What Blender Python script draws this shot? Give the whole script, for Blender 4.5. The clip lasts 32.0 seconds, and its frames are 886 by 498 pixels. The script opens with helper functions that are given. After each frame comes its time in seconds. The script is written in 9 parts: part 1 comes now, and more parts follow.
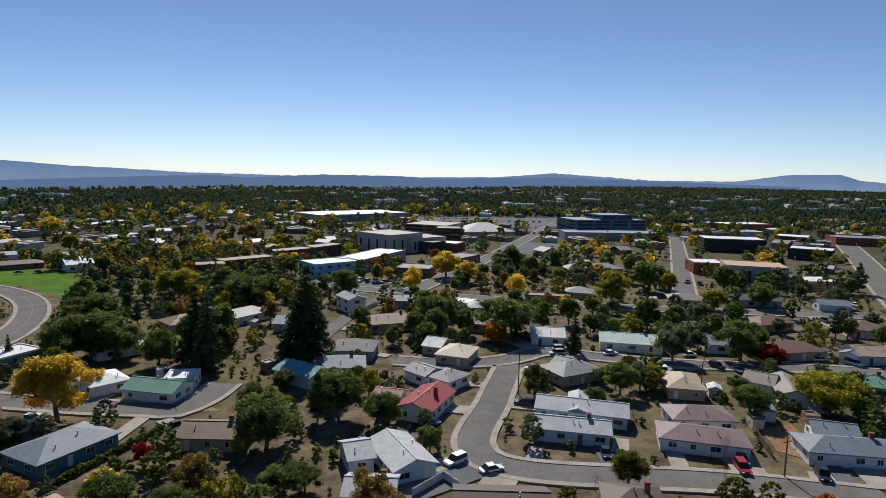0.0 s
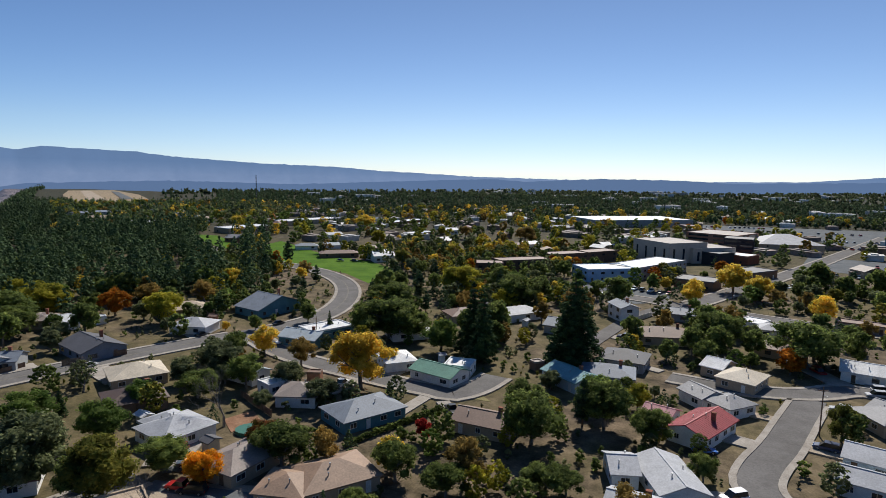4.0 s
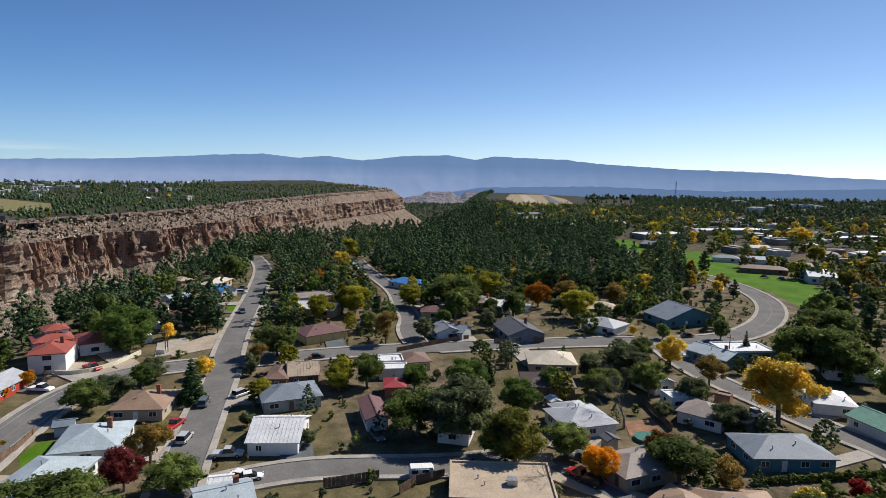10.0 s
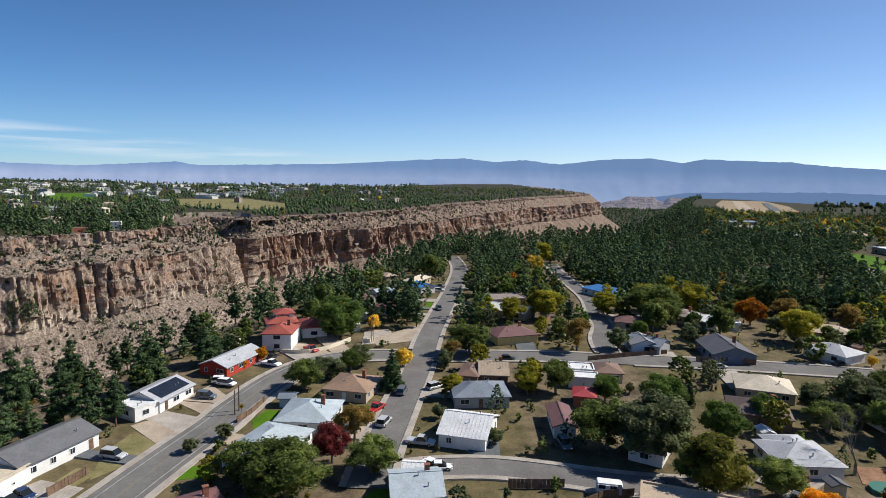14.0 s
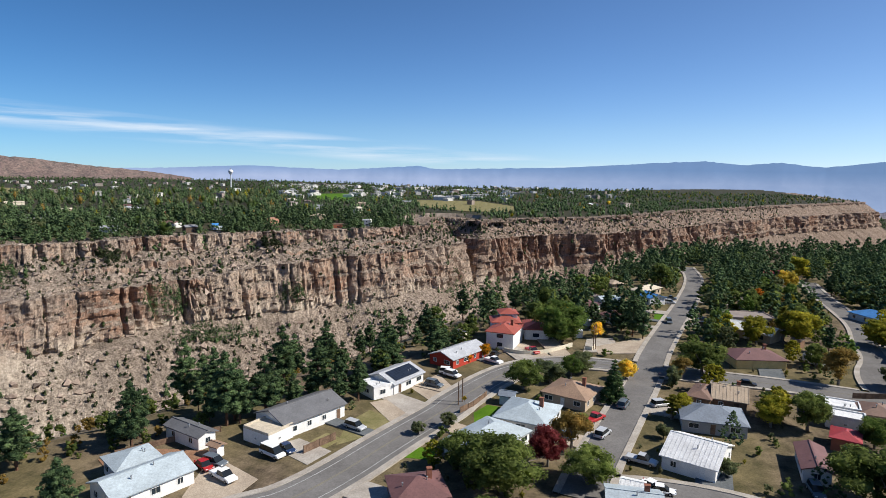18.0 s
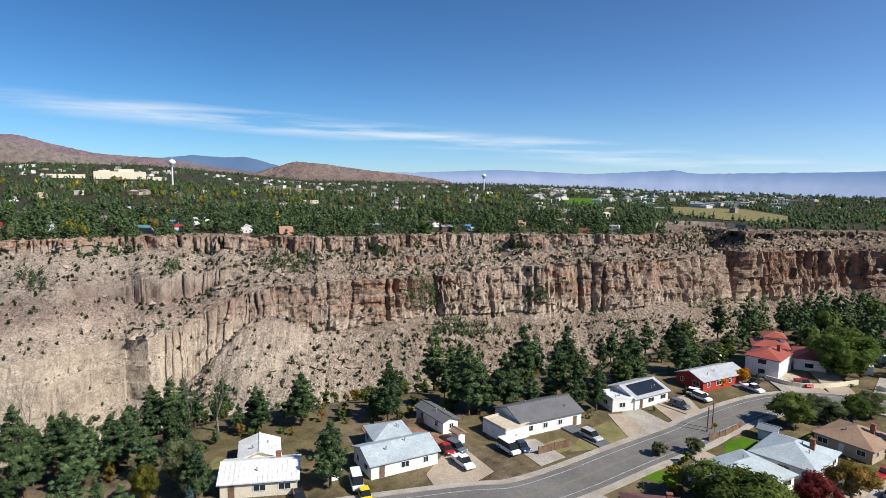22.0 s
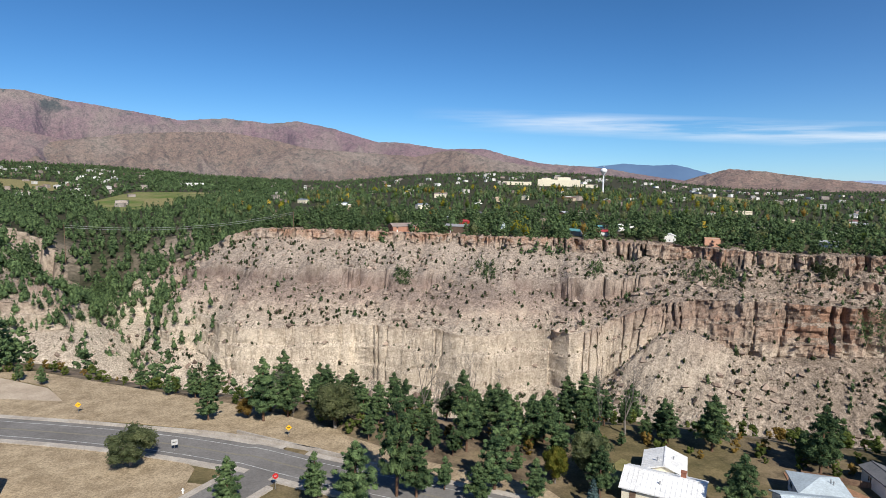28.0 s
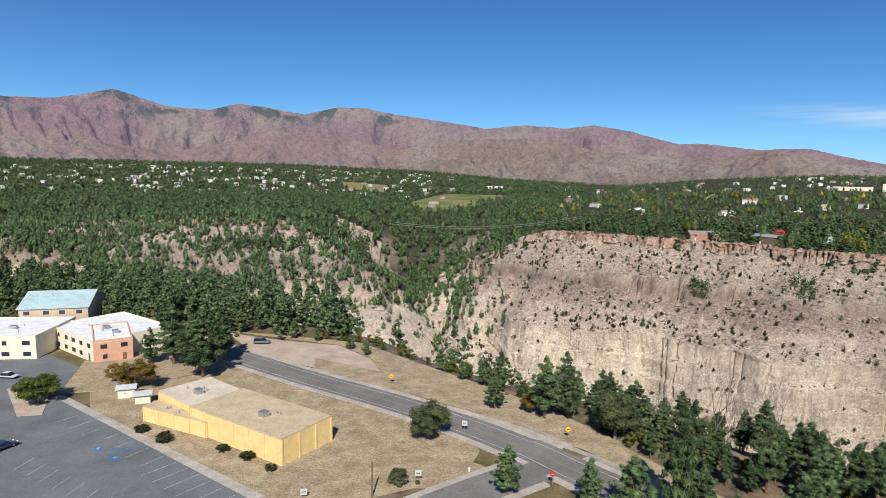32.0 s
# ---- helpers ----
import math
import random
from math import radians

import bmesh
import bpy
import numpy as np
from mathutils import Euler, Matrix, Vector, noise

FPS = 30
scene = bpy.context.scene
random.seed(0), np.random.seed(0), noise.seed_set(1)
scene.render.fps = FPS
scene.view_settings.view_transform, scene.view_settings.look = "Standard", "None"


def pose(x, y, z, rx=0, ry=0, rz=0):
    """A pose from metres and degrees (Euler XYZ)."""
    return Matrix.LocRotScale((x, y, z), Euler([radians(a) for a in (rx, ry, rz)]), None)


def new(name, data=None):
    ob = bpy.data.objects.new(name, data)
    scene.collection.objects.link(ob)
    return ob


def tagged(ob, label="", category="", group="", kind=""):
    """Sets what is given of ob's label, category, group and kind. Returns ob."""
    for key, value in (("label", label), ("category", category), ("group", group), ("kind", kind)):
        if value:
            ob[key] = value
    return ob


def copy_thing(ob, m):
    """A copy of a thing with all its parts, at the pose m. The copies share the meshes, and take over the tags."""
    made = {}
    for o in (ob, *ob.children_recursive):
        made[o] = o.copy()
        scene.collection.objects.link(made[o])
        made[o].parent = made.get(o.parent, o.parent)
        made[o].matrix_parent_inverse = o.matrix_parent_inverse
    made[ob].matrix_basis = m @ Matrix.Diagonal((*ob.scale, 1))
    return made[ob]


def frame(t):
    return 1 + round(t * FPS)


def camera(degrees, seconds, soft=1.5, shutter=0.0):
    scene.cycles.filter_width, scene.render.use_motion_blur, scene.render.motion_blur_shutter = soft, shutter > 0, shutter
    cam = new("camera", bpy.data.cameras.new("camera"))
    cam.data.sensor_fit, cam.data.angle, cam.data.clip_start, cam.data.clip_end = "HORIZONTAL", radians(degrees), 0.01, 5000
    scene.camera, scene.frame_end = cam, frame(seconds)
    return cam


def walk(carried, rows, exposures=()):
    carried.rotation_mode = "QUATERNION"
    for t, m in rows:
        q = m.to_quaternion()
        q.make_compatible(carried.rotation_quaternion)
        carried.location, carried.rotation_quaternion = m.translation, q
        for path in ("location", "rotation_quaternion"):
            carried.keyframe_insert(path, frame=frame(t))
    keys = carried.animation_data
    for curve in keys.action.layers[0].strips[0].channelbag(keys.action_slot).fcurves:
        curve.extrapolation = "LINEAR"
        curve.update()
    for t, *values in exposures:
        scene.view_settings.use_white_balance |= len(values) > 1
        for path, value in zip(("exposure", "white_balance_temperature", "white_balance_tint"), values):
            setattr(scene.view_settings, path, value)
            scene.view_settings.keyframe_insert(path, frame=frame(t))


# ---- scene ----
cam = camera(72.0, 32.0, soft=0.5)
H = 52.0
# seconds, yaw, pitch, roll of a camera that turns where it hovers
TURN_ROWS = [
    (0.0, 0.26, -6.99, -1.08),
    (0.5, 3.39, -7.01, -1.09),
    (1.0, 6.29, -6.98, -1.11),
    (1.5, 9.37, -7.01, -1.12),
    (2.0, 12.42, -7.01, -1.08),
    (2.5, 15.44, -7.04, -1.07),
    (3.0, 18.66, -7.04, -1.09),
    (3.5, 22.17, -7.06, -1.09),
    (4.0, 25.77, -7.05, -1.03),
    (4.5, 29.38, -7.07, -1.00),
    (6.5, 42.44, -7.09, -0.96),
    (7.0, 45.84, -7.09, -0.92),
    (7.5, 49.45, -7.11, -0.93),
    (8.0, 52.98, -7.12, -0.90),
    (8.5, 55.62, -7.10, -0.92),
    (9.0, 58.10, -7.11, -0.93),
    (9.5, 61.03, -7.10, -0.92),
    (10.0, 63.53, -7.11, -0.91),
    (10.5, 65.90, -7.09, -0.95),
    (11.0, 68.52, -7.08, -0.93),
    (11.5, 70.92, -7.08, -0.97),
    (12.0, 73.16, -7.07, -0.92),
    (12.5, 75.05, -7.05, -0.91),
    (13.0, 76.98, -7.03, -0.92),
    (13.5, 79.11, -7.03, -0.91),
    (14.0, 81.74, -7.02, -0.90),
    (14.5, 84.48, -7.01, -0.92),
    (16.5, 94.92, -7.01, -0.93),
    (17.0, 97.22, -7.03, -0.92),
    (17.5, 99.90, -7.04, -0.97),
    (18.0, 102.88, -7.02, -1.01),
    (18.5, 105.83, -7.01, -1.00),
    (19.0, 108.74, -7.02, -1.00),
    (19.5, 111.58, -7.01, -1.03),
    (20.0, 114.25, -7.02, -1.08),
    (20.5, 116.88, -7.04, -1.13),
    (21.0, 119.57, -7.03, -1.09),
    (21.5, 122.49, -7.04, -1.11),
    (22.0, 125.78, -7.04, -1.14),
    (22.5, 129.04, -7.04, -1.12),
    (23.0, 132.30, -7.04, -1.14),
    (23.5, 135.34, -7.06, -1.12),
    (24.0, 138.53, -7.04, -1.06),
    (24.5, 141.50, -7.02, -1.06),
    (25.0, 144.38, -7.04, -1.09),
    (25.5, 147.33, -7.03, -1.06),
    (27.5, 160.51, -7.04, -1.04),
    (28.0, 164.21, -7.06, -1.07),
    (28.5, 168.24, -7.04, -1.05),
    (29.0, 172.10, -7.05, -1.06),
    (29.5, 175.50, -7.08, -1.05),
    (30.0, 178.72, -7.07, -1.04),
    (30.5, 181.93, -7.08, -1.06),
    (31.0, 185.04, -7.10, -1.05),
    (31.5, 188.14, -7.12, -1.00),
    (32.0, 191.10, -7.16, -0.89),
]
walk(cam, [(t, pose(0, 0, H, 90 + p, r, y)) for t, y, p, r in TURN_ROWS],
     exposures=[(0.0, -0.07), (4.5, 0.02), (9.0, 0.15), (14.5, 0.28), (20.0, 0.38), (25.0, 0.38), (32.0, 0.38)])

# ---- light ----
SUN_AZ, SUN_EL = radians(8), radians(42)
world = bpy.data.worlds.new("sky")
scene.world = world
world.use_nodes = True
wt = world.node_tree
sky = wt.nodes.new("ShaderNodeTexSky")
sky.sky_type, sky.sun_disc = "NISHITA", False
sky.sun_elevation, sky.sun_rotation = SUN_EL, -SUN_AZ
sky.altitude, sky.air_density, sky.dust_density, sky.ozone_density = 2200, 1.0, 0.0, 1.5
back = wt.nodes["Background"]
back.inputs[1].default_value = 0.088
deep = wt.nodes.new("ShaderNodeHueSaturation")
deep.inputs["Saturation"].default_value = 1.1
tint = wt.nodes.new("ShaderNodeMix")
tint.data_type, tint.blend_type = "RGBA", "MULTIPLY"
tint.inputs[0].default_value = 1.0
tint.inputs[7].default_value = (0.88, 0.96, 1.08, 1)
wt.links.new(sky.outputs[0], tint.inputs[6])
# the sky is deeper away from the sun
place = wt.nodes.new("ShaderNodeTexCoord")
axis = wt.nodes.new("ShaderNodeSeparateXYZ")
wt.links.new(place.outputs["Generated"], axis.inputs[0])
turn = wt.nodes.new("ShaderNodeMapRange")
turn.inputs[1].default_value, turn.inputs[2].default_value = -0.8, 0.9
wt.links.new(axis.outputs[1], turn.inputs[0])
away = wt.nodes.new("ShaderNodeValToRGB")
away.color_ramp.elements[0].color, away.color_ramp.elements[1].color = (0.55, 0.71, 0.835, 1), (1.19, 1.05, 1.0, 1)
away.color_ramp.elements.new(0.47).color = (0.94, 0.98, 1.07, 1)
wt.links.new(turn.outputs[0], away.inputs[0])
both = wt.nodes.new("ShaderNodeMix")
both.data_type, both.blend_type = "RGBA", "MULTIPLY"
both.inputs[0].default_value = 1.0
wt.links.new(tint.outputs[2], both.inputs[6])
wt.links.new(away.outputs[0], both.inputs[7])
low = wt.nodes.new("ShaderNodeValToRGB")
low.color_ramp.elements[0].color, low.color_ramp.elements[1].color = (0.88, 0.98, 1.14, 1), (0.97, 0.945, 0.91, 1)
low.color_ramp.elements[1].position = 0.3
low.color_ramp.elements.new(0.07).color = (0.97, 1.0, 1.03, 1)
wt.links.new(axis.outputs[2], low.inputs[0])
toned = wt.nodes.new("ShaderNodeMix")
toned.data_type, toned.blend_type = "RGBA", "MULTIPLY"
toned.inputs[0].default_value = 1.0
wt.links.new(both.outputs[2], toned.inputs[6])
wt.links.new(low.outputs[0], toned.inputs[7])
wt.links.new(toned.outputs[2], deep.inputs["Color"])


def cirrus():
    """Thin streaks of cloud low in one quarter of the sky."""
    tc = wt.nodes.new("ShaderNodeTexCoord")
    mp = wt.nodes.new("ShaderNodeMapping")
    mp.inputs["Scale"].default_value = (2.2, 2.2, 34)
    mp.inputs["Rotation"].default_value = (0.0, 0.02, 0.3)
    wt.links.new(tc.outputs["Generated"], mp.inputs["Vector"])
    n = wt.nodes.new("ShaderNodeTexNoise")
    n.inputs["Scale"].default_value, n.inputs["Detail"].default_value, n.inputs["Roughness"].default_value = 1.6, 6.0, 0.55
    wt.links.new(mp.outputs["Vector"], n.inputs["Vector"])
    sep = wt.nodes.new("ShaderNodeSeparateXYZ")
    wt.links.new(tc.outputs["Generated"], sep.inputs[0])

    def ranged(sock, a, b):
        r = wt.nodes.new("ShaderNodeMapRange")
        r.inputs[1].default_value, r.inputs[2].default_value = a, b
        wt.links.new(sock, r.inputs[0])
        return r.outputs[0]

    def times(a, b):
        m = wt.nodes.new("ShaderNodeMath")
        m.operation = "MULTIPLY"
        wt.links.new(a, m.inputs[0])
        if isinstance(b, float):
            m.inputs[1].default_value = b
        else:
            wt.links.new(b, m.inputs[1])
        return m.outputs[0]
    slant = wt.nodes.new("ShaderNodeMath")
    slant.operation = "MULTIPLY_ADD"
    slant.inputs[1].default_value = 0.085
    wt.links.new(sep.outputs[1], slant.inputs[0])
    wt.links.new(sep.outputs[2], slant.inputs[2])
    f = times(ranged(n.outputs[0], 0.40, 0.62), times(ranged(slant.outputs[0], -0.014, 0.003), ranged(slant.outputs[0], 0.026, 0.008)))
    f = times(times(f, ranged(sep.outputs[0], -0.22, -0.5)), times(ranged(sep.outputs[1], 0.25, -0.05), 0.8))
    mx = wt.nodes.new("ShaderNodeMix")
    mx.data_type = "RGBA"
    mx.inputs[7].default_value = (7.5, 8.2, 9.0, 1)
    wt.links.new(f, mx.inputs[0])
    wt.links.new(deep.outputs["Color"], mx.inputs[6])
    wt.links.new(mx.outputs[2], back.inputs[0])


cirrus()

sun = new("sun", bpy.data.lights.new("sun", "SUN"))
sun.data.energy, sun.data.angle, sun.data.color = 5.0, radians(0.53), (1.0, 0.95, 0.87)
to_sun = Vector((-math.sin(SUN_AZ) * math.cos(SUN_EL), math.cos(SUN_AZ) * math.cos(SUN_EL), math.sin(SUN_EL)))
sun.matrix_world = Matrix.Translation((0, 0, 300)) @ (-to_sun).to_track_quat("-Z", "Y").to_matrix().to_4x4()

# ---- materials ----
MATS = {}


def nodes_of(name):
    m = bpy.data.materials.new(name)
    m.use_nodes = True
    return m, m.node_tree, m.node_tree.nodes["Principled BSDF"]


def noise_node(nt, scale, detail=4.0, rough=0.6, stretch=None, source="Position"):
    n = nt.nodes.new("ShaderNodeTexNoise")
    n.inputs["Scale"].default_value, n.inputs["Detail"].default_value, n.inputs["Roughness"].default_value = scale, detail, rough
    g = nt.nodes.new("ShaderNodeNewGeometry")
    v = g.outputs[source]
    if stretch:
        mp = nt.nodes.new("ShaderNodeMapping")
        mp.inputs["Scale"].default_value = stretch
        nt.links.new(v, mp.inputs["Vector"])
        v = mp.outputs["Vector"]
    nt.links.new(v, n.inputs["Vector"])
    return n


def ramp(nt, fac, a, b, lo=0.35, hi=0.65):
    r = nt.nodes.new("ShaderNodeValToRGB")
    r.color_ramp.elements[0].position, r.color_ramp.elements[1].position = lo, hi
    r.color_ramp.elements[0].color, r.color_ramp.elements[1].color = (*a, 1), (*b, 1)
    nt.links.new(fac, r.inputs["Fac"])
    return r.outputs["Color"]


def mix(nt, fac, a, b, mode="MIX"):
    m = nt.nodes.new("ShaderNodeMix")
    m.data_type, m.blend_type = "RGBA", mode
    for sock, val in ((m.inputs[0], fac), (m.inputs[6], a), (m.inputs[7], b)):
        if isinstance(val, (int, float)):
            sock.default_value = val
        elif isinstance(val, tuple):
            sock.default_value = (*val, 1)
        else:
            nt.links.new(val, sock)
    return m.outputs[2]


def vary(nt, col, source, amount):
    """Lighter and darker copies: each object, or each loose piece, takes its own value."""
    if source == "object":
        o = nt.nodes.new("ShaderNodeObjectInfo").outputs["Random"]
    else:
        o = nt.nodes.new("ShaderNodeNewGeometry").outputs["Random Per Island"]
    mr = nt.nodes.new("ShaderNodeMapRange")
    mr.inputs[3].default_value, mr.inputs[4].default_value = 1 - amount, 1 + amount
    nt.links.new(o, mr.inputs[0])
    h = nt.nodes.new("ShaderNodeHueSaturation")
    nt.links.new(mr.outputs[0], h.inputs["Value"])
    nt.links.new(col, h.inputs["Color"])
    return h.outputs["Color"]


def bump(nt, bsdf, height, strength=0.4, dist=0.1):
    b = nt.nodes.new("ShaderNodeBump")
    b.inputs["Strength"].default_value, b.inputs["Distance"].default_value = strength, dist
    nt.links.new(height, b.inputs["Height"])
    nt.links.new(b.outputs[0], bsdf.inputs["Normal"])


def surface(name, a, b, scale=0.6, rough=0.85, metal=0.0, fine=6.0, grain=0.25, relief=0.3, dist=0.05, piece="", spread=0.15, stretch=None):
    if name in MATS:
        return MATS[name]
    m, nt, bsdf = nodes_of(name)
    big, small = noise_node(nt, scale, 5, 0.65, stretch), noise_node(nt, fine, 4, 0.7)
    col = ramp(nt, big.outputs[0], a, b)
    dark = tuple(c * (1 - grain) for c in (1, 1, 1))
    col = mix(nt, 1.0, col, ramp(nt, small.outputs[0], dark, (1.08, 1.08, 1.08)), "MULTIPLY")
    if piece:
        col = vary(nt, col, piece, spread)
    nt.links.new(col, bsdf.inputs["Base Color"])
    bsdf.inputs["Roughness"].default_value, bsdf.inputs["Metallic"].default_value = rough, metal
    if rough > 0.8:
        bsdf.inputs["Specular IOR Level"].default_value = 0.06
    if relief:
        bump(nt, bsdf, small.outputs[0], relief, dist)
    MATS[name] = m
    return m


def leafy(name, a, b, glow=0.66):
    """Leaves: part of the light passes through."""
    if name in MATS:
        return MATS[name]
    m, nt, bsdf = nodes_of(name)
    big = noise_node(nt, 0.6, 4, 0.65)
    col = vary(nt, ramp(nt, big.outputs[0], a, b, 0.38, 0.62), "island", 0.17)
    col = vary(nt, col, "object", 0.16)
    # whole trees differ too
    col = mix(nt, 1.0, col, ramp(nt, noise_node(nt, 0.11, 2, 0.5).outputs[0], (0.78, 0.81, 0.82), (1.22, 1.19, 1.12), 0.36, 0.64), "MULTIPLY")
    nt.links.new(col, bsdf.inputs["Base Color"])
    bsdf.inputs["Roughness"].default_value = 0.75
    bsdf.inputs["Specular IOR Level"].default_value = 0.06
    tr = nt.nodes.new("ShaderNodeBsdfTranslucent")
    nt.links.new(col, tr.inputs[0])
    ms = nt.nodes.new("ShaderNodeMixShader")
    ms.inputs[0].default_value = 0.20 if "pine" in name else (0.20 if "spruce" in name else glow)
    nt.links.new(bsdf.outputs[0], ms.inputs[1])
    nt.links.new(tr.outputs[0], ms.inputs[2])
    nt.links.new(ms.outputs[0], nt.nodes["Material Output"].inputs[0])
    MATS[name] = m
    return m


def glass(name="window glass", tint=(0.02, 0.03, 0.04)):
    if name not in MATS:
        m, nt, bsdf = nodes_of(name)
        bsdf.inputs["Base Color"].default_value = (*tint, 1)
        bsdf.inputs["Roughness"].default_value = 0.06
        MATS[name] = m
    return MATS[name]


ROOF = {"lightgrey": (0.42, 0.43, 0.45), "grey": (0.24, 0.24, 0.25), "darkgrey": (0.09, 0.09, 0.10), "slate": (0.19, 0.22, 0.26),
        "red": (0.36, 0.035, 0.045), "pink": (0.45, 0.16, 0.18), "cream": (0.58, 0.50, 0.38), "whiteroof": (0.72, 0.72, 0.71),
        "turquoise": (0.22, 0.42, 0.43), "brown": (0.20, 0.12, 0.085), "mauve": (0.25, 0.17, 0.17), "tan": (0.44, 0.34, 0.24),
        "taupe": (0.27, 0.22, 0.19), "green": (0.12, 0.30, 0.22), "mint": (0.52, 0.66, 0.58), "peach": (0.55, 0.34, 0.22),
        "lightbrown": (0.31, 0.20, 0.13), "paleblue": (0.40, 0.46, 0.49), "charcoal": (0.135, 0.135, 0.14), "maroon": (0.16, 0.075, 0.07), "brightblue": (0.05, 0.22, 0.52),
        "darkbrown": (0.11, 0.07, 0.055), "tanroof": (0.50, 0.39, 0.25), "skyroof": (0.35, 0.47, 0.49), "teal": (0.10, 0.28, 0.30),
        "white": (0.75, 0.74, 0.70), "tile": (0.33, 0.075, 0.05)}
WALL = {"paleblue": (0.55, 0.63, 0.68), "white": (0.76, 0.75, 0.72), "tan": (0.45, 0.36, 0.26), "grey": (0.36, 0.37, 0.37),
        "cream": (0.68, 0.62, 0.48), "skyblue": (0.33, 0.50, 0.68), "stucco": (0.50, 0.44, 0.37), "brick": (0.30, 0.11, 0.07),
        "dark": (0.05, 0.05, 0.055), "darkbrown": (0.12, 0.085, 0.065), "glassblue": (0.10, 0.19, 0.26), "brown": (0.24, 0.15, 0.10),
        "teal": (0.10, 0.22, 0.26), "slateblue": (0.16, 0.19, 0.24), "redwall": (0.42, 0.06, 0.04), "yellow": (0.70, 0.52, 0.23),
        "salmon": (0.55, 0.31, 0.21), "rust": (0.36, 0.19, 0.13)}


def roof_mat(key):
    c = ROOF[key]
    return surface("roof " + key, tuple(v * 0.86 for v in c), tuple(min(0.85, v * 1.10) for v in c), 0.35, 0.68, 0.0, 3.0, 0.22, 0.15, 0.03)


def wall_mat(key):
    c = WALL[key]
    return surface("wall " + key, tuple(v * 0.9 for v in c), tuple(min(0.85, v * 1.06) for v in c), 0.5, 0.9, 0.0, 8.0, 0.12, 0.2, 0.02)


CONCRETE = surface("concrete", (0.31, 0.275, 0.235), (0.44, 0.40, 0.35), 0.25, 0.9, 0, 3.0, 0.2)
ASPHALT = surface("asphalt", (0.142, 0.134, 0.127), (0.192, 0.183, 0.174), 0.12, 0.9, 0, 2.5, 0.18, 0.2, 0.02)
PAINT = surface("worn road paint", (0.24, 0.24, 0.235), (0.52, 0.52, 0.50), 0.5, 0.8)
YELLOW_PAINT = surface("yellow road paint", (0.18, 0.165, 0.125), (0.215, 0.19, 0.135), 0.8, 0.8)
TRIM = surface("white trim", (0.7, 0.7, 0.68), (0.8, 0.8, 0.78), 1.0, 0.7)
BARK = surface("bark", (0.10, 0.06, 0.04), (0.20, 0.12, 0.08), 1.5, 0.95, 0, 9.0, 0.4, 0.6, 0.05)
GREY_BARK = surface("grey bark", (0.15, 0.13, 0.11), (0.27, 0.24, 0.21), 1.5, 0.95, 0, 9.0, 0.4, 0.6, 0.05)
TYRE = surface("tyre rubber", (0.015, 0.015, 0.015), (0.03, 0.03, 0.03), 3.0, 0.9)
STEEL = surface("galvanised steel", (0.35, 0.36, 0.37), (0.5, 0.5, 0.5), 2.0, 0.45, 0.7)
WOOD = surface("weathered timber", (0.13, 0.085, 0.06), (0.24, 0.16, 0.11), 0.8, 0.9, 0, 7.0, 0.3)
BRICK = surface("chimney brick", (0.22, 0.09, 0.06), (0.33, 0.15, 0.10), 2.0, 0.9, 0, 9.0)
BLACK = surface("black solar glass", (0.010, 0.014, 0.024), (0.016, 0.022, 0.036), 0.4, 0.4, 0.0, 3.0, 0.2, 0)


def ground_mat():
    m, nt, bsdf = nodes_of("dry ground")
    n1, n2, n3 = noise_node(nt, 0.018, 5, 0.6), noise_node(nt, 0.16, 6, 0.7), noise_node(nt, 2.2, 5, 0.75)
    soil = ramp(nt, n2.outputs[0], (0.062, 0.047, 0.032), (0.265, 0.20, 0.135), 0.36, 0.66)
    grass = ramp(nt, n2.outputs[0], (0.058, 0.055, 0.024), (0.22, 0.172, 0.09), 0.3, 0.7)
    col = mix(nt, ramp(nt, n1.outputs[0], (0, 0, 0), (1, 1, 1), 0.40, 0.54), soil, grass)
    # scrub and needle litter cover the ground away from the streets
    g = nt.nodes.new("ShaderNodeNewGeometry")
    ln = nt.nodes.new("ShaderNodeVectorMath")
    ln.operation = "LENGTH"
    nt.links.new(g.outputs["Position"], ln.inputs[0])
    mr = nt.nodes.new("ShaderNodeMapRange")
    mr.inputs[1].default_value, mr.inputs[2].default_value = 330, 640
    nt.links.new(ln.outputs["Value"], mr.inputs[0])
    litter = ramp(nt, n2.outputs[0], (0.022, 0.028, 0.015), (0.085, 0.074, 0.048), 0.35, 0.7)
    col = mix(nt, mr.outputs[0], col, litter)
    # bare tuff and scree below the rims
    pz, nz_ = nt.nodes.new("ShaderNodeSeparateXYZ"), nt.nodes.new("ShaderNodeSeparateXYZ")
    nt.links.new(g.outputs["Position"], pz.inputs[0])
    nt.links.new(g.outputs["Normal"], nz_.inputs[0])
    rock = ramp(nt, n2.outputs[0], (0.17, 0.135, 0.105), (0.42, 0.345, 0.275), 0.34, 0.62)
    col = mix(nt, ramp(nt, nz_.outputs[2], (1, 1, 1), (0, 0, 0), 0.82, 0.97), col, rock)
    col = mix(nt, 1.0, col, ramp(nt, n3.outputs[0], (0.62, 0.62, 0.62), (1.15, 1.15, 1.15), 0.3, 0.7), "MULTIPLY")
    nt.links.new(col, bsdf.inputs["Base Color"])
    bsdf.inputs["Roughness"].default_value, bsdf.inputs["Specular IOR Level"].default_value = 0.95, 0.1
    bump(nt, bsdf, n3.outputs[0], 0.6, 0.12)
    return m


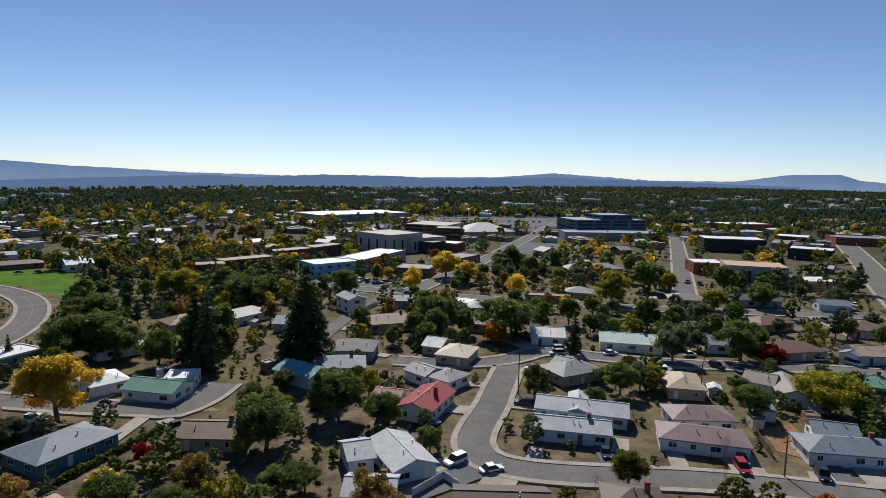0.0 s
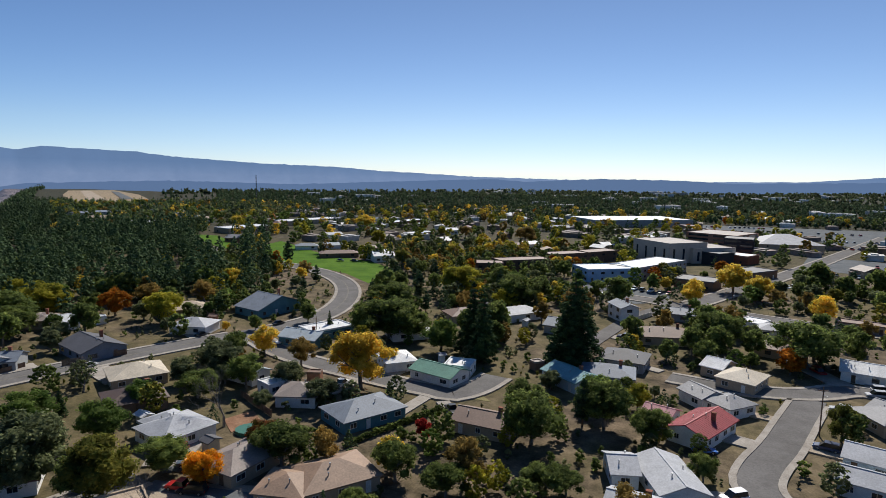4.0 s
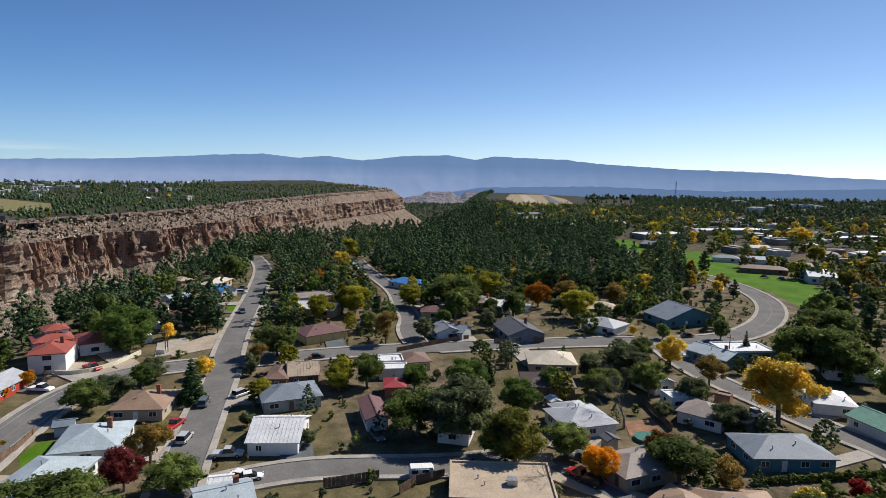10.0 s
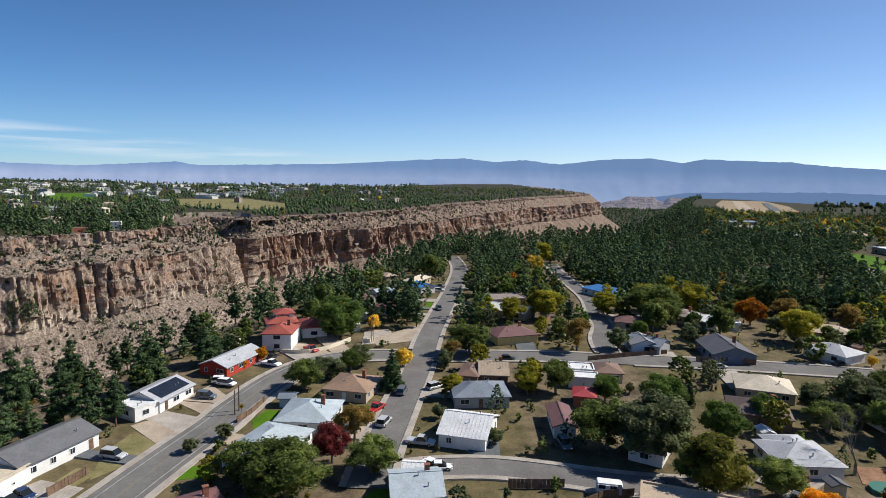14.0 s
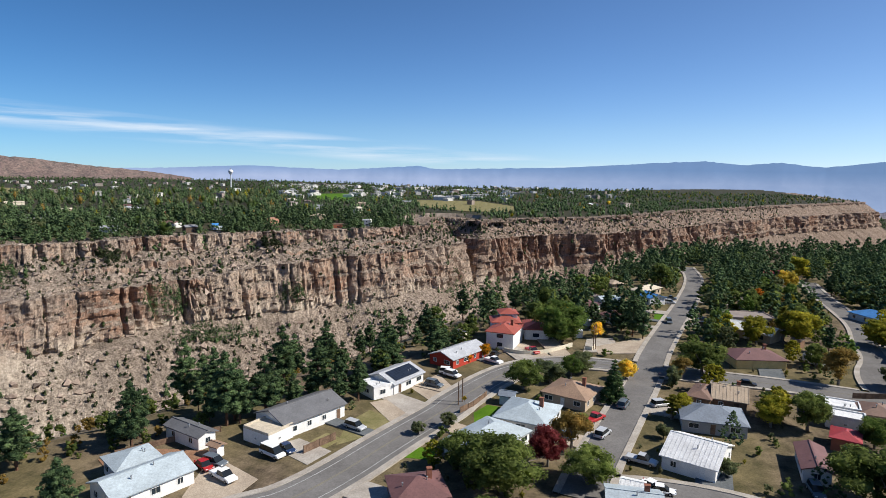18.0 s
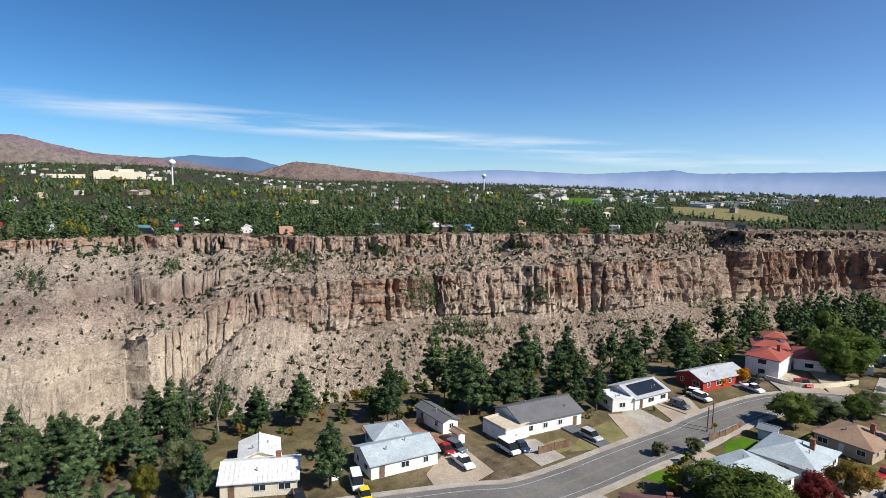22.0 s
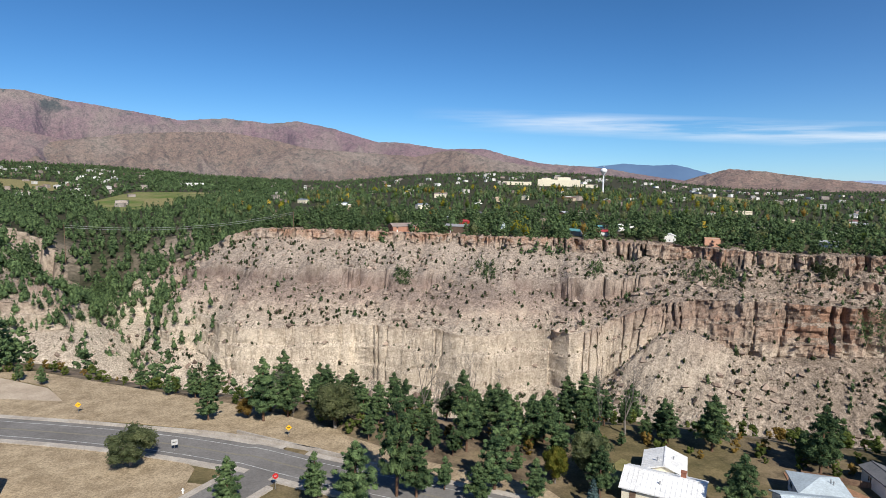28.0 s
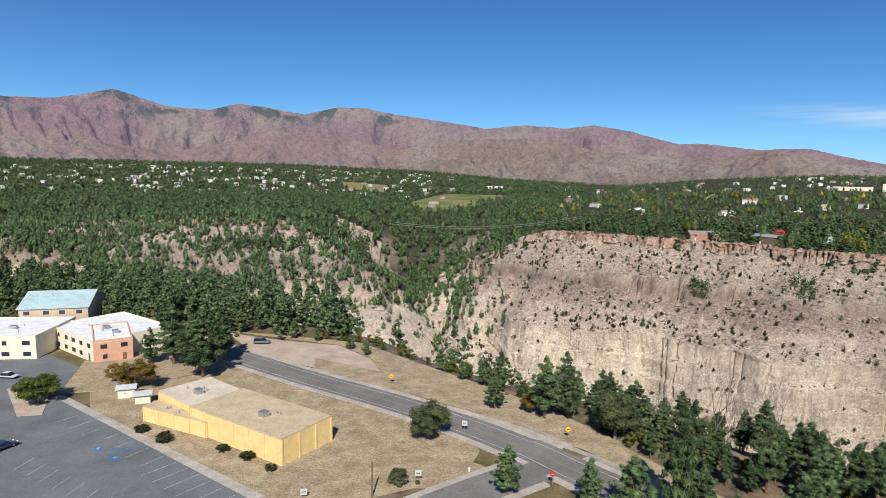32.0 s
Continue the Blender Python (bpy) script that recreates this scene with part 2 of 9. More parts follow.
def rock_mat():
    """Tuff: grey-brown varnished faces with pink and pale patches, rubble where it lies flatter."""
    m, nt, bsdf = nodes_of("tuff cliff rock")
    n1 = noise_node(nt, 0.02, 6, 0.62)
    n2 = noise_node(nt, 0.16, 7, 0.72, (1, 1, 0.30))
    n3 = noise_node(nt, 0.8, 7, 0.8)
    n4 = noise_node(nt, 0.30, 6, 0.75)
    n5 = noise_node(nt, 0.045, 5, 0.65, (1, 1, 0.6))
    face = ramp(nt, n1.outputs[0], (0.42, 0.255, 0.175), (0.54, 0.42, 0.325), 0.42, 0.58)
    face = mix(nt, ramp(nt, n2.outputs[0], (0.92, 0.92, 0.92), (0, 0, 0), 0.40, 0.53), face, (0.125, 0.095, 0.08))
    g = nt.nodes.new("ShaderNodeNewGeometry")
    pz = nt.nodes.new("ShaderNodeSeparateXYZ")
    nt.links.new(g.outputs["Position"], pz.inputs[0])
    wob = nt.nodes.new("ShaderNodeMath")
    wob.operation = "MULTIPLY_ADD"
    wob.inputs[1].default_value = 60
    nt.links.new(n5.outputs[0], wob.inputs[0])
    nt.links.new(pz.outputs[2], wob.inputs[2])
    bed = nt.nodes.new("ShaderNodeMapRange")
    bed.inputs[1].default_value, bed.inputs[2].default_value = -16, -30
    nt.links.new(wob.outputs[0], bed.inputs[0])
    pale = ramp(nt, n2.outputs[0], (0.40, 0.32, 0.25), (0.66, 0.555, 0.445), 0.32, 0.50)
    face = mix(nt, bed.outputs[0], face, pale)
    sz = nt.nodes.new("ShaderNodeSeparateXYZ")
    nt.links.new(g.outputs["Normal"], sz.inputs[0])
    scree = ramp(nt, n4.outputs[0], (0.15, 0.115, 0.09), (0.50, 0.405, 0.325), 0.36, 0.60)
    scree = mix(nt, ramp(nt, n5.outputs[0], (0, 0, 0), (0.6, 0.6, 0.6), 0.45, 0.62), scree, (0.25, 0.20, 0.155))
    # the north end shows its beds: red rim, grey rubble, a dark ledge, cream foot
    end = nt.nodes.new("ShaderNodeMapRange")
    end.inputs[1].default_value, end.inputs[2].default_value = -330, -200
    nt.links.new(pz.outputs[0], end.inputs[0])
    lift = nt.nodes.new("ShaderNodeMath")
    lift.operation = "MULTIPLY_ADD"
    lift.inputs[1].default_value = 34
    nt.links.new(n5.outputs[0], lift.inputs[0])
    nt.links.new(pz.outputs[2], lift.inputs[2])
    level = nt.nodes.new("ShaderNodeMapRange")
    level.inputs[1].default_value, level.inputs[2].default_value = -83, 27
    nt.links.new(lift.outputs[0], level.inputs[0])
    beds = nt.nodes.new("ShaderNodeValToRGB")
    beds.color_ramp.elements[0].color, beds.color_ramp.elements[1].color = (0.645, 0.565, 0.465, 1), (0.45, 0.30, 0.225, 1)
    for at, c in ((0.30, (0.66, 0.575, 0.475)), (0.37, (0.585, 0.50, 0.41)), (0.47, (0.53, 0.435, 0.36)), (0.53, (0.36, 0.275, 0.235)), (0.60, (0.265, 0.205, 0.18)), (0.66, (0.36, 0.30, 0.26)), (0.76, (0.47, 0.40, 0.34)), (0.87, (0.46, 0.375, 0.31)), (0.92, (0.44, 0.28, 0.20))):
        beds.color_ramp.elements.new(at).color = (*c, 1)
    nt.links.new(level.outputs[0], beds.inputs[0])
    blotch = ramp(nt, n1.outputs[0], (0.86, 0.84, 0.82), (1.12, 1.10, 1.06), 0.40, 0.60)
    soft = mix(nt, 1.0, beds.outputs[0], blotch, "MULTIPLY")
    streak = ramp(nt, n2.outputs[0], (0.74, 0.72, 0.70), (1.08, 1.08, 1.08), 0.38, 0.52)
    rubble = mix(nt, 1.0, mix(nt, 0.3, soft, (0.40, 0.345, 0.29)), ramp(nt, n4.outputs[0], (0.70, 0.69, 0.68), (1.12, 1.12, 1.12), 0.34, 0.58), "MULTIPLY")
    scree = mix(nt, end.outputs[0], scree, rubble)
    face = mix(nt, end.outputs[0], face, mix(nt, 1.0, soft, streak, "MULTIPLY"))
    col = mix(nt, ramp(nt, sz.outputs[2], (0, 0, 0), (1, 1, 1), 0.40, 0.66), face, scree)
    grain = mix(nt, ramp(nt, sz.outputs[2], (0, 0, 0), (1, 1, 1), 0.40, 0.66), ramp(nt, n3.outputs[0], (0.74, 0.72, 0.70), (1.26, 1.26, 1.26), 0.36, 0.62), ramp(nt, n3.outputs[0], (0.52, 0.50, 0.48), (1.48, 1.48, 1.48), 0.40, 0.60))
    col = mix(nt, 1.0, mix(nt, 1.0, col, (0.765, 0.768, 0.765), "MULTIPLY"), grain, "MULTIPLY")
    # older rock east of the notch: desert varnish, with shade painted into the colour too
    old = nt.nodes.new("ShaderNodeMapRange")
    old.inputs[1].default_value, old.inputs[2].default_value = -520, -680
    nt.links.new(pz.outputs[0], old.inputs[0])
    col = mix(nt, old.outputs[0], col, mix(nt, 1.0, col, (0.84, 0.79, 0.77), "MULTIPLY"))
    nt.links.new(col, bsdf.inputs["Base Color"])
    bsdf.inputs["Roughness"].default_value = 0.95
    bsdf.inputs["Specular IOR Level"].default_value = 0.1
    bump(nt, bsdf, n3.outputs[0], 0.9, 1.6)
    return m


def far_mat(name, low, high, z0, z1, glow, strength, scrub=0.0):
    """Distant ranges; the haze of miles of air is painted into colour and emission."""
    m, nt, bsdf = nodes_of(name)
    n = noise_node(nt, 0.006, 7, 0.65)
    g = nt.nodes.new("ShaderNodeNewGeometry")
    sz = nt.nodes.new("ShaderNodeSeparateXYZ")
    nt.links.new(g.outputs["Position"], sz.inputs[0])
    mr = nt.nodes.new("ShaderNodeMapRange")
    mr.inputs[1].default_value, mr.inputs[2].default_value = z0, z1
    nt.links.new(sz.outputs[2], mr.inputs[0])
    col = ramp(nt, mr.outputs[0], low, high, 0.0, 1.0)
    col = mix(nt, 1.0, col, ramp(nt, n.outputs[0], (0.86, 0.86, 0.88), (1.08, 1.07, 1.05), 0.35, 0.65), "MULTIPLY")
    if scrub:
        n0, n2, n3, n4 = noise_node(nt, 0.0022, 5, 0.6), noise_node(nt, 0.03, 8, 0.78), noise_node(nt, 0.11, 5, 0.8), noise_node(nt, 0.0075, 7, 0.62)
        col = mix(nt, ramp(nt, n0.outputs[0], (0, 0, 0), (0.8, 0.8, 0.8), 0.46, 0.62), col, (0.20, 0.165, 0.135))
        col = mix(nt, ramp(nt, n2.outputs[0], (scrub, scrub, scrub), (0, 0, 0), 0.38, 0.52), col, (0.05, 0.055, 0.04))
        # pines hold on in patches near the crest
        high = nt.nodes.new("ShaderNodeMapRange")
        high.inputs[1].default_value, high.inputs[2].default_value = 330, 430
        nt.links.new(sz.outputs[2], high.inputs[0])
        patchy = mix(nt, 1.0, ramp(nt, n4.outputs[0], (0, 0, 0), (0.85, 0.85, 0.85), 0.52, 0.57), high.outputs[0], "MULTIPLY")
        col = mix(nt, patchy, col, (0.035, 0.05, 0.04))
        col = mix(nt, 1.0, col, ramp(nt, n3.outputs[0], (0.6, 0.6, 0.6), (1.3, 1.3, 1.3), 0.38, 0.62), "MULTIPLY")
        bump(nt, bsdf, n4.outputs[0], 0.9, 60.0)
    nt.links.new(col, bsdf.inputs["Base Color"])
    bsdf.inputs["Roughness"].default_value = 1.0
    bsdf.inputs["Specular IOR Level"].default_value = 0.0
    # an even bluish glow put in as haze, no lamp
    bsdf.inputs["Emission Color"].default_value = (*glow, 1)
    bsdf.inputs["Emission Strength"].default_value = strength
    return m


# ---- shape helpers ----
def part(name, bm, material, parent=None, label=""):
    me = bpy.data.meshes.new(name)
    bm.to_mesh(me)
    bm.free()
    me.materials.append(material)
    ob = new(name, me)
    if parent:
        ob.parent = parent
    return tagged(ob, label)


def mesh_object(name, verts, faces, material):
    me = bpy.data.meshes.new(name)
    me.from_pydata(verts, [], faces)
    me.materials.append(material)
    return new(name, me)


def thing(name, m, label, category, group=""):
    ob = new(name)
    ob.empty_display_size = 0.2
    ob.matrix_basis = m
    return tagged(ob, label, category, group)


def box(bm, x, y, z, sx, sy, sz, rz=0.0):
    """A box standing on z, centred on x and y."""
    c, s = math.cos(rz), math.sin(rz)
    vs = []
    for k in (0, 1):
        for i, j in ((-1, -1), (1, -1), (1, 1), (-1, 1)):
            px, py = i * sx / 2, j * sy / 2
            vs.append(bm.verts.new((x + px * c - py * s, y + px * s + py * c, z + k * sz)))
    for f in ((3, 2, 1, 0), (4, 5, 6, 7), (0, 1, 5, 4), (1, 2, 6, 5), (2, 3, 7, 6), (3, 0, 4, 7)):
        bm.faces.new([vs[i] for i in f])


def slab(bm, pts, t):
    """A polygon thickened downwards by t."""
    top = [bm.verts.new(p) for p in pts]
    low = [bm.verts.new((p[0], p[1], p[2] - t)) for p in pts]
    bm.faces.new(top)
    bm.faces.new(low[::-1])
    n = len(pts)
    for i in range(n):
        bm.faces.new((top[i], low[i], low[(i + 1) % n], top[(i + 1) % n]))


def tube(bm, a, b, ra, rb, n=6):
    a, b = Vector(a), Vector(b)
    q = (b - a).to_track_quat("Z", "Y")
    rings = []
    for p, r in ((a, ra), (b, rb)):
        rings.append([bm.verts.new(p + q @ Vector((r * math.cos(2 * math.pi * i / n), r * math.sin(2 * math.pi * i / n), 0))) for i in range(n)])
    for i in range(n):
        bm.faces.new((rings[0][i], rings[0][(i + 1) % n], rings[1][(i + 1) % n], rings[1][i]))
    bm.faces.new(rings[1])
    bm.faces.new(rings[0][::-1])


# ---- the lie of the land ----
NEAR_RIM = [(-1900, 1330), (-1500, 900), (-1240, 720), (-960, 552), (-787, 464), (-629, 354), (-515, 262), (-462, 205), (-455, 166), (-470, 138), (-458, 100), (-400, 60), (-330, 22), (-276, -8), (-213, -38), (-173, -52), (-141, -68),
            (-103, -90), (-78, -106), (-40, -116), (0, -138), (24, -150), (44, -162), (66, -182), (118, -200), (250, -222), (560, -300), (1000, -430), (1800, -560)]
# far rim: x, y, height of the rim, foot of the upper cliff, brink and foot of the lower cliff
FAR_END = [(-2700, 820, 0, -9, -21, -60), (-1694, 684, 0, -9, -21, -56), (-1303, 373, 0, -8, -18, -50), (-1034, 182, 0, -8, -18, -47), (-799, 47, 0, -8, -16, -45),
            (-740, -26, 0, -8, -16, -52), (-690, -83, 0, -8, -16, -59)]
FAR_EAST = [(-648, -106, 0, -8, -16, -66), (-690, -128, -1, -8, -18, -60), (-742, -166, -4, -12, -24, -50), (-672, -158, -2, -9, -20, -58), (-594, -140, 0, -7, -17, -58), (-545, -167, 0, -8, -18, -54),
            (-512, -195, 0, -8, -19, -59), (-476, -232, 0, -10, -21, -60), (-446, -263, 0, -10, -23, -59), (-409, -297, 0, -12, -28, -58)]
FAR_NORTH = [(-357, -321, 0, -12, -27, -58), (-326, -350, 0, -13, -28, -66), (-297, -380, 0, -12, -32, -68), (-268, -413, 0, -11, -46, -82), (-230, -433, 0, -9, -56, -95),
             (-191, -449, 0, -9, -58, -95), (-147, -481, 0, -8, -58, -98), (-99, -508, 0, -8, -58, -98), (-56, -529, 0, -8, -60, -95), (-10, -545, 0, -6, -62, -92)]
FAR_WEST = [(26, -566, -2, -9, -60, -84), (48, -573, -13, -19, -58, -80), (66, -596, -27, -32, -56, -72), (105, -591, -40, -45, -58, -70), (127, -586, -57, -61, -68, -78), (155, -621, -66, -70, -74, -82),
            (163, -577, -57, -60, -66, -78), (164, -536, -37, -42, -56, -70), (174, -516, -23, -29, -45, -66), (198, -524, -18, -23, -43, -64), (243, -549, -4, -8, -46, -68), (284, -551, 0, -6, -47, -62),
            (327, -550, 2, -4, -43, -55), (397, -552, -2, -6, -36, -47), (458, -556, -4, -8, -28, -42), (523, -551, -7, -10, -22, -36), (585, -546, -12, -15, -24, -40), (1000, -640, -12, -18, -36, -60), (1700, -800, -10, -20, -40, -60)]
FAR = np.array(FAR_END + FAR_EAST + FAR_NORTH + FAR_WEST, float)
NOTCH = [(-690, -128), (-742, -166), (-672, -158)]
FAR_LINE = [(p[0], p[1]) for p in FAR.tolist() if (p[0], p[1]) not in NOTCH]
FAR_RIM = [p[2] for p in FAR.tolist() if (p[0], p[1]) not in NOTCH]
FLOOR = -118.0


def signed(px, py, line, values=None):
    """Distance to a polyline, negative on the side of the origin for the near rim's order; with values, also the one at the nearest point."""
    best = np.full(px.shape, 1e9)
    sign, val = np.ones(px.shape), np.zeros(px.shape)
    for k, ((ax, ay), (bx, by)) in enumerate(zip(line[:-1], line[1:])):
        dx, dy = bx - ax, by - ay
        u = np.clip(((px - ax) * dx + (py - ay) * dy) / (dx * dx + dy * dy), 0, 1)
        qx, qy = px - (ax + u * dx), py - (ay + u * dy)
        d = np.hypot(qx, qy)
        s = np.sign(dx * qy - dy * qx)
        m = d < best
        best = np.where(m, d, best)
        sign = np.where(m, s, sign)
        if values is not None:
            val = np.where(m, values[k] * (1 - u) + values[k + 1] * u, val)
    return best * sign if values is None else (best * sign, val)


def smooth(a, b, v):
    u = np.clip((v - a) / (b - a), 0, 1)
    return u * u * (3 - 2 * u)


EDGE_AZ = [-60, -33, -20, 0, 20, 32, 50, 56, 60.5, 61.5, 80, 88, 107, 113, 135, 300]
EDGE_R = [4300, 4200, 3700, 2160, 1950, 1620, 1520, 1700, 1700, 4300, 3300, 2400, 2500, 3100, 3700, 4300]
# the northern plateau: heights by bearing and distance
NORTH_R = [560, 900, 1500, 2500, 3600]
NORTH_Z = [(138, 0, 0, 0, 0, 0), (152, 0, 0, 18, 48, 66), (160, 0, 0, 18, 48, 62), (168, 0, 2, 14, 26, 36), (174, 0, 0, 0, -5, -5), (180, 0, -2, -4, -5, 0), (185, -12, -10, -6, -2, 15), (190, -45, -30, -8, 14, 38),
           (194, -60, -36, -10, 20, 58), (198, -25, -22, -5, 25, 66), (204, -4, -6, 0, 35, 80), (212, 0, -8, 0, 38, 84), (222, -6, -10, 0, 38, 86), (240, -10, -10, 0, 38, 86), (300, 0, 0, 0, 0, 0)]


def plateau(az, r):
    cols = [np.interp(az, [p[0] for p in NORTH_Z], [p[k + 1] for p in NORTH_Z]) for k in range(5)]
    z = cols[0]
    for k in range(4):
        u = np.clip((r - NORTH_R[k]) / (NORTH_R[k + 1] - NORTH_R[k]), 0, 1)
        z = z + (cols[k + 1] - cols[k]) * u
    return z


def land(px, py):
    px, py = np.asarray(px, float), np.asarray(py, float)
    dn = -signed(px, py, NEAR_RIM)
    df, rim = signed(px, py, FAR_LINE, FAR_RIM)
    r = np.hypot(px, py)
    az = (np.degrees(np.arctan2(-px, py)) + 60) % 360 - 60
    w = smooth(25, 150, -df)
    top = np.where(df < 0, rim * (1 - w) + plateau(az, r) * w, 0.0)
    zn = np.where(dn > 0, -(0.35 * np.minimum(dn, 14) + 0.8 * np.maximum(0, dn - 14)), 0.0)
    zf = np.where(df > -16, -(6 + 2.0 * (df + 16)), 0.0)
    z = np.where((dn > 0) & (df > -16), np.maximum(np.maximum(zn, zf + rim), FLOOR), top)
    # the side canyon cut into the far mesa
    along = np.clip(((px + 610) * -132 + (py + 118) * -48) / (132 ** 2 + 48 ** 2), 0, 1)
    cut = np.hypot(px + 610 + 132 * along, py + 118 + 48 * along)
    z = np.where(cut < 48, np.minimum(z, -(48 - cut) * 1.6 - 1), z)
    edge = np.interp(az, EDGE_AZ, EDGE_R)
    z = z - (1 - smooth(118, 150, az)) * np.clip((r - edge) * 0.12, 0, 220)
    return z


def gz(x, y):
    return float(land(np.array([x]), np.array([y]))[0])


def build_ground():
    rad = np.concatenate([np.linspace(0, 60, 6)[1:], np.linspace(64, 640, 116), np.geomspace(650, 1800, 56), np.geomspace(1840, 4800, 34)])
    az = np.radians(np.arange(0, 360, 0.8))
    A, R = np.meshgrid(az, rad)
    X, Y = -R * np.sin(A), R * np.cos(A)
    Z = land(X.ravel(), Y.ravel()).reshape(X.shape)
    n = len(az)
    verts = np.stack([X, Y, Z], -1).reshape(-1, 3)
    i, j = np.meshgrid(np.arange(len(rad) - 1), np.arange(n), indexing="ij")
    a, b = i * n + j, i * n + (j + 1) % n
    faces = np.stack([a, b, b + n, a + n], -1).reshape(-1, 4).tolist()
    verts = verts.tolist() + [[0, 0, 0]]
    faces += [[len(verts) - 1, (k + 1) % n, k] for k in range(n)]
    ob = mesh_object("ground", verts, faces, ground_mat())
    ob.data.flip_normals()
    tagged(ob, "dry tan ground with sparse grass reaching to the horizon", "ground", kind="structure")


build_ground()


def joints(length, seed):
    """Cooling joints along the cliff: where each column begins, how far it stands out and how deep its cleft is."""
    rnd = random.Random(seed)
    at, out = [0.0], []
    while at[-1] < length:
        at.append(at[-1] + rnd.choice((1.8, 2.6, 3.4, 4.2, 6.0, 9.0, 14.0, 20.0)) * rnd.uniform(0.7, 1.3))
        out.append((rnd.uniform(-1, 1), rnd.random() ** 3, rnd.uniform(0, 50)))
    return np.array(at), out


def build_wall():
    """The far canyon wall: rim, jointed upper cliff, rubble slope with ledges, jointed lower cliff and scree, swept along the rim."""
    pts = FAR
    seg = np.hypot(np.diff(pts[:, 0]), np.diff(pts[:, 1]))
    s = np.concatenate([[0], np.cumsum(seg)])
    fine = np.concatenate([np.arange(0, s[1], 14.0), np.arange(s[1], s[3], 4.0), np.arange(s[3], s[5], 2.0), np.arange(s[5], s[16], 1.3), np.arange(s[16], s[29], 1.0), np.arange(s[29], s[43], 2.0), np.arange(s[43], s[-1], 8.0)])
    col = [np.interp(fine, s, pts[:, k]) for k in range(6)]
    # round the plan's corners over about thirty metres
    tight = smooth(s[6], s[7], fine) * (1 - smooth(s[10], s[11], fine))
    for k in range(6):
        acc = np.zeros(len(fine))
        for o in np.linspace(-1, 1, 11):
            acc += np.interp(fine + o * (15 - 11 * tight), s, pts[:, k])
        col[k] = acc / 11
    X, Y, zr, zu, zl, zb = col
    half = 26 - 14 * tight
    tx = np.interp(fine + half, fine, X) - np.interp(fine - half, fine, X)
    ty = np.interp(fine + half, fine, Y) - np.interp(fine - half, fine, Y)
    ln = np.hypot(tx, ty) + 1e-6
    nx, ny = -ty / ln, tx / ln
    nz = noise.noise
    sets = [joints(fine[-1] + 60, 4), joints(fine[-1] + 60, 9)]

    def column(f, z, which):
        at, out = sets[which]
        f = f + 4.0 * nz(Vector((f * 0.06, z * 0.025, 15 + which))) + 1.2 * nz(Vector((f * 0.2, z * 0.07, 25 + which)))
        i = max(0, min(len(out) - 1, int(np.searchsorted(at, f)) - 1))
        v = (f - at[i]) / (at[i + 1] - at[i]) * 2 - 1
        face, cleft, shift = out[i]
        slab_z = math.floor((z + shift + 4 * nz(Vector((f * 0.11, 3, 8)))) / 4.5)
        jog = ((slab_z * 7919 + i * 104729) % 97) / 97 - 0.5
        return 1.8 * face + 1.9 * jog + 1.1 * (0.6 - v ** 4) - 9.0 * cleft * math.exp(-((1 - abs(v)) / 0.30) ** 2)

    rows = []
    for k in range(len(fine)):
        f = fine[k]
        bay = 15 * nz(Vector((f * 0.010, 0.3, 0))) + 8 * nz(Vector((f * 0.027, 5.1, 0)))
        gully = max(0.0, nz(Vector((f * 0.016, 40.0, 0))) - 0.22) * 40
        up = 0.55 + 0.6 * nz(Vector((f * 0.02, 77.0, 0)))
        rimz = zr[k] + 0.8 + 1.6 * abs(nz(Vector((f * 0.05, 60.0, 0)))) + 1.4 * abs(nz(Vector((f * 0.21, 61.0, 0))))
        zuk = rimz + (zu[k] - rimz) * min(1.25, max(0.12, 0.55 + up * 0.6 + 0.5 * nz(Vector((f * 0.055, 88.0, 0)))))
        old = float(smooth(-600, -690, X[k]) if X[k] < -600 else 0.0)
        zuk = zuk * (1 - 0.65 * old) + rimz * 0.65 * old
        prof = [(-40, zr[k] + 0.1, 0, 0), (-26, zr[k] + 0.25, 0, 0)]
        o = max(-14.0, -8 + bay * 0.45 - gully * 0.4)
        prof += [(o - 6, rimz - 0.9, 0.2, 0), (o - 1.5, rimz - 0.1, 0.5, 0), (o, rimz - 0.5, 1, 1)]
        for u in np.linspace(0.1, 1.0, 10):
            prof.append((o + 2.6 * u, rimz - (rimz - zuk) * u, 1.0, 1))
        o1 = prof[-1][0]
        run = (zu[k] - zl[k]) / 0.6
        o2 = 4 + run + bay * 0.7 - gully
        # a broken ledge of darker rock crosses the slope
        size = min(0.34, max(0.03, 0.16 + 0.6 * nz(Vector((f * 0.011, 200.0, 0))) + 0.15 * nz(Vector((f * 0.06, 210.0, 0)))))
        size *= 1 - 0.8 * old
        at = 0.50 + 0.22 * nz(Vector((f * 0.012, 220.0, 0))) + 0.05 * nz(Vector((f * 0.09, 230.0, 0)))
        small = 0.78 + 0.15 * nz(Vector((f * 0.02, 240.0, 0)))
        for u in np.linspace(0.03, 0.98, 34):
            g = u * (0.94 - size) + size * float(smooth(at - 0.035, at + 0.035, u)) + 0.06 * float(smooth(small - 0.03, small + 0.03, u))
            cliffy = math.exp(-((u - at) / 0.05) ** 2) * size * 3.2
            prof.append((o1 + (o2 - o1) * u, zuk + (zl[k] - zuk) * g, 0.34, min(0.8, cliffy)))
        hl = zl[k] - zb[k]
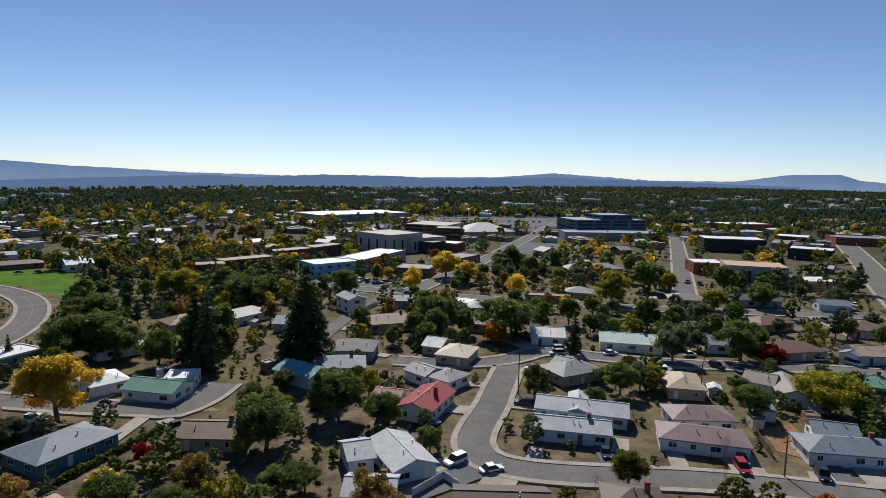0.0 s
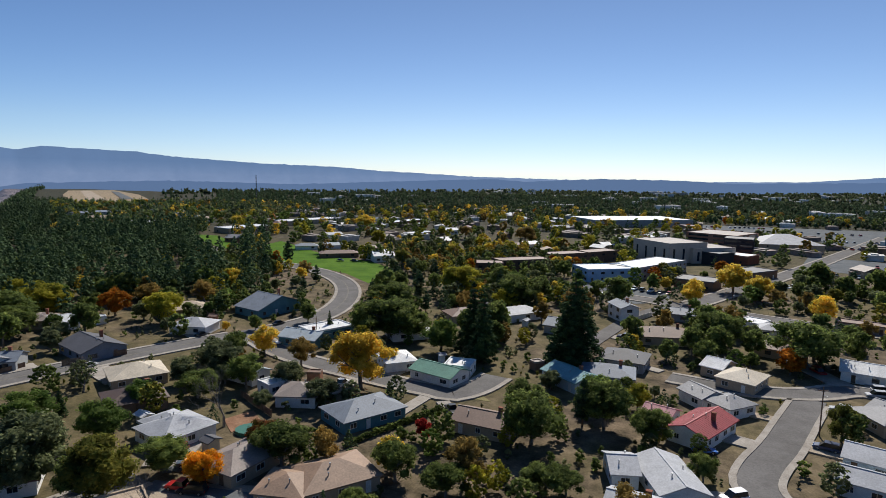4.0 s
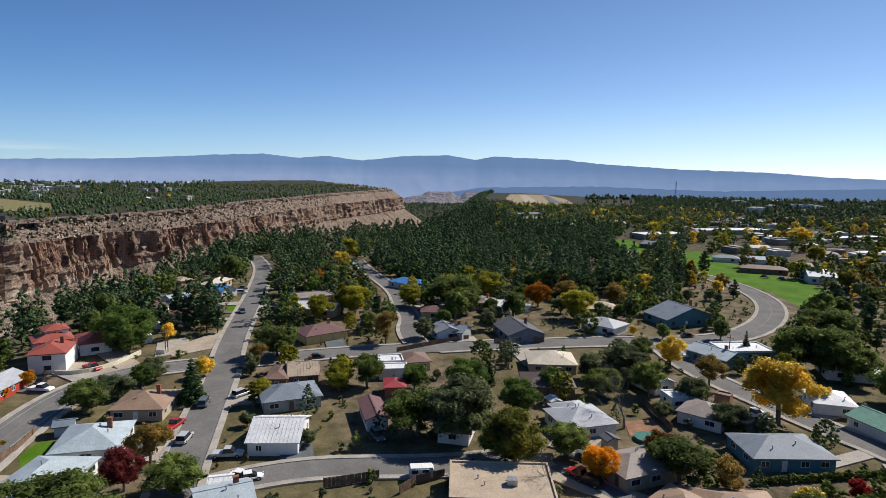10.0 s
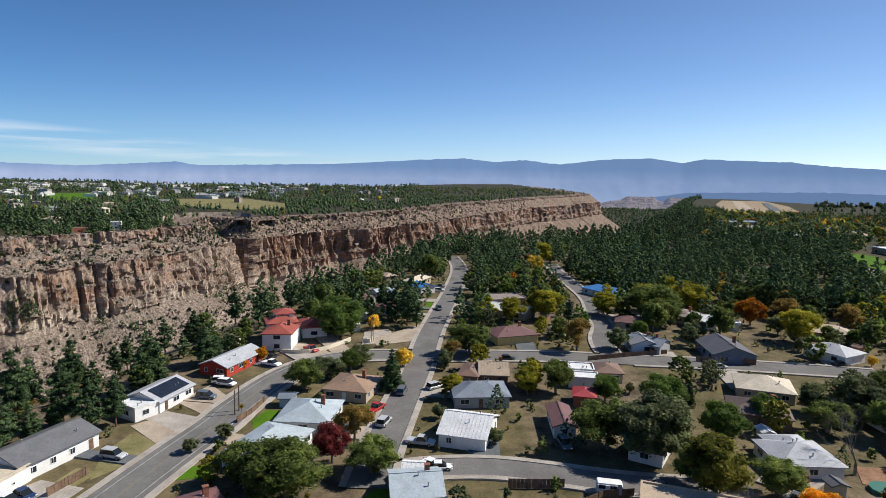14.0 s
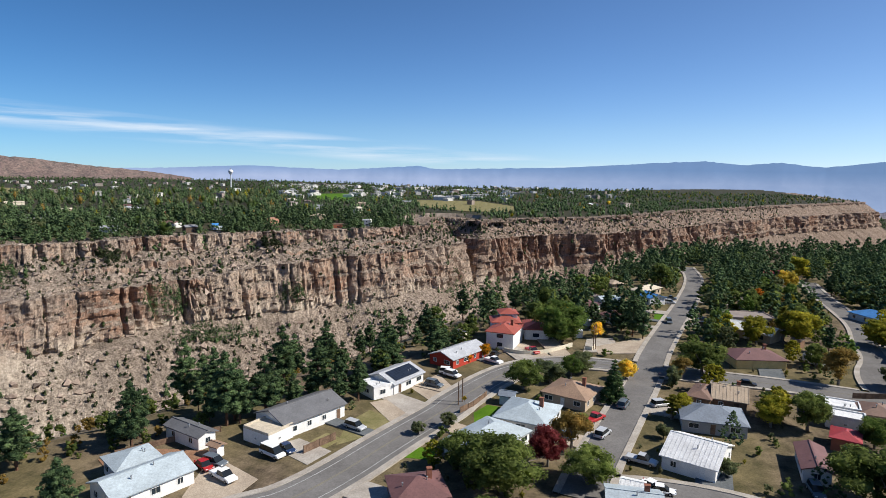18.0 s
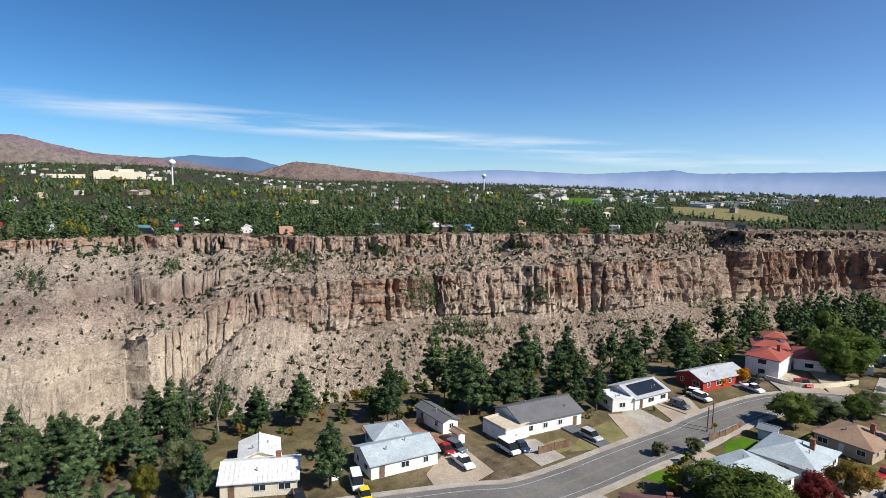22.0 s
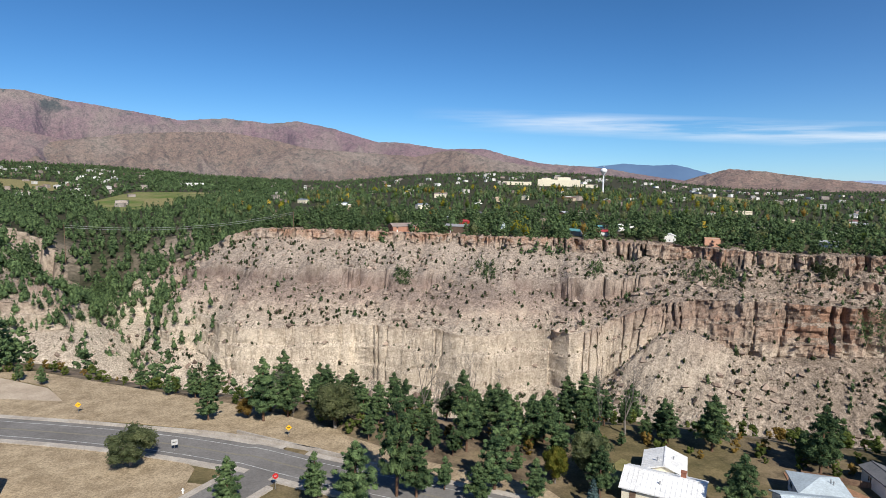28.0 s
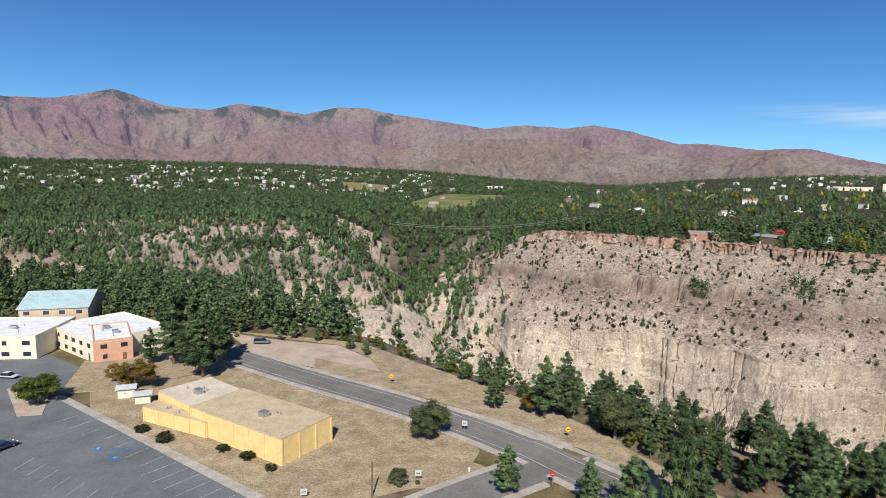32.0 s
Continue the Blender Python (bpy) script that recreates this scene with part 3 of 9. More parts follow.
        for u in np.linspace(0.0, 1.0, 28):
            ledge = (1 - 0.7 * old) * 2.2 * float(smooth(0.34, 0.40, u + 0.12 * nz(Vector((f * 0.03, 2, 2))))) + 2.0 * float(smooth(0.68, 0.73, u + 0.12 * nz(Vector((f * 0.03, 9, 2)))))
            prof.append((o2 + 0.10 * hl * u + ledge, zl[k] - hl * u, 1.0 if u < 0.97 else 0.5, 2))
        o3 = prof[-1][0]
        drop = zb[k] - FLOOR + 14
        fan = 14 * max(0, nz(Vector((f * 0.018, 140, 0))))
        bearing = math.degrees(math.atan2(-X[k], Y[k])) % 360
        # a cone of fallen rock leans against the lower cliff
        fan += 34 * math.exp(-((bearing - 141.5) / (3.8 if bearing > 141.5 else 6.0)) ** 2)
        for u in np.linspace(0.05, 1.0, 18):
            prof.append((o3 + drop * 1.5 * u, zb[k] + fan * (1 - u) ** 2 * min(1, u * 8) - drop * u, 0.34, 0))
        # the north end is softer rock: smoother faces
        soft = float(smooth(-350, -240, X[k]))
        row = []
        for a, z, amp, kind in prof:
            px, py = X[k] + nx[k] * a, Y[k] + ny[k] * a
            if amp > 0:
                big_n = nz(Vector((px * 0.05, py * 0.05, z * 0.012 + 4)))
                knob = nz(Vector((px * 0.15, py * 0.15, z * 0.12)))
                tiny = nz(Vector((px * 0.4, py * 0.4, z * 0.4)))
                if kind >= 1:
                    wide = nz(Vector((f * 0.032, z * 0.006, 70 + kind)))
                    ridged = 1 - 2.2 * abs(nz(Vector((f * 0.075, z * 0.02, 50 + kind))))
                    d = amp * (4.0 * big_n + 4.5 * wide + (1 - 0.78 * soft * (kind == 2)) * (column(f, z, kind - 1) + (1.8 + 2.0 * old) * ridged + 1.5 * (0.4 - abs(nz(Vector((f * 0.21, z * 0.07, 95)))) * 2.4)) + (1 - 0.6 * soft * (kind == 2)) * (1.8 * knob + 1.0 * tiny))
                else:
                    d = 2.2 * big_n + 0.9 * knob
                    if kind > 0:
                        d += kind * (1 - 0.5 * soft) * column(f, z, 0)
                    z += amp * (2.4 * big_n + 2.6 * knob + 2.4 * tiny)
                a += d
            row.append((X[k] + nx[k] * a, Y[k] + ny[k] * a, z))
        rows.append(row)
    V = np.array(rows)
    n, m = V.shape[:2]
    i, j = np.meshgrid(np.arange(n - 1), np.arange(m - 1), indexing="ij")
    a = i * m + j
    faces = np.stack([a, a + 1, a + m + 1, a + m], -1).reshape(-1, 4).tolist()
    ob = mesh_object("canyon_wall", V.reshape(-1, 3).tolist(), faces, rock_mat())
    tagged(ob, "pink-tan tuff canyon wall with columns, benches and scree", "cliff", kind="structure")
    return V


WALL_POINTS = build_wall()


def ridge(name, table, r0, r1, base, mat, label, rough_amp, step=0.3):
    """A mountain range: its skyline in degrees round the horizon, its slope broken by spurs."""
    azs = np.arange(table[0][0], table[-1][0] + step, step)
    el = np.interp(azs, [p[0] for p in table], [p[1] for p in table])
    m = 36
    verts = []
    for a, e in zip(azs, el):
        e += 0.05 * noise.noise(Vector((a * 1.1, 3, r0 * 0.01))) + 0.05 * noise.noise(Vector((a * 3.3, 8, 1)))
        ztop = H + r1 * math.tan(radians(e))
        for k in range(m):
            u = k / (m - 1)
            r = r0 + (r1 - r0) * u
            h = base + (ztop - base) * (0.35 * u + 0.65 * u ** 2.0)
            warp = a + 2.2 * noise.noise(Vector((a * 0.2, u * 1.4, 9)))
            spur = noise.fractal(Vector((a * 0.33, u * 2.2, r1 * 0.01)), 0.9, 2.1, 5) * 1.4
            spur += (0.5 - abs(noise.noise(Vector((warp * 0.42, u * 0.9, 2)))) * 2) * 1.1 + (0.5 - abs(noise.noise(Vector((warp * 1.3, u * 1.8, 5)))) * 2) * 0.28
            h += spur * rough_amp * (ztop - base) * u * (1 - u ** 3) * 0.42
            h = min(h, H + r * math.tan(radians(e)) - (1 - u) * 0.10 * (ztop - base))
            verts.append((-r * math.sin(radians(a)), r * math.cos(radians(a)), h))
    n = len(azs)
    i, j = np.meshgrid(np.arange(n - 1), np.arange(m - 1), indexing="ij")
    a = i * m + j
    faces = np.stack([a, a + 1, a + m + 1, a + m], -1).reshape(-1, 4).tolist()
    ob = mesh_object(name, verts, faces, mat)
    ob.data.flip_normals()
    for p in ob.data.polygons:
        p.use_smooth = True
    return tagged(ob, label, "mountains", kind="structure")


FAR_RANGE = [(-60, 0.3), (-45, 0.0), (-35.6, -0.06), (-33.9, 0.12), (-32.7, 0.53), (-29.3, 0.48), (-25.2, -0.16), (-18.4, -0.21), (-10.0, 0.28), (-4.8, -0.18), (5.2, -0.37),
             (11.9, -0.39), (22.9, -0.24), (28.5, 0.03), (31.6, 0.14), (36.0, 0.46), (42, 0.6), (49.7, 1.05), (52.2, 1.36), (54.7, 1.43), (58.8, 1.59), (60.5, 1.25),
             (63.1, 1.64), (67.1, 1.50), (71.0, 1.02), (74.2, 1.38), (76.9, 1.16), (79.8, 1.46), (83.9, 1.28), (85.6, 1.15), (91.6, 0.77), (103.5, 0.42), (105.2, 0.71),
             (109.5, 0.41), (112.7, 0.22), (120.4, 0.47), (128.2, 0.07), (150, -0.2)]
MID_RANGE = [(-30, -0.5), (-10.1, -0.10), (0.3, -0.43), (4.8, -0.24), (11.5, -0.23), (18.1, -0.62), (21.2, -0.42), (28, -0.7), (39.4, -1.2), (49.8, -1.0), (60, -1.3), (66, -2.3)]
NORTH_RANGE = [(141.9, -0.3), (145.4, 0.1), (147.9, 0.5), (150.3, 0.82), (153.1, 0.94), (155.4, 1.12), (157.9, 1.65), (160.4, 2.33), (164.3, 2.24), (167.9, 2.74), (170.3, 2.77), (174.6, 3.90),
               (177.5, 4.40), (180.0, 4.10), (183.6, 4.39), (187.2, 4.06), (191.4, 4.67), (196.6, 5.32), (198.1, 5.69), (200.7, 5.71), (203.7, 4.96), (207.1, 5.47), (209.5, 5.65), (211.8, 5.01),
               (215.3, 5.19), (217.4, 5.84), (219.0, 6.30), (223.0, 5.27), (226.5, 5.15), (240, 5.6), (262, 4.0), (290, 1.5), (300, 0.3)]
BLUE_PEAKS = [(136, -0.4), (138.8, 0.01), (141.4, 0.58), (143.4, 1.14), (145.4, 1.04), (147.9, 1.18), (150.3, 0.87), (155.4, 0.40)]
HILL = [(125.1, -0.71), (127.8, -0.29), (133.6, 0.27), (136.7, 0.67), (139.3, 0.83), (141.4, 0.22), (143.9, -0.61)]
SPUR = [(192, 0.6), (195.5, 2.03), (198.6, 2.74), (202.7, 3.4), (207.1, 2.92), (211.4, 2.15), (215, 1.33), (219.2, 1.89), (223.1, 2.1), (226.7, 2.3), (236, 2.9), (250, 1.5)]
FOOTHILL = [(146, -0.9), (150, -0.5), (155.3, 0.67), (159.7, 1.37), (162.5, 2.14), (164.1, 2.05), (166.7, 1.5), (172.6, 1.79), (177, 2.11), (180, 2.74), (183.5, 3.22), (187.2, 3.09), (191.4, 2.77), (195.5, 2.1), (200, 1.25), (207, 0.7)]
# far, mid and peak ranges: haze painted as blue and pale tints
ridge("backdrop_far_range", FAR_RANGE, 4300, 4880, -200, far_mat("far mountains, haze painted blue", (0.185, 0.185, 0.22), (0.045, 0.075, 0.135), 15, 105, (0.22, 0.36, 0.62), 0.52), "hazy blue mountain range along the horizon", 0.05)
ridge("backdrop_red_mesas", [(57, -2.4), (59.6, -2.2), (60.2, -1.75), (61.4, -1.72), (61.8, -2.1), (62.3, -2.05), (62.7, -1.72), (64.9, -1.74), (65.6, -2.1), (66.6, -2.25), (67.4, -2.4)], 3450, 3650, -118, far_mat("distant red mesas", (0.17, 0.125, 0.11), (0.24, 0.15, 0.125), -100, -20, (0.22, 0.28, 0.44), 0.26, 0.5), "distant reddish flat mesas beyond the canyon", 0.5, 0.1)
ridge("backdrop_mid_range", MID_RANGE, 4100, 4250, -200, far_mat("mesas, haze painted blue", (0.05, 0.08, 0.13), (0.05, 0.09, 0.15), -120, 60, (0.19, 0.30, 0.52), 0.55), "dark blue hazy mesas on the horizon", 0.2)
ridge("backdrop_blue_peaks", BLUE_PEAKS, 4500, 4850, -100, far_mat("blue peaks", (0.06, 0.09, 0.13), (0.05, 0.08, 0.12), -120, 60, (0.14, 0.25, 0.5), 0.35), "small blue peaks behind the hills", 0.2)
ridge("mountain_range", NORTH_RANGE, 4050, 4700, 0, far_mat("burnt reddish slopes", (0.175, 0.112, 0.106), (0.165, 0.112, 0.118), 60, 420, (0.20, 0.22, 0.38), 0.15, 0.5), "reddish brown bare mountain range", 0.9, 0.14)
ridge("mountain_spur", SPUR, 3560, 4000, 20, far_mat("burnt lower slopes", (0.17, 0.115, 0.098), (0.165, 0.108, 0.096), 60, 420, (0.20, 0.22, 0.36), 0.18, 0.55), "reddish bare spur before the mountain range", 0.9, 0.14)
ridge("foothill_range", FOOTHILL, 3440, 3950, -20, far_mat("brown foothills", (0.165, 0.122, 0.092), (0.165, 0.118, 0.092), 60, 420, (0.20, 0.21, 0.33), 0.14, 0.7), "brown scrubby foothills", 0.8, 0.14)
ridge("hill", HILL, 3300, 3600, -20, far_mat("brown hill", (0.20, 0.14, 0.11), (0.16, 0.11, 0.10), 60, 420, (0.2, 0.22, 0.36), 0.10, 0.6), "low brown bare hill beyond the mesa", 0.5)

# ---- streets ----
ROAD_LINES = []
KERB = 0.35


def resample(pts, step):
    p = np.array(pts, float)
    for _ in range(2):
        q = [p[0]]
        for a, b in zip(p[:-1], p[1:]):
            q += [a * 0.75 + b * 0.25, a * 0.25 + b * 0.75]
        p = np.array(q + [p[-1]])
    s = np.concatenate([[0], np.cumsum(np.hypot(*np.diff(p, axis=0).T))])
    n = max(2, int(s[-1] / step))
    t = np.linspace(0, s[-1], n)
    return np.stack([np.interp(t, s, p[:, 0]), np.interp(t, s, p[:, 1])], 1)


def offsets(line):
    d = np.gradient(line, axis=0)
    d /= np.hypot(d[:, 0], d[:, 1])[:, None]
    return np.stack([-d[:, 1], d[:, 0]], 1)


def strip(line, nrm, a, b, z0, z1, keep=None):
    """A ribbon between the offsets a and b, with sides down to z0 when z1 lies above."""
    V, F = [], []
    for k in range(len(line)):
        p, q = line[k] + nrm[k] * a, line[k] + nrm[k] * b
        V += [(p[0], p[1], z1), (q[0], q[1], z1), (p[0], p[1], z0), (q[0], q[1], z0)]
    for k in range(len(line) - 1):
        if keep is not None and not (keep[k] and keep[k + 1]):
            continue
        i, j = 4 * k, 4 * (k + 1)
        F.append((i, j, j + 1, i + 1))
        if z1 - z0 > 0.05:
            F += [(i, i + 2, j + 2, j), (i + 1, j + 1, j + 3, i + 3)]
    return V, F


def road(name, width, kerbed, pts):
    ROAD_LINES.append((name, width, kerbed, resample(pts, 2.5)))


road("main", 9.0, 1, [(119, -166), (87, -151), (62, -139), (35, -128), (17, -119), (3, -110), (6, -113), (-7, -102), (-23, -91), (-79, -49), (-82, -44), (-93, -39), (-109, -34), (-128, -27), (-131, -27), (-157, -18), (-169, -7), (-171, 9), (-168, 21), (-167, 40), (-164, 60), (-160, 74), (-156, 91), (-151, 108), (-145, 127), (-138, 144), (-132, 161), (-132, 180), (-142, 206), (-159, 231), (-179, 248), (-204, 261), (-247, 270), (-295, 284), (-371, 323)])
road("ridge street", 7.0, 1, [(-377, 61), (-331, 59), (-266, 44), (-218, 31), (-187, 23), (-167, 19), (-150, 15), (-135, 11), (-119, 7), (-107, 4), (-96, 2)])
road("lower street", 6.4, 1, [(-101, 7), (-102, 15), (-101, 25), (-97, 35), (-93, 44), (-90, 54), (-88, 66)])
road("pine street", 6.2, 1, [(-156, 73), (-179, 77), (-196, 86), (-214, 90), (-241, 99), (-269, 103), (-304, 107), (-342, 114)])
road("yellow tree street", 6.6, 1, [(-137, 144), (-114, 133), (-98, 130), (-89, 129), (-73, 127), (-60, 127), (-58, 125), (-54, 133), (-53, 144)])
road("bend street", 6.4, 1, [(19, 164), (14, 144), (11, 131), (7, 119), (6, 111), (9, 105), (17, 102), (32, 101), (51, 100), (74, 95)])
road("cross street", 6.6, 1, [(-13, 165), (3, 163), (19, 167), (30, 179), (48, 171), (67, 167), (82, 166), (105, 165), (122, 162)])
road("alley", 5.5, 0, [(-21, 261), (-32, 235), (-36, 205), (-39, 183), (-40, 163)])
road("shop street", 9.0, 1, [(-63, 273), (-37, 270), (-16, 262), (27, 251), (72, 241), (104, 237), (137, 236), (172, 233)])
road("town street", 9.0, 1, [(207, 545), (163, 421), (135, 343), (110, 274), (96, 236)])
road("town avenue", 14.0, 1, [(358, 549), (274, 395), (220, 300), (176, 217)])
road("store street", 9.0, 1, [(126, 685), (66, 496), (26, 374), (1, 308), (-16, 262)])
road("stop street", 8.0, 1, [(2, -104), (10, -96), (18, -87), (26, -77)])


def near_other(p, k, gap):
    for i, (_, w, _, line) in enumerate(ROAD_LINES):
        if i != k and np.min(np.hypot(line[:, 0] - p[0], line[:, 1] - p[1])) < w / 2 + gap:
            return True
    return False


def build_roads():
    for k, (name, w, kerbed, line) in enumerate(ROAD_LINES):
        nrm = offsets(line)
        V, F = strip(line, nrm, -w / 2, w / 2, 0, 0.21 + 0.004 * k)
        ob = mesh_object("road", V, F, ASPHALT)
        tagged(ob, "worn grey asphalt street", "road", "streets", "structure")
        if kerbed:
            keep = [not near_other(p, k, 0.5) for p in line]
            for side in (-1, 1):
                for nm, a, b, z in (("kerb", w / 2, w / 2 + 0.3, KERB), ("pavement", w / 2 + 0.3, w / 2 + 1.3, KERB - 0.01)):
                    V, F = strip(line, nrm, side * a, side * b, -0.05, z, keep)
                    if F:
                        tagged(mesh_object(nm, V, F, CONCRETE), "pale concrete " + nm + " along the street", nm, kind="structure")
        if name == "main":
            for o, mat in ((-0.12, YELLOW_PAINT), (0.12, YELLOW_PAINT), (-w / 2 + 1.4, PAINT), (w / 2 - 1.4, PAINT)):
                V, F = strip(line, nrm, o - 0.07, o + 0.07, 0, 0.2205, None if mat is YELLOW_PAINT else line[:, 1] < 12)
                tagged(mesh_object("road_marking", V, F, mat), "painted line on the main road", "road marking", kind="structure")


build_roads()

# ---- houses ----
HOUSE_SPOTS = []


def window(parent, x, y, rz, z, w, h, framed=True):
    """A framed window, or a door with w 0.95, set on a wall; local to the house."""
    c, s = math.cos(rz), math.sin(rz)
    if not framed:
        bm = bmesh.new()
        box(bm, x, y, z, w, 0.08, h, rz)
        part("window", bm, glass(), parent)
        return
    bm = bmesh.new()
    for dx, dz, sx, sz in ((0, 0, w, 0.09), (0, h - 0.09, w, 0.09), (-w / 2 + 0.045, 0.09, 0.09, h - 0.18), (w / 2 - 0.045, 0.09, 0.09, h - 0.18), (0, 0.09, 0.06, h - 0.18)):
        box(bm, x + dx * c, y + dx * s, z + dz, sx, 0.1, sz, rz)
    fr = part("window", bm, TRIM, parent)
    bm = bmesh.new()
    box(bm, x, y, z + 0.05, w - 0.1, 0.05, h - 0.1, rz)
    part("pane", bm, glass(), fr)


def door(parent, x, y, rz, w, h, mat):
    bm = bmesh.new()
    box(bm, x, y, 0.1, w, 0.1, h, rz)
    part("door", bm, mat, parent)


def roof_shape(bm, w, d, kind, h):
    """Gable along x ('g'), gable along y ('x'), hip ('h') or flat ('f') over a rectangle of w by d."""
    W, Dp = w / 2, d / 2
    t = 0.2
    if kind == "f":
        box(bm, 0, 0, h, w, d, 0.28)
        return h + 0.28
    if kind == "x":
        rise = 0.36 * W
        for sgn in (-1, 1):
            pts = [(sgn * W, -Dp, h), (sgn * W, Dp, h), (0, Dp, h + rise), (0, -Dp, h + rise)]
            slab(bm, pts if sgn > 0 else pts[::-1], t)
        return h + rise
    rise = 0.36 * min(Dp, W)
    if kind == "g":
        for sgn in (-1, 1):
            pts = [(-W, sgn * Dp, h), (W, sgn * Dp, h), (W, 0, h + 0.36 * Dp), (-W, 0, h + 0.36 * Dp)]
            slab(bm, pts if sgn < 0 else pts[::-1], t)
        return h + 0.36 * Dp
    if w >= d:
        a, b = (-W + Dp, 0, h + rise), (W - Dp, 0, h + rise)
        quads = [[(-W, -Dp, h), (W, -Dp, h), b, a], [(W, Dp, h), (-W, Dp, h), a, b], [(W, -Dp, h), (W, Dp, h), b], [(-W, Dp, h), (-W, -Dp, h), a]]
    else:
        a, b = (0, -Dp + W, h + rise), (0, Dp - W, h + rise)
        quads = [[(W, -Dp, h), (W, Dp, h), b, a], [(-W, Dp, h), (-W, -Dp, h), a, b], [(-W, -Dp, h), (W, -Dp, h), a], [(W, Dp, h), (-W, Dp, h), b]]
    for q in quads:
        slab(bm, q, t)
    return h + rise


SEAMED = {"red", "pink", "cream", "mauve", "tan", "green", "mint", "whiteroof", "turquoise"}


def ribs(bm, w, d, kind, h):
    """Raised seams of a metal roof, running down the slopes."""
    W, Dp = w / 2, d / 2
    span, run = (W, Dp) if kind == "x" else (Dp, W)
    k = -run + 0.3
    while k < run:
        for sgn in (-1, 1):
            lo, hi = Vector((sgn * span, k, h + 0.03)), Vector((0, k, h + 0.36 * span + 0.03))
            if kind != "x":
                lo, hi = Vector((k, sgn * span, lo.z)), Vector((k, 0, hi.z))
            ax = Vector((0.04, 0, 0)) if kind != "x" else Vector((0, 0.04, 0))
            vs = [bm.verts.new(p) for p in (lo - ax, lo + ax, hi + ax, hi - ax)]
            vt = [bm.verts.new(p + Vector((0, 0, 0.03))) for p in (lo - ax, lo + ax, hi + ax, hi - ax)]
            bm.faces.new(vt if sgn < 0 else vt[::-1])
            for i in range(4):
                bm.faces.new((vs[i], vs[(i + 1) % 4], vt[(i + 1) % 4], vt[i]))
        k += 0.75


def house(label, wings):
    x0, y0, rot0 = wings[0][:3]
    z0 = gz(x0, y0)
    big = wings[0][6] >= 5.0 or wings[0][5] == "f"
    small = wings[0][3] * wings[0][4] < 45
    kind = "shed" if small and wings[0][6] < 2.6 else ("building" if big and wings[0][3] > 14 else "house")
    ob = thing(kind, pose(x0, y0, z0, 0, 0, rot0), label, kind, "houses of the neighbourhood" if kind == "house" else "")
    inv = ob.matrix_basis.inverted()
    rnd = random.Random(int(abs(x0 * 13 + y0 * 7)))
    dist = math.hypot(x0, y0)
    for n, (x, y, rot, w, d, rk, h, roof, wall) in enumerate(wings):
        if 150 < dist < 330 and y > 100 and kind == "house":
            x, y, w, d, h = x0 + (x - x0) * 1.2, y0 + (y - y0) * 1.2, w * 1.22, d * 1.18, h * 1.05
        HOUSE_SPOTS.append((x, y, rot, w, d))
        m = inv @ pose(x, y, z0, 0, 0, rot)
        over = 0.0 if rk == "f" else 0.45
        bw, bd = w - 2 * over, d - 2 * over
        zz = 0.005 * n
        bm = bmesh.new()
        box(bm, 0, 0, -1.5, bw, bd, h + 1.5 - (0.0 if rk == "f" else 0.12))
        rise = 0.36 * (bw / 2 if rk == "x" else bd / 2)
        if rk in "gx":
            for sgn in (-1, 1):
                if rk == "g":
                    tri = [(sgn * bw / 2, -bd / 2, h - 0.1), (sgn * bw / 2, bd / 2, h - 0.1), (sgn * bw / 2, 0, h - 0.1 + rise)]
                else:
                    tri = [(-bw / 2, sgn * bd / 2, h - 0.1), (bw / 2, sgn * bd / 2, h - 0.1), (0, sgn * bd / 2, h - 0.1 + rise)]
                bm.faces.new([bm.verts.new(p) for p in tri])
        bm.transform(m)
        body = part("wall", bm, wall_mat(wall), ob)
        bm = bmesh.new()
        top = roof_shape(bm, w, d, rk, h + zz)
        bmesh.ops.recalc_face_normals(bm, faces=bm.faces)
        bm.transform(m)
        rf = part("roof", bm, roof_mat(roof), ob, roof.replace("roof", "") + " roof")
        if roof in SEAMED and rk in "gx" and dist < 260:
            bm = bmesh.new()
            ribs(bm, w, d, rk, h + zz)
            bm.transform(m)
            part("roof_seams", bm, roof_mat(roof), rf)
        if wall == "yellow":
            for i in range(int(bw // 4) + 1):
                bm = bmesh.new()
                box(bm, -bw / 2 + 0.2 + i * (bw - 0.4) / max(1, int(bw // 4)), -bd / 2 - 0.06, 0, 0.35, 0.14, h)
                bm.transform(m)
                part("pilaster", bm, wall_mat(wall), body)
            for i in range(4):
                bm = bmesh.new()
                box(bm, bw / 2 + 0.06, -bd / 2 + 0.2 + i * (bd - 0.4) / 3, 0, 0.14, 0.35, h)
                bm.transform(m)
                part("pilaster", bm, wall_mat(wall), body)
        if rk == "f" and wall != "yellow":
            # parapet: one ring round the roof's edge
            bm = bmesh.new()
            rings = []
            for ex, zt in ((0.03, h + 0.1), (0.03, h + 0.55), (-0.3, h + 0.55), (-0.3, h + 0.2)):
                rings.append([bm.verts.new((sx * (w / 2 + ex), sy * (d / 2 + ex), zt)) for sx, sy in ((-1, -1), (1, -1), (1, 1), (-1, 1))])
            for ra, rb in zip(rings[:-1], rings[1:]):
                for i in range(4):
                    bm.faces.new((ra[i], ra[(i + 1) % 4], rb[(i + 1) % 4], rb[i]))
            bm.transform(m)
            part("parapet", bm, wall_mat(wall) if h > 4 else roof_mat(roof), rf)
        if rk in "gx" and dist < 330:
            bm = bmesh.new()
            if rk == "g":
                box(bm, 0, 0, top - 0.06, w + 0.05, 0.3, 0.12)
            else:
                box(bm, 0, 0, top - 0.06, 0.3, d + 0.05, 0.12)
            bm.transform(m)
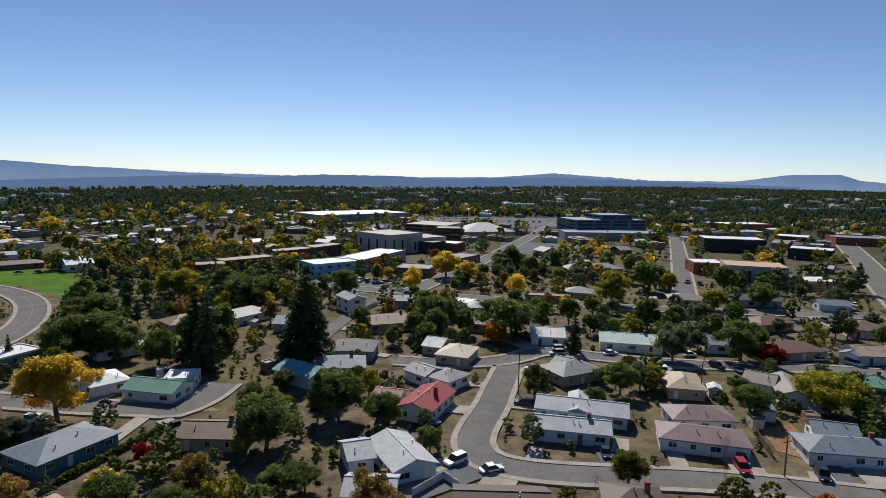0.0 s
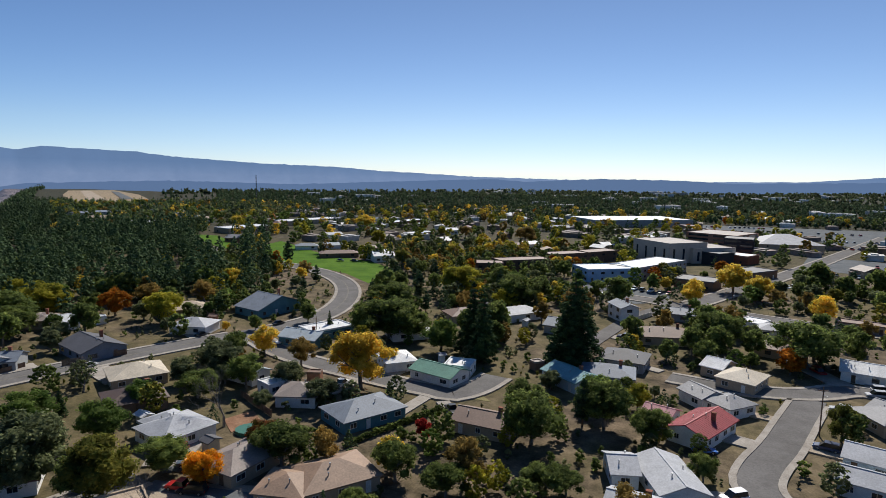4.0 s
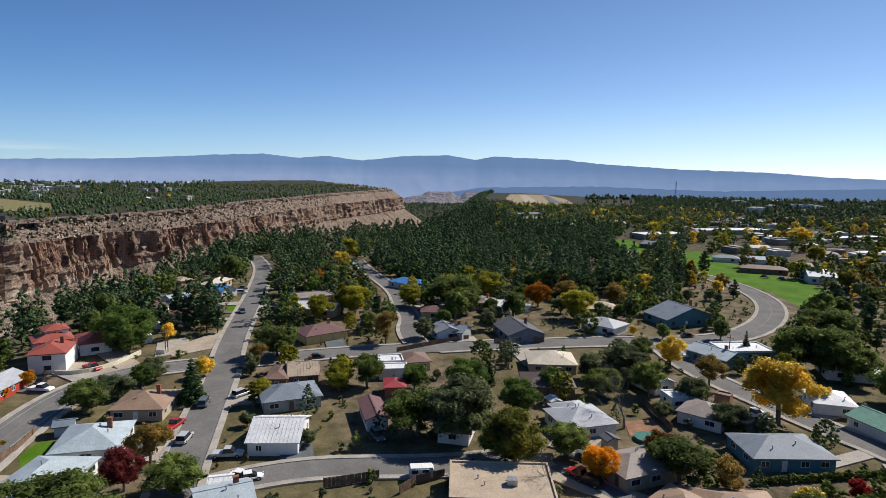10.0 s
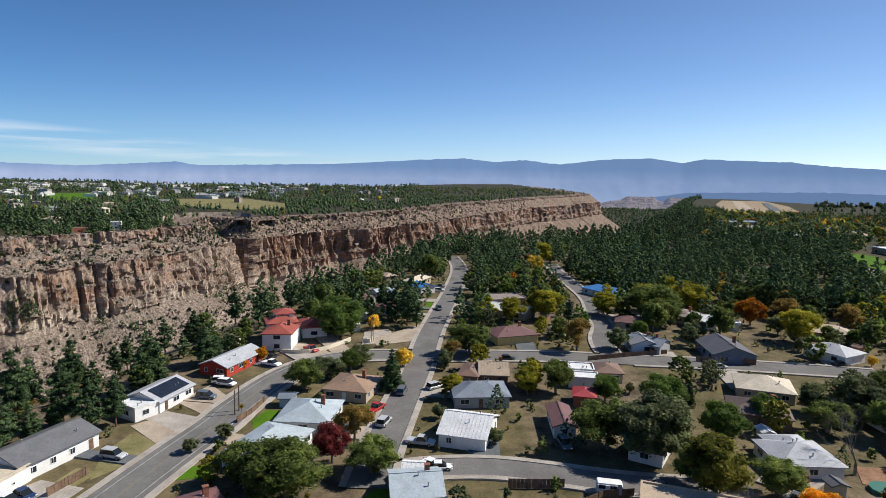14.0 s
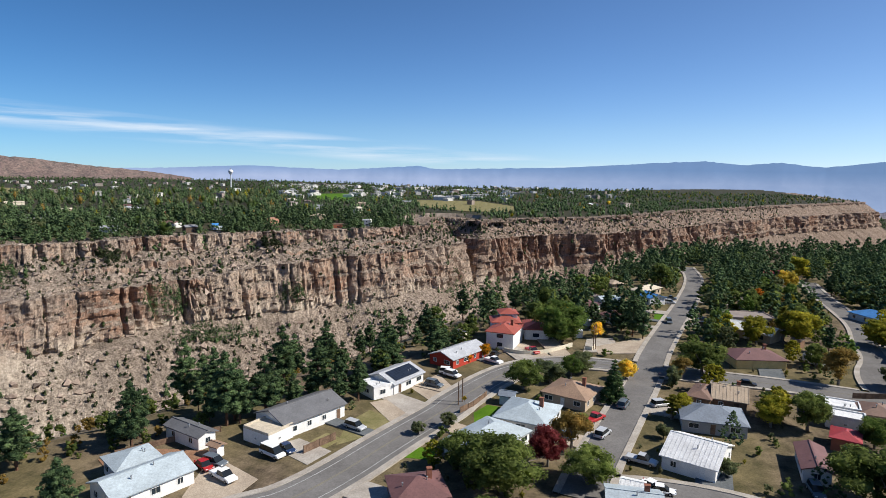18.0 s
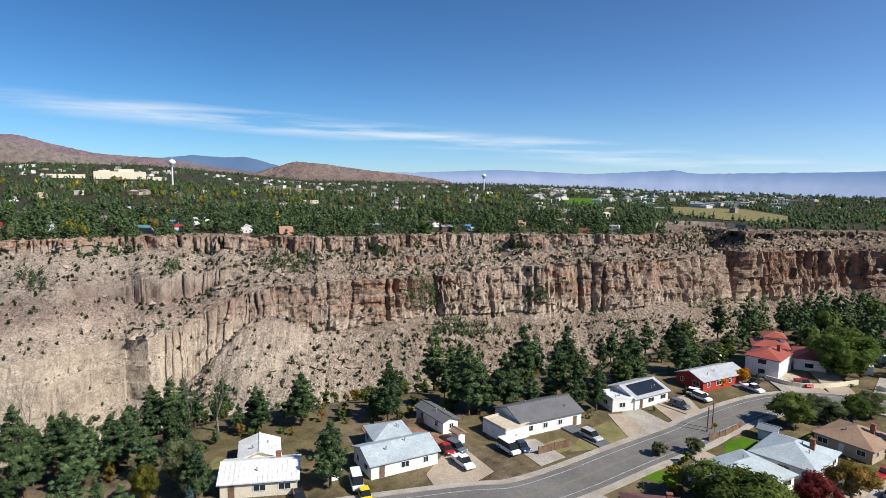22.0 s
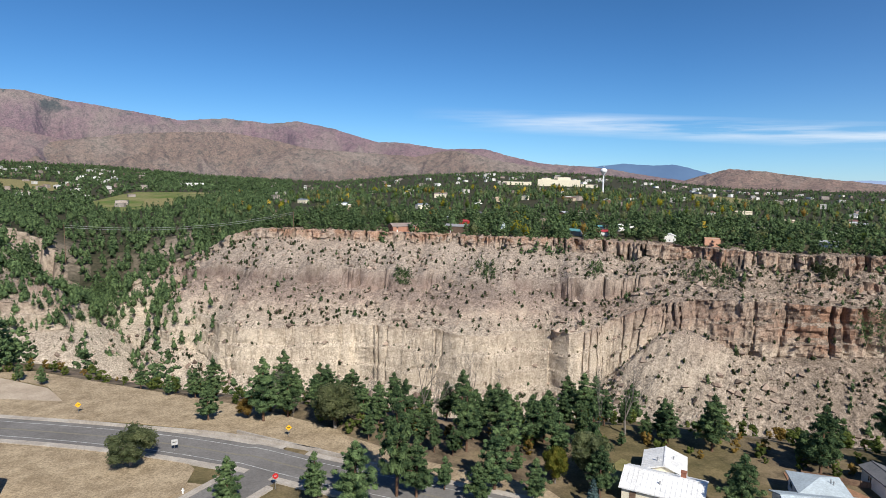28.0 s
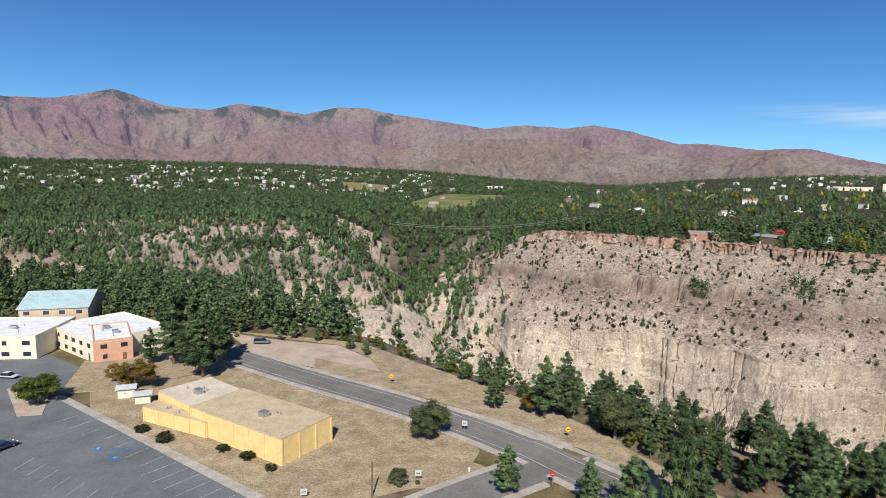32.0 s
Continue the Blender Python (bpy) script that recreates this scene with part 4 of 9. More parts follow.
            part("ridge_cap", bm, roof_mat(roof), rf)
        if dist > 700:
            continue
        # openings on the long faces and the ends
        rz0 = radians(rot - rot0)
        storeys = max(1, int(h // 2.6))
        for face in range(4):
            ln = bw if face % 2 == 0 else bd
            if h >= 7.5 and dist > 250 and wall != "yellow":
                fa = rz0 + face * math.pi / 2
                fo = (bd if face % 2 == 0 else bw) / 2 + 0.03
                q = m @ Vector((fo * math.sin(face * math.pi / 2), -fo * math.cos(face * math.pi / 2), 0))
                if wall == "stucco":
                    for i in range(max(2, int(ln // 7))):
                        u = -ln / 2 + ln * (i + 0.5) / max(2, int(ln // 7))
                        bm = bmesh.new()
                        box(bm, q.x + u * math.cos(fa), q.y + u * math.sin(fa), 1.5, 1.5, 0.1, h * 0.62, fa)
                        part("window", bm, glass(), body)
                    continue
                for st in range(storeys):
                    bays = max(2, int(ln // 15))
                    for i in range(bays):
                        u = -ln / 2 + ln * (i + 0.5) / bays
                        bm = bmesh.new()
                        box(bm, q.x + u * math.cos(fa), q.y + u * math.sin(fa), 1.0 + st * h / storeys, ln / bays * 0.8, 0.1, 1.4, fa)
                        part("window", bm, glass(), body)
                continue
            cnt = int(ln // 3.4) if dist < 180 else (int(ln // 4.5) if dist < 330 else min(4, int(ln // 7)))
            if face in (1, 2) and dist > 180 or wall == "yellow":
                cnt = 0
            if small or cnt == 0:
                cnt = min(cnt, 1)
            a = rz0 + face * math.pi / 2
            off = (bd if face % 2 == 0 else bw) / 2 + 0.02
            door_at = rnd.randrange(cnt) if face in (0, 2) and cnt > 1 else -1
            for st in range(storeys):
                for i in range(cnt):
                    u = -ln / 2 + ln * (i + 0.5) / cnt + rnd.uniform(-0.3, 0.3)
                    p = m @ Vector((u * math.cos(face * math.pi / 2) + off * math.sin(face * math.pi / 2), u * math.sin(face * math.pi / 2) - off * math.cos(face * math.pi / 2), 0))
                    if i == door_at and st == 0:
                        door(body, p.x, p.y, a, 0.95, 2.05, TRIM if rnd.random() < 0.5 else WOOD)
                    elif dist < 450 or i % 2 == 0:
                        window(body, p.x, p.y, a, 0.95 + st * h / storeys, rnd.choice((1.1, 1.6, 2.0)) if not small else 0.6, 1.15 if not small else 0.5, dist < 175)
        if dist < 240 and not small:
            # vents and a flue or chimney on the roof
            for _ in range(2 if rk != "f" else 3):
                u, v = rnd.uniform(-0.3, 0.3) * w, rnd.uniform(-0.3, 0.1) * d
                zb = h + (0.28 if rk == "f" else 0.36 * ((w / 2 - abs(u)) if rk == "x" else (d / 2 - abs(v))) if rk != "h" else 0.36 * min(w / 2 - abs(u), d / 2 - abs(v), w / 2, d / 2))
                bm = bmesh.new()
                tube(bm, (u, v, zb - 0.2), (u, v, zb + 0.55), 0.1, 0.1, 8)
                tube(bm, (u, v, zb + 0.5), (u, v, zb + 0.62), 0.17, 0.12, 8)
                bm.transform(m)
                part("vent", bm, STEEL, rf)
            if n == 0 and rnd.random() < 0.45 and rk != "f":
                bm = bmesh.new()
                box(bm, 0.22 * w, 0.05 * d, h - 0.5, 0.8, 0.6, top - h + 1.4)
                box(bm, 0.22 * w, 0.05 * d, top + 0.9, 0.95, 0.75, 0.12)
                bm.transform(m)
                part("chimney", bm, BRICK, ob)
            if rk == "f" and w * d > 150:
                bm = bmesh.new()
                box(bm, 0.1 * w, -0.1 * d, h + 0.28, 1.6, 1.4, 1.0)
                bm.transform(m)
                part("roof_cooler", bm, STEEL, rf)
    return ob


house("light grey gabled ranch house with pale blue walls", [(-7.1, 103.9, 27, 8.7, 14.0, "x", 2.7, "lightgrey", "paleblue"), (-15.1, 104.4, 21, 5.3, 9.0, "g", 2.7, "lightgrey", "paleblue")])
house("small grey-roofed garage beside a white fence", [(-10.9, 91.9, -2, 8.7, 8.0, "g", 2.6, "lightgrey", "white")])
house("white house with a bright red metal gable roof", [(-3.4, 129.8, -22, 8.9, 15.0, "x", 2.8, "red", "white"), (-11.6, 132.1, -14, 6.7, 8.0, "g", 2.7, "pink", "white")])
house("grey-roofed house with a brick chimney", [(1.5, 146.3, -39, 8.0, 9.0, "h", 2.7, "grey", "white"), (-4.3, 149.8, -44, 8.2, 8.0, "g", 2.7, "grey", "white")])
house("house with a cream metal hip roof", [(4.2, 167.0, -19, 8.1, 10.0, "h", 2.7, "cream", "tan"), (-0.6, 173.3, -22, 5.3, 8.0, "g", 2.7, "whiteroof", "tan")])
house("house with a dark grey hip roof", [(-25.1, 170.2, -2, 10.3, 10.0, "h", 2.7, "darkgrey", "grey")])
house("house with a blue-grey hip roof", [(-26.8, 154.5, 8, 11.3, 9.0, "h", 2.7, "slate", "grey")])
house("house with a turquoise roof behind dark trees", [(-34.6, 147.8, -33, 10.8, 8.0, "g", 2.7, "turquoise", "paleblue")])
house("house with a brown hip roof", [(-18.2, 202.1, 19, 15.4, 10.0, "h", 2.7, "brown", "tan")])
house("small house with a brown roof", [(12.1, 202.7, -15, 6.8, 8.0, "h", 2.7, "brown", "tan")])
house("pale house with a light grey hip roof", [(13.5, 227.8, 5, 8.5, 8.0, "h", 2.7, "lightgrey", "white"), (9.0, 233.4, -24, 6.3, 8.0, "f", 2.7, "whiteroof", "white")])
house("slate-roofed house on a street corner", [(-15.2, 237.4, 5, 7.7, 8.0, "g", 2.7, "slate", "grey")])
house("white two-storey house with grey gable roofs", [(-35.1, 227.4, 35, 6.3, 10.0, "x", 5.0, "slate", "white")])
house("white-roofed house beside a dark spruce", [(33.1, 188.5, -8, 9.0, 9.0, "g", 2.7, "whiteroof", "white")])
house("grey hip-roofed house on a side street", [(33.4, 153.6, 29, 11.2, 9.0, "h", 2.7, "grey", "tan"), (32.9, 156.6, -38, 4.9, 8.0, "g", 2.7, "grey", "tan")])
house("long pale ranch house with two light grey gable roofs", [(26.1, 117.5, -11, 15.8, 8.0, "g", 2.7, "lightgrey", "paleblue"), (30.5, 127.4, -15, 19.7, 9.0, "g", 2.7, "lightgrey", "paleblue"), (30.1, 129.4, -13, 4.5, 12.0, "x", 2.8, "lightgrey", "paleblue")])
house("ranch house with a mauve-brown metal roof", [(50.9, 114.0, -14, 16.8, 9.0, "h", 2.7, "mauve", "white"), (54.7, 124.9, -2, 13.7, 9.0, "h", 2.7, "mauve", "white")])
house("house with a tan metal hip roof", [(59.1, 145.2, -11, 7.6, 11.0, "h", 2.7, "tan", "tan")])
house("small white garden shed", [(66.0, 142.8, -17, 3.4, 4.0, "x", 2.2, "whiteroof", "white")])
house("pale blue storage shed", [(71.0, 129.2, -16, 3.9, 4.0, "f", 2.2, "slate", "paleblue")])
house("slate-roofed house with a gabled porch", [(77.0, 110.0, -8, 17.9, 9.0, "h", 2.7, "slate", "white"), (78.5, 117.4, -18, 8.6, 9.0, "g", 2.7, "slate", "white")])
house("taupe-roofed white house with roof solar heaters", [(83.7, 142.7, -18, 6.0, 13.0, "x", 2.7, "taupe", "white"), (80.4, 146.8, -37, 6.2, 8.0, "g", 2.7, "taupe", "white")])
house("house with a green metal roof", [(105.8, 147.2, -23, 8.9, 8.0, "g", 2.7, "green", "tan")])
house("brown hip-roofed house behind a red tree", [(101.5, 176.6, 11, 17.8, 9.0, "h", 2.7, "brown", "tan")])
house("pale house with a tan roof", [(126.1, 174.1, -4, 11.5, 9.0, "g", 2.7, "tan", "white"), (121.7, 173.9, -51, 4.7, 10.0, "x", 2.7, "slate", "white")])
house("white house with a pale mint metal roof", [(57.5, 182.6, -12, 15.4, 9.0, "g", 2.7, "mint", "white")])
house("pale blue-grey house behind olive trees", [(83.9, 183.0, -7, 6.5, 9.0, "g", 2.7, "slate", "paleblue")])
house("small white-roofed house on a side street", [(76.8, 223.9, 14, 5.6, 9.0, "x", 2.7, "whiteroof", "white")])
house("long dark slate-roofed house", [(129.8, 252.1, -6, 16.9, 9.0, "g", 2.7, "darkgrey", "grey")])
house("slate-roofed house on a side street", [(157.7, 244.2, -13, 9.9, 8.0, "g", 2.7, "slate", "paleblue")])
house("taupe hip-roofed house on a side street", [(101.0, 250.4, -11, 12.1, 9.0, "h", 2.7, "taupe", "tan")])
house("brown-roofed house on a side street", [(114.2, 211.5, 22, 13.5, 9.0, "h", 2.7, "brown", "tan")])
house("cream house with a brown hip roof", [(143.9, 204.9, -17, 10.3, 10.0, "h", 2.7, "brown", "cream")])
house("low brown flat-roofed house", [(42.3, 250.7, -7, 16.1, 7.0, "f", 2.7, "brown", "tan")])
house("grey hip-roofed house on a side street", [(59.1, 261.6, -16, 10.0, 9.0, "h", 2.7, "grey", "tan")])
house("long grey hip-roofed building", [(80.7, 330.2, 14, 31.6, 14.0, "h", 3.0, "grey", "tan")])
house("light blue warehouse with a flat white roof", [(-59.2, 313.9, 39, 26.8, 18.0, "f", 6.0, "whiteroof", "skyblue"), (-41.3, 343.9, 67, 50.1, 18.0, "f", 6.0, "whiteroof", "grey")])
house("tan civic building with tall window bays", [(-37.2, 411.6, -42, 32.8, 30.0, "f", 12.0, "taupe", "stucco"), (-18.3, 418.5, -51, 24.7, 30.0, "f", 9.0, "taupe", "stucco"), (-8.6, 507.8, -22, 37.3, 40.0, "f", 11.0, "taupe", "rust"), (-11.3, 407.6, -35, 18.9, 14.0, "f", 7.0, "darkgrey", "dark"), (3.1, 458.7, -3, 18.0, 20.0, "f", 12.0, "darkgrey", "dark"), (0.1, 422.3, -24, 24.6, 16.0, "f", 5.0, "whiteroof", "brick")])
house("dark brown two-storey apartment block", [(-115.5, 297.6, 23, 14.1, 12.0, "f", 6.0, "brown", "darkbrown")])
house("dark brown two-storey apartment block", [(-105.2, 319.0, 46, 30.5, 12.0, "f", 6.0, "brown", "darkbrown")])
house("dark brown two-storey apartment block", [(-91.0, 359.0, 50, 28.1, 12.0, "f", 6.0, "brown", "darkbrown")])
house("dark brown two-storey apartment block", [(-76.7, 380.6, 58, 27.8, 12.0, "f", 6.0, "brown", "darkbrown")])
house("large store with a flat white roof", [(-104.8, 690.7, 40, 116.0, 60.0, "f", 7.0, "whiteroof", "grey")])
house("pavilion with a pale grey hip roof", [(31.9, 514.1, 18, 44.8, 35.0, "h", 6.0, "lightgrey", "tan")])
house("glass-fronted office building on a side street", [(143.1, 558.7, 14, 69.2, 40.0, "f", 14.0, "slate", "glassblue"), (151.0, 563.3, 16, 31.6, 30.0, "f", 18.0, "slate", "glassblue")])
house("long low office wing", [(139.3, 516.5, 1, 79.9, 26.0, "f", 6.0, "slate", "grey")])
house("low brick commercial building", [(308.1, 634.8, 13, 52.1, 30.0, "f", 7.0, "whiteroof", "brick")])
house("dark brick commercial building with a white roof", [(212.1, 450.3, -11, 42.2, 25.0, "f", 9.0, "whiteroof", "dark")])
house("dark shop building with a white roof", [(286.5, 500.6, -36, 24.0, 25.0, "f", 7.0, "whiteroof", "dark")])
house("dark shop building with a white roof", [(246.9, 407.9, -35, 25.7, 20.0, "f", 7.0, "whiteroof", "dark")])
house("large hall with a flat peach roof", [(158.6, 310.3, -16, 28.0, 22.0, "f", 9.0, "peach", "stucco")])
house("brick shop with a flat white roof", [(147.1, 341.2, -7, 16.9, 18.0, "f", 6.0, "whiteroof", "brick")])
house("low white annex on a side street", [(181.7, 296.3, -90, 16.2, 16.0, "f", 4.0, "whiteroof", "white")])
house("low commercial building beside a main road", [(347.3, 511.0, -15, 40.5, 25.0, "f", 6.0, "slate", "brick")])
house("low dark flat-roofed shop", [(-14.5, 313.4, -11, 17.7, 16.0, "f", 4.0, "darkgrey", "brown")])
house("low dark flat-roofed shop", [(7.2, 355.0, 57, 31.7, 14.0, "f", 4.0, "darkgrey", "brown")])
house("brown-roofed house with tan walls", [(-43.0, 111.7, 0, 12.7, 9.0, "g", 2.7, "brown", "tan")])
house("tan house with a light brown hip roof", [(-57.6, 78.7, 58, 13.9, 11.0, "h", 2.7, "lightbrown", "tan"), (-61.6, 72.5, 17, 8.7, 9.0, "h", 2.7, "lightbrown", "tan")])
house("taupe hip-roofed house behind an orange tree", [(-74.9, 76.8, -4, 9.4, 14.0, "h", 2.7, "taupe", "tan")])
house("dark teal house with a slate roof and brick chimney", [(-68.4, 104.9, 64, 15.6, 11.0, "h", 2.7, "slate", "teal")])
house("white house with a taupe hip roof and carport", [(-86.7, 106.9, 24, 9.7, 10.0, "h", 2.7, "taupe", "white"), (-95.6, 109.1, 73, 7.1, 5.0, "f", 2.5, "whiteroof", "white")])
house("white house with a pale blue metal roof", [(-108.9, 112.0, 84, 5.4, 12.0, "x", 2.7, "paleblue", "white")])
house("white ranch house with a green roof", [(-65.1, 134.9, -11, 13.4, 9.0, "g", 2.7, "green", "white"), (-62.8, 142.4, 10, 7.1, 7.0, "f", 2.5, "whiteroof", "white")])
house("small white-roofed house on a side street", [(-79.9, 138.7, 48, 7.4, 9.0, "h", 2.7, "whiteroof", "white")])
house("long pale-roofed house on a side street", [(-115.2, 144.3, 4, 11.0, 8.0, "g", 2.7, "paleblue", "teal"), (-115.6, 153.9, 67, 12.1, 8.0, "f", 2.6, "whiteroof", "teal")])
house("teal house with a slate-blue gable roof", [(-153.9, 172.8, 80, 17.6, 12.0, "x", 2.8, "slate", "teal")])
house("white house with a pale hip roof", [(-155.0, 138.9, 19, 10.5, 9.0, "h", 2.7, "lightgrey", "white")])
house("tan-roofed house at the edge of the pines", [(-176.8, 153.8, 62, 13.1, 9.0, "h", 2.7, "tan", "tan")])
house("dark slate house behind a brown plank fence", [(-160.2, 107.6, 77, 10.3, 14.0, "x", 2.7, "darkgrey", "slateblue")])
house("grey-roofed house on a corner", [(-169.5, 86.4, 79, 9.1, 10.0, "x", 2.7, "grey", "paleblue")])
house("maroon-roofed house on a side street", [(-195.5, 94.4, 62, 9.5, 9.0, "h", 2.7, "maroon", "tan")])
house("house with a bright blue roof", [(-248.8, 109.0, 23, 17.1, 9.0, "h", 2.7, "brightblue", "paleblue")])
house("taupe-roofed house on a side street", [(-203.0, 118.9, 47, 7.8, 9.0, "h", 2.7, "taupe", "tan")])
house("small white-roofed house on a side street", [(-194.5, 121.3, 62, 7.5, 8.0, "g", 2.7, "whiteroof", "white")])
house("brown-roofed house with a white carport", [(-145.6, 64.6, 78, 7.9, 9.0, "h", 2.7, "brown", "tan"), (-147.5, 57.4, 73, 8.8, 6.0, "f", 2.5, "whiteroof", "white")])
house("long white mobile trailer", [(-140.7, 56.7, 71, 7.2, 5.0, "f", 2.4, "whiteroof", "white")])
house("small red-roofed house on a side street", [(-129.3, 52.5, 68, 5.5, 7.0, "h", 2.7, "red", "brick")])
house("maroon-roofed garage house with a parked truck", [(-116.6, 42.5, 79, 5.2, 12.0, "x", 2.6, "maroon", "white")])
house("white house with a maroon roof", [(-102.7, 55.4, 50, 7.0, 10.0, "g", 2.7, "maroon", "white")])
house("house with a white metal roof", [(-114.2, 22.6, 66, 10.0, 13.0, "g", 2.7, "whiteroof", "white")])
house("slate-roofed house on a side street", [(-133.6, 28.7, 86, 13.2, 11.0, "h", 2.7, "slate", "grey")])
house("tan-roofed house on a side street", [(-147.9, 35.3, 78, 7.9, 11.0, "g", 2.7, "tan", "brown"), (-147.8, 29.6, 68, 5.7, 11.0, "h", 2.7, "brown", "brown")])
house("large house with a cream metal roof", [(-130.3, 98.3, 61, 13.1, 12.0, "h", 2.7, "cream", "tan")])
house("house with a dark brown hip roof", [(-116.2, 86.9, 61, 12.7, 11.0, "h", 2.7, "darkbrown", "brown")])
house("white house with a light blue-grey metal roof", [(-95.1, 79.8, 80, 11.7, 11.0, "h", 2.7, "lightgrey", "white"), (-98.4, 80.9, -8, 9.1, 8.0, "h", 2.7, "lightgrey", "white")])
house("flat tan gravel-roofed house", [(-78.2, 50.2, 62, 16.5, 12.0, "f", 3.0, "tan", "tan")])
house("house with a pale blue-white metal roof", [(-92.3, 9.7, 90, 8.7, 10.0, "g", 2.7, "paleblue", "white")])
house("white garden shed on a side street", [(-98.6, 10.0, 78, 4.0, 5.0, "g", 2.2, "whiteroof", "white")])
house("tan house with a light brown hip roof", [(-141.0, -0.2, 69, 11.2, 12.0, "h", 2.7, "lightbrown", "tan")])
house("house with a pale blue-white metal roof", [(-124.8, -9.1, 78, 11.7, 13.0, "h", 2.7, "paleblue", "white")])
house("small grey storage shed", [(-135.1, -14.7, 84, 4.0, 4.0, "g", 2.2, "slate", "paleblue")])
house("house with a pale blue-white metal roof", [(-110.7, -15.6, 64, 10.8, 15.0, "h", 2.7, "paleblue", "white")])
house("maroon-roofed house with a brick chimney", [(-88.7, -23.6, 117, 9.2, 9.0, "h", 2.7, "maroon", "brick")])
house("cream ranch house with a pale blue-grey shingle roof", [(-80.6, -67.4, 155, 13.8, 9.0, "g", 2.7, "paleblue", "white"), (-85.0, -73.0, 148, 8.0, 8.0, "h", 3.0, "paleblue", "white")])
house("white garage with a grey gable roof", [(-98.8, -71.6, 160, 4.6, 11.0, "x", 2.7, "charcoal", "white")])
house("small white shed with a brown roof", [(-94.7, -63.3, 163, 2.5, 3.0, "x", 2.2, "lightbrown", "white")])
house("white carport with a flat tan roof", [(-103.6, -57.8, 161, 6.2, 7.0, "f", 2.5, "cream", "white")])
house("white ranch house with a dark grey gable roof", [(-113.1, -55.4, 154, 16.3, 10.5, "g", 2.9, "charcoal", "white")])
house("white house with solar panels on its roof", [(-139.7, -43.3, 158, 12.3, 10.0, "g", 2.7, "lightgrey", "white"), (-132.3, -45.5, 142, 5.3, 6.0, "f", 2.6, "whiteroof", "white")])
house("red house with a pale grey roof", [(-164.0, -32.0, 154, 16.7, 9.0, "g", 2.7, "lightgrey", "redwall")])
house("white stucco villa with tiered red hip roofs", [(-183.7, -21.5, 82, 9.2, 13.0, "h", 5.2, "tile", "white"), (-190.6, -22.4, 102, 9.8, 9.0, "h", 6.2, "tile", "white"), (-193.4, -22.0, 105, 6.4, 7.0, "h", 8.2, "tile", "white"), (-197.5, -13.1, 98, 8.5, 13.0, "h", 3.4, "tile", "white")])
house("white house with a maroon hip roof", [(-240.2, 4.2, 79, 8.1, 9.0, "h", 2.7, "maroon", "white")])
house("cream house with a white metal roof", [(-60.9, -80.0, 137, 12.8, 9.0, "g", 2.7, "whiteroof", "cream"), (-65.5, -86.3, 142, 7.4, 8.0, "x", 2.7, "whiteroof", "cream")])
house("white house with a maroon roof among pines", [(-225.1, 13.8, 132, 10.6, 9.0, "h", 2.7, "maroon", "white")])
house("house with a bright blue tarpaulin roof", [(-263.9, 29.9, 117, 8.0, 10.0, "x", 3.0, "brightblue", "white")])
house("cream-roofed house among pines", [(-281.1, 29.0, 147, 17.6, 8.0, "h", 3.0, "cream", "tan")])
house("tan-roofed house among pines", [(-294.7, 16.3, 116, 6.8, 9.0, "h", 2.7, "tan", "tan")])
house("low taupe-roofed house on a side street", [(-263.6, 68.6, 79, 10.0, 10.0, "f", 3.0, "taupe", "grey")])
house("low taupe-roofed house on a side street", [(-235.9, 60.1, 98, 15.6, 12.0, "f", 3.0, "taupe", "tan")])
house("house with a white metal roof", [(-216.3, 56.9, 50, 17.2, 10.0, "g", 2.8, "whiteroof", "tan")])
house("yellow house with a maroon hip roof", [(-183.6, 49.2, 101, 14.5, 11.0, "h", 2.7, "maroon", "yellow")])
house("pale-roofed house among pines", [(-251.7, 12.0, 117, 9.4, 9.0, "g", 2.7, "paleblue", "white")])
house("red-roofed house on a side street", [(-354.1, 102.0, 75, 11.1, 8.0, "h", 2.7, "red", "tan")])
house("brown-roofed house on a side street", [(-346.0, 78.7, 56, 8.8, 8.0, "h", 2.7, "brown", "tan")])
house("yellow industrial hall with a tan roof", [(56.4, -105.5, 158, 25.9, 12.8, "f", 4.9, "tanroof", "yellow"), (74.6, -113.9, 152, 12.9, 12.0, "f", 4.5, "cream", "yellow"), (74.1, -106.0, 165, 17.7, 3.6, "f", 3.1, "tanroof", "yellow")])
house("single-storey school with flat white roofs and salmon brick walls", [(124.1, -147.5, -138, 9.4, 20.0, "f", 5.5, "whiteroof", "salmon"), (129.2, -153.1, 155, 27.5, 22.0, "f", 5.5, "whiteroof", "cream"), (153.8, -143.2, -163, 25.7, 22.0, "f", 6.0, "whiteroof", "cream")])
house("teal entrance block of the school", [(146.8, -149.7, 169, 10.2, 6.0, "f", 4.2, "whiteroof", "teal")])
house("school gymnasium with a pale blue metal roof", [(156.0, -165.5, -154, 19.8, 20.0, "g", 9.0, "skyroof", "tan")])
house("brown two-storey house on the mesa rim", [(-114.5, -532.2, -171, 25.2, 14.0, "g", 5.2, "taupe", "rust")])
house("dark wooden two-storey house with balconies on the rim", [(-160.2, -516.5, 145, 20.9, 10.0, "g", 6.0, "grey", "darkbrown")])
house("bright red house above the rim", [(-180.3, -557.7, 147, 9.3, 8.0, "g", 7.0, "red", "redwall")])
house("pale blue house among pines", [(-199.6, -670.3, 150, 6.8, 8.0, "f", 8.0, "slate", "paleblue")])
house("dark house among pines", [(-241.7, -704.1, -166, 13.4, 10.0, "g", 5.0, "darkgrey", "darkbrown")])
house("pale narrow house among pines", [(-211.3, -536.1, 147, 4.4, 6.0, "g", 7.0, "lightgrey", "paleblue")])
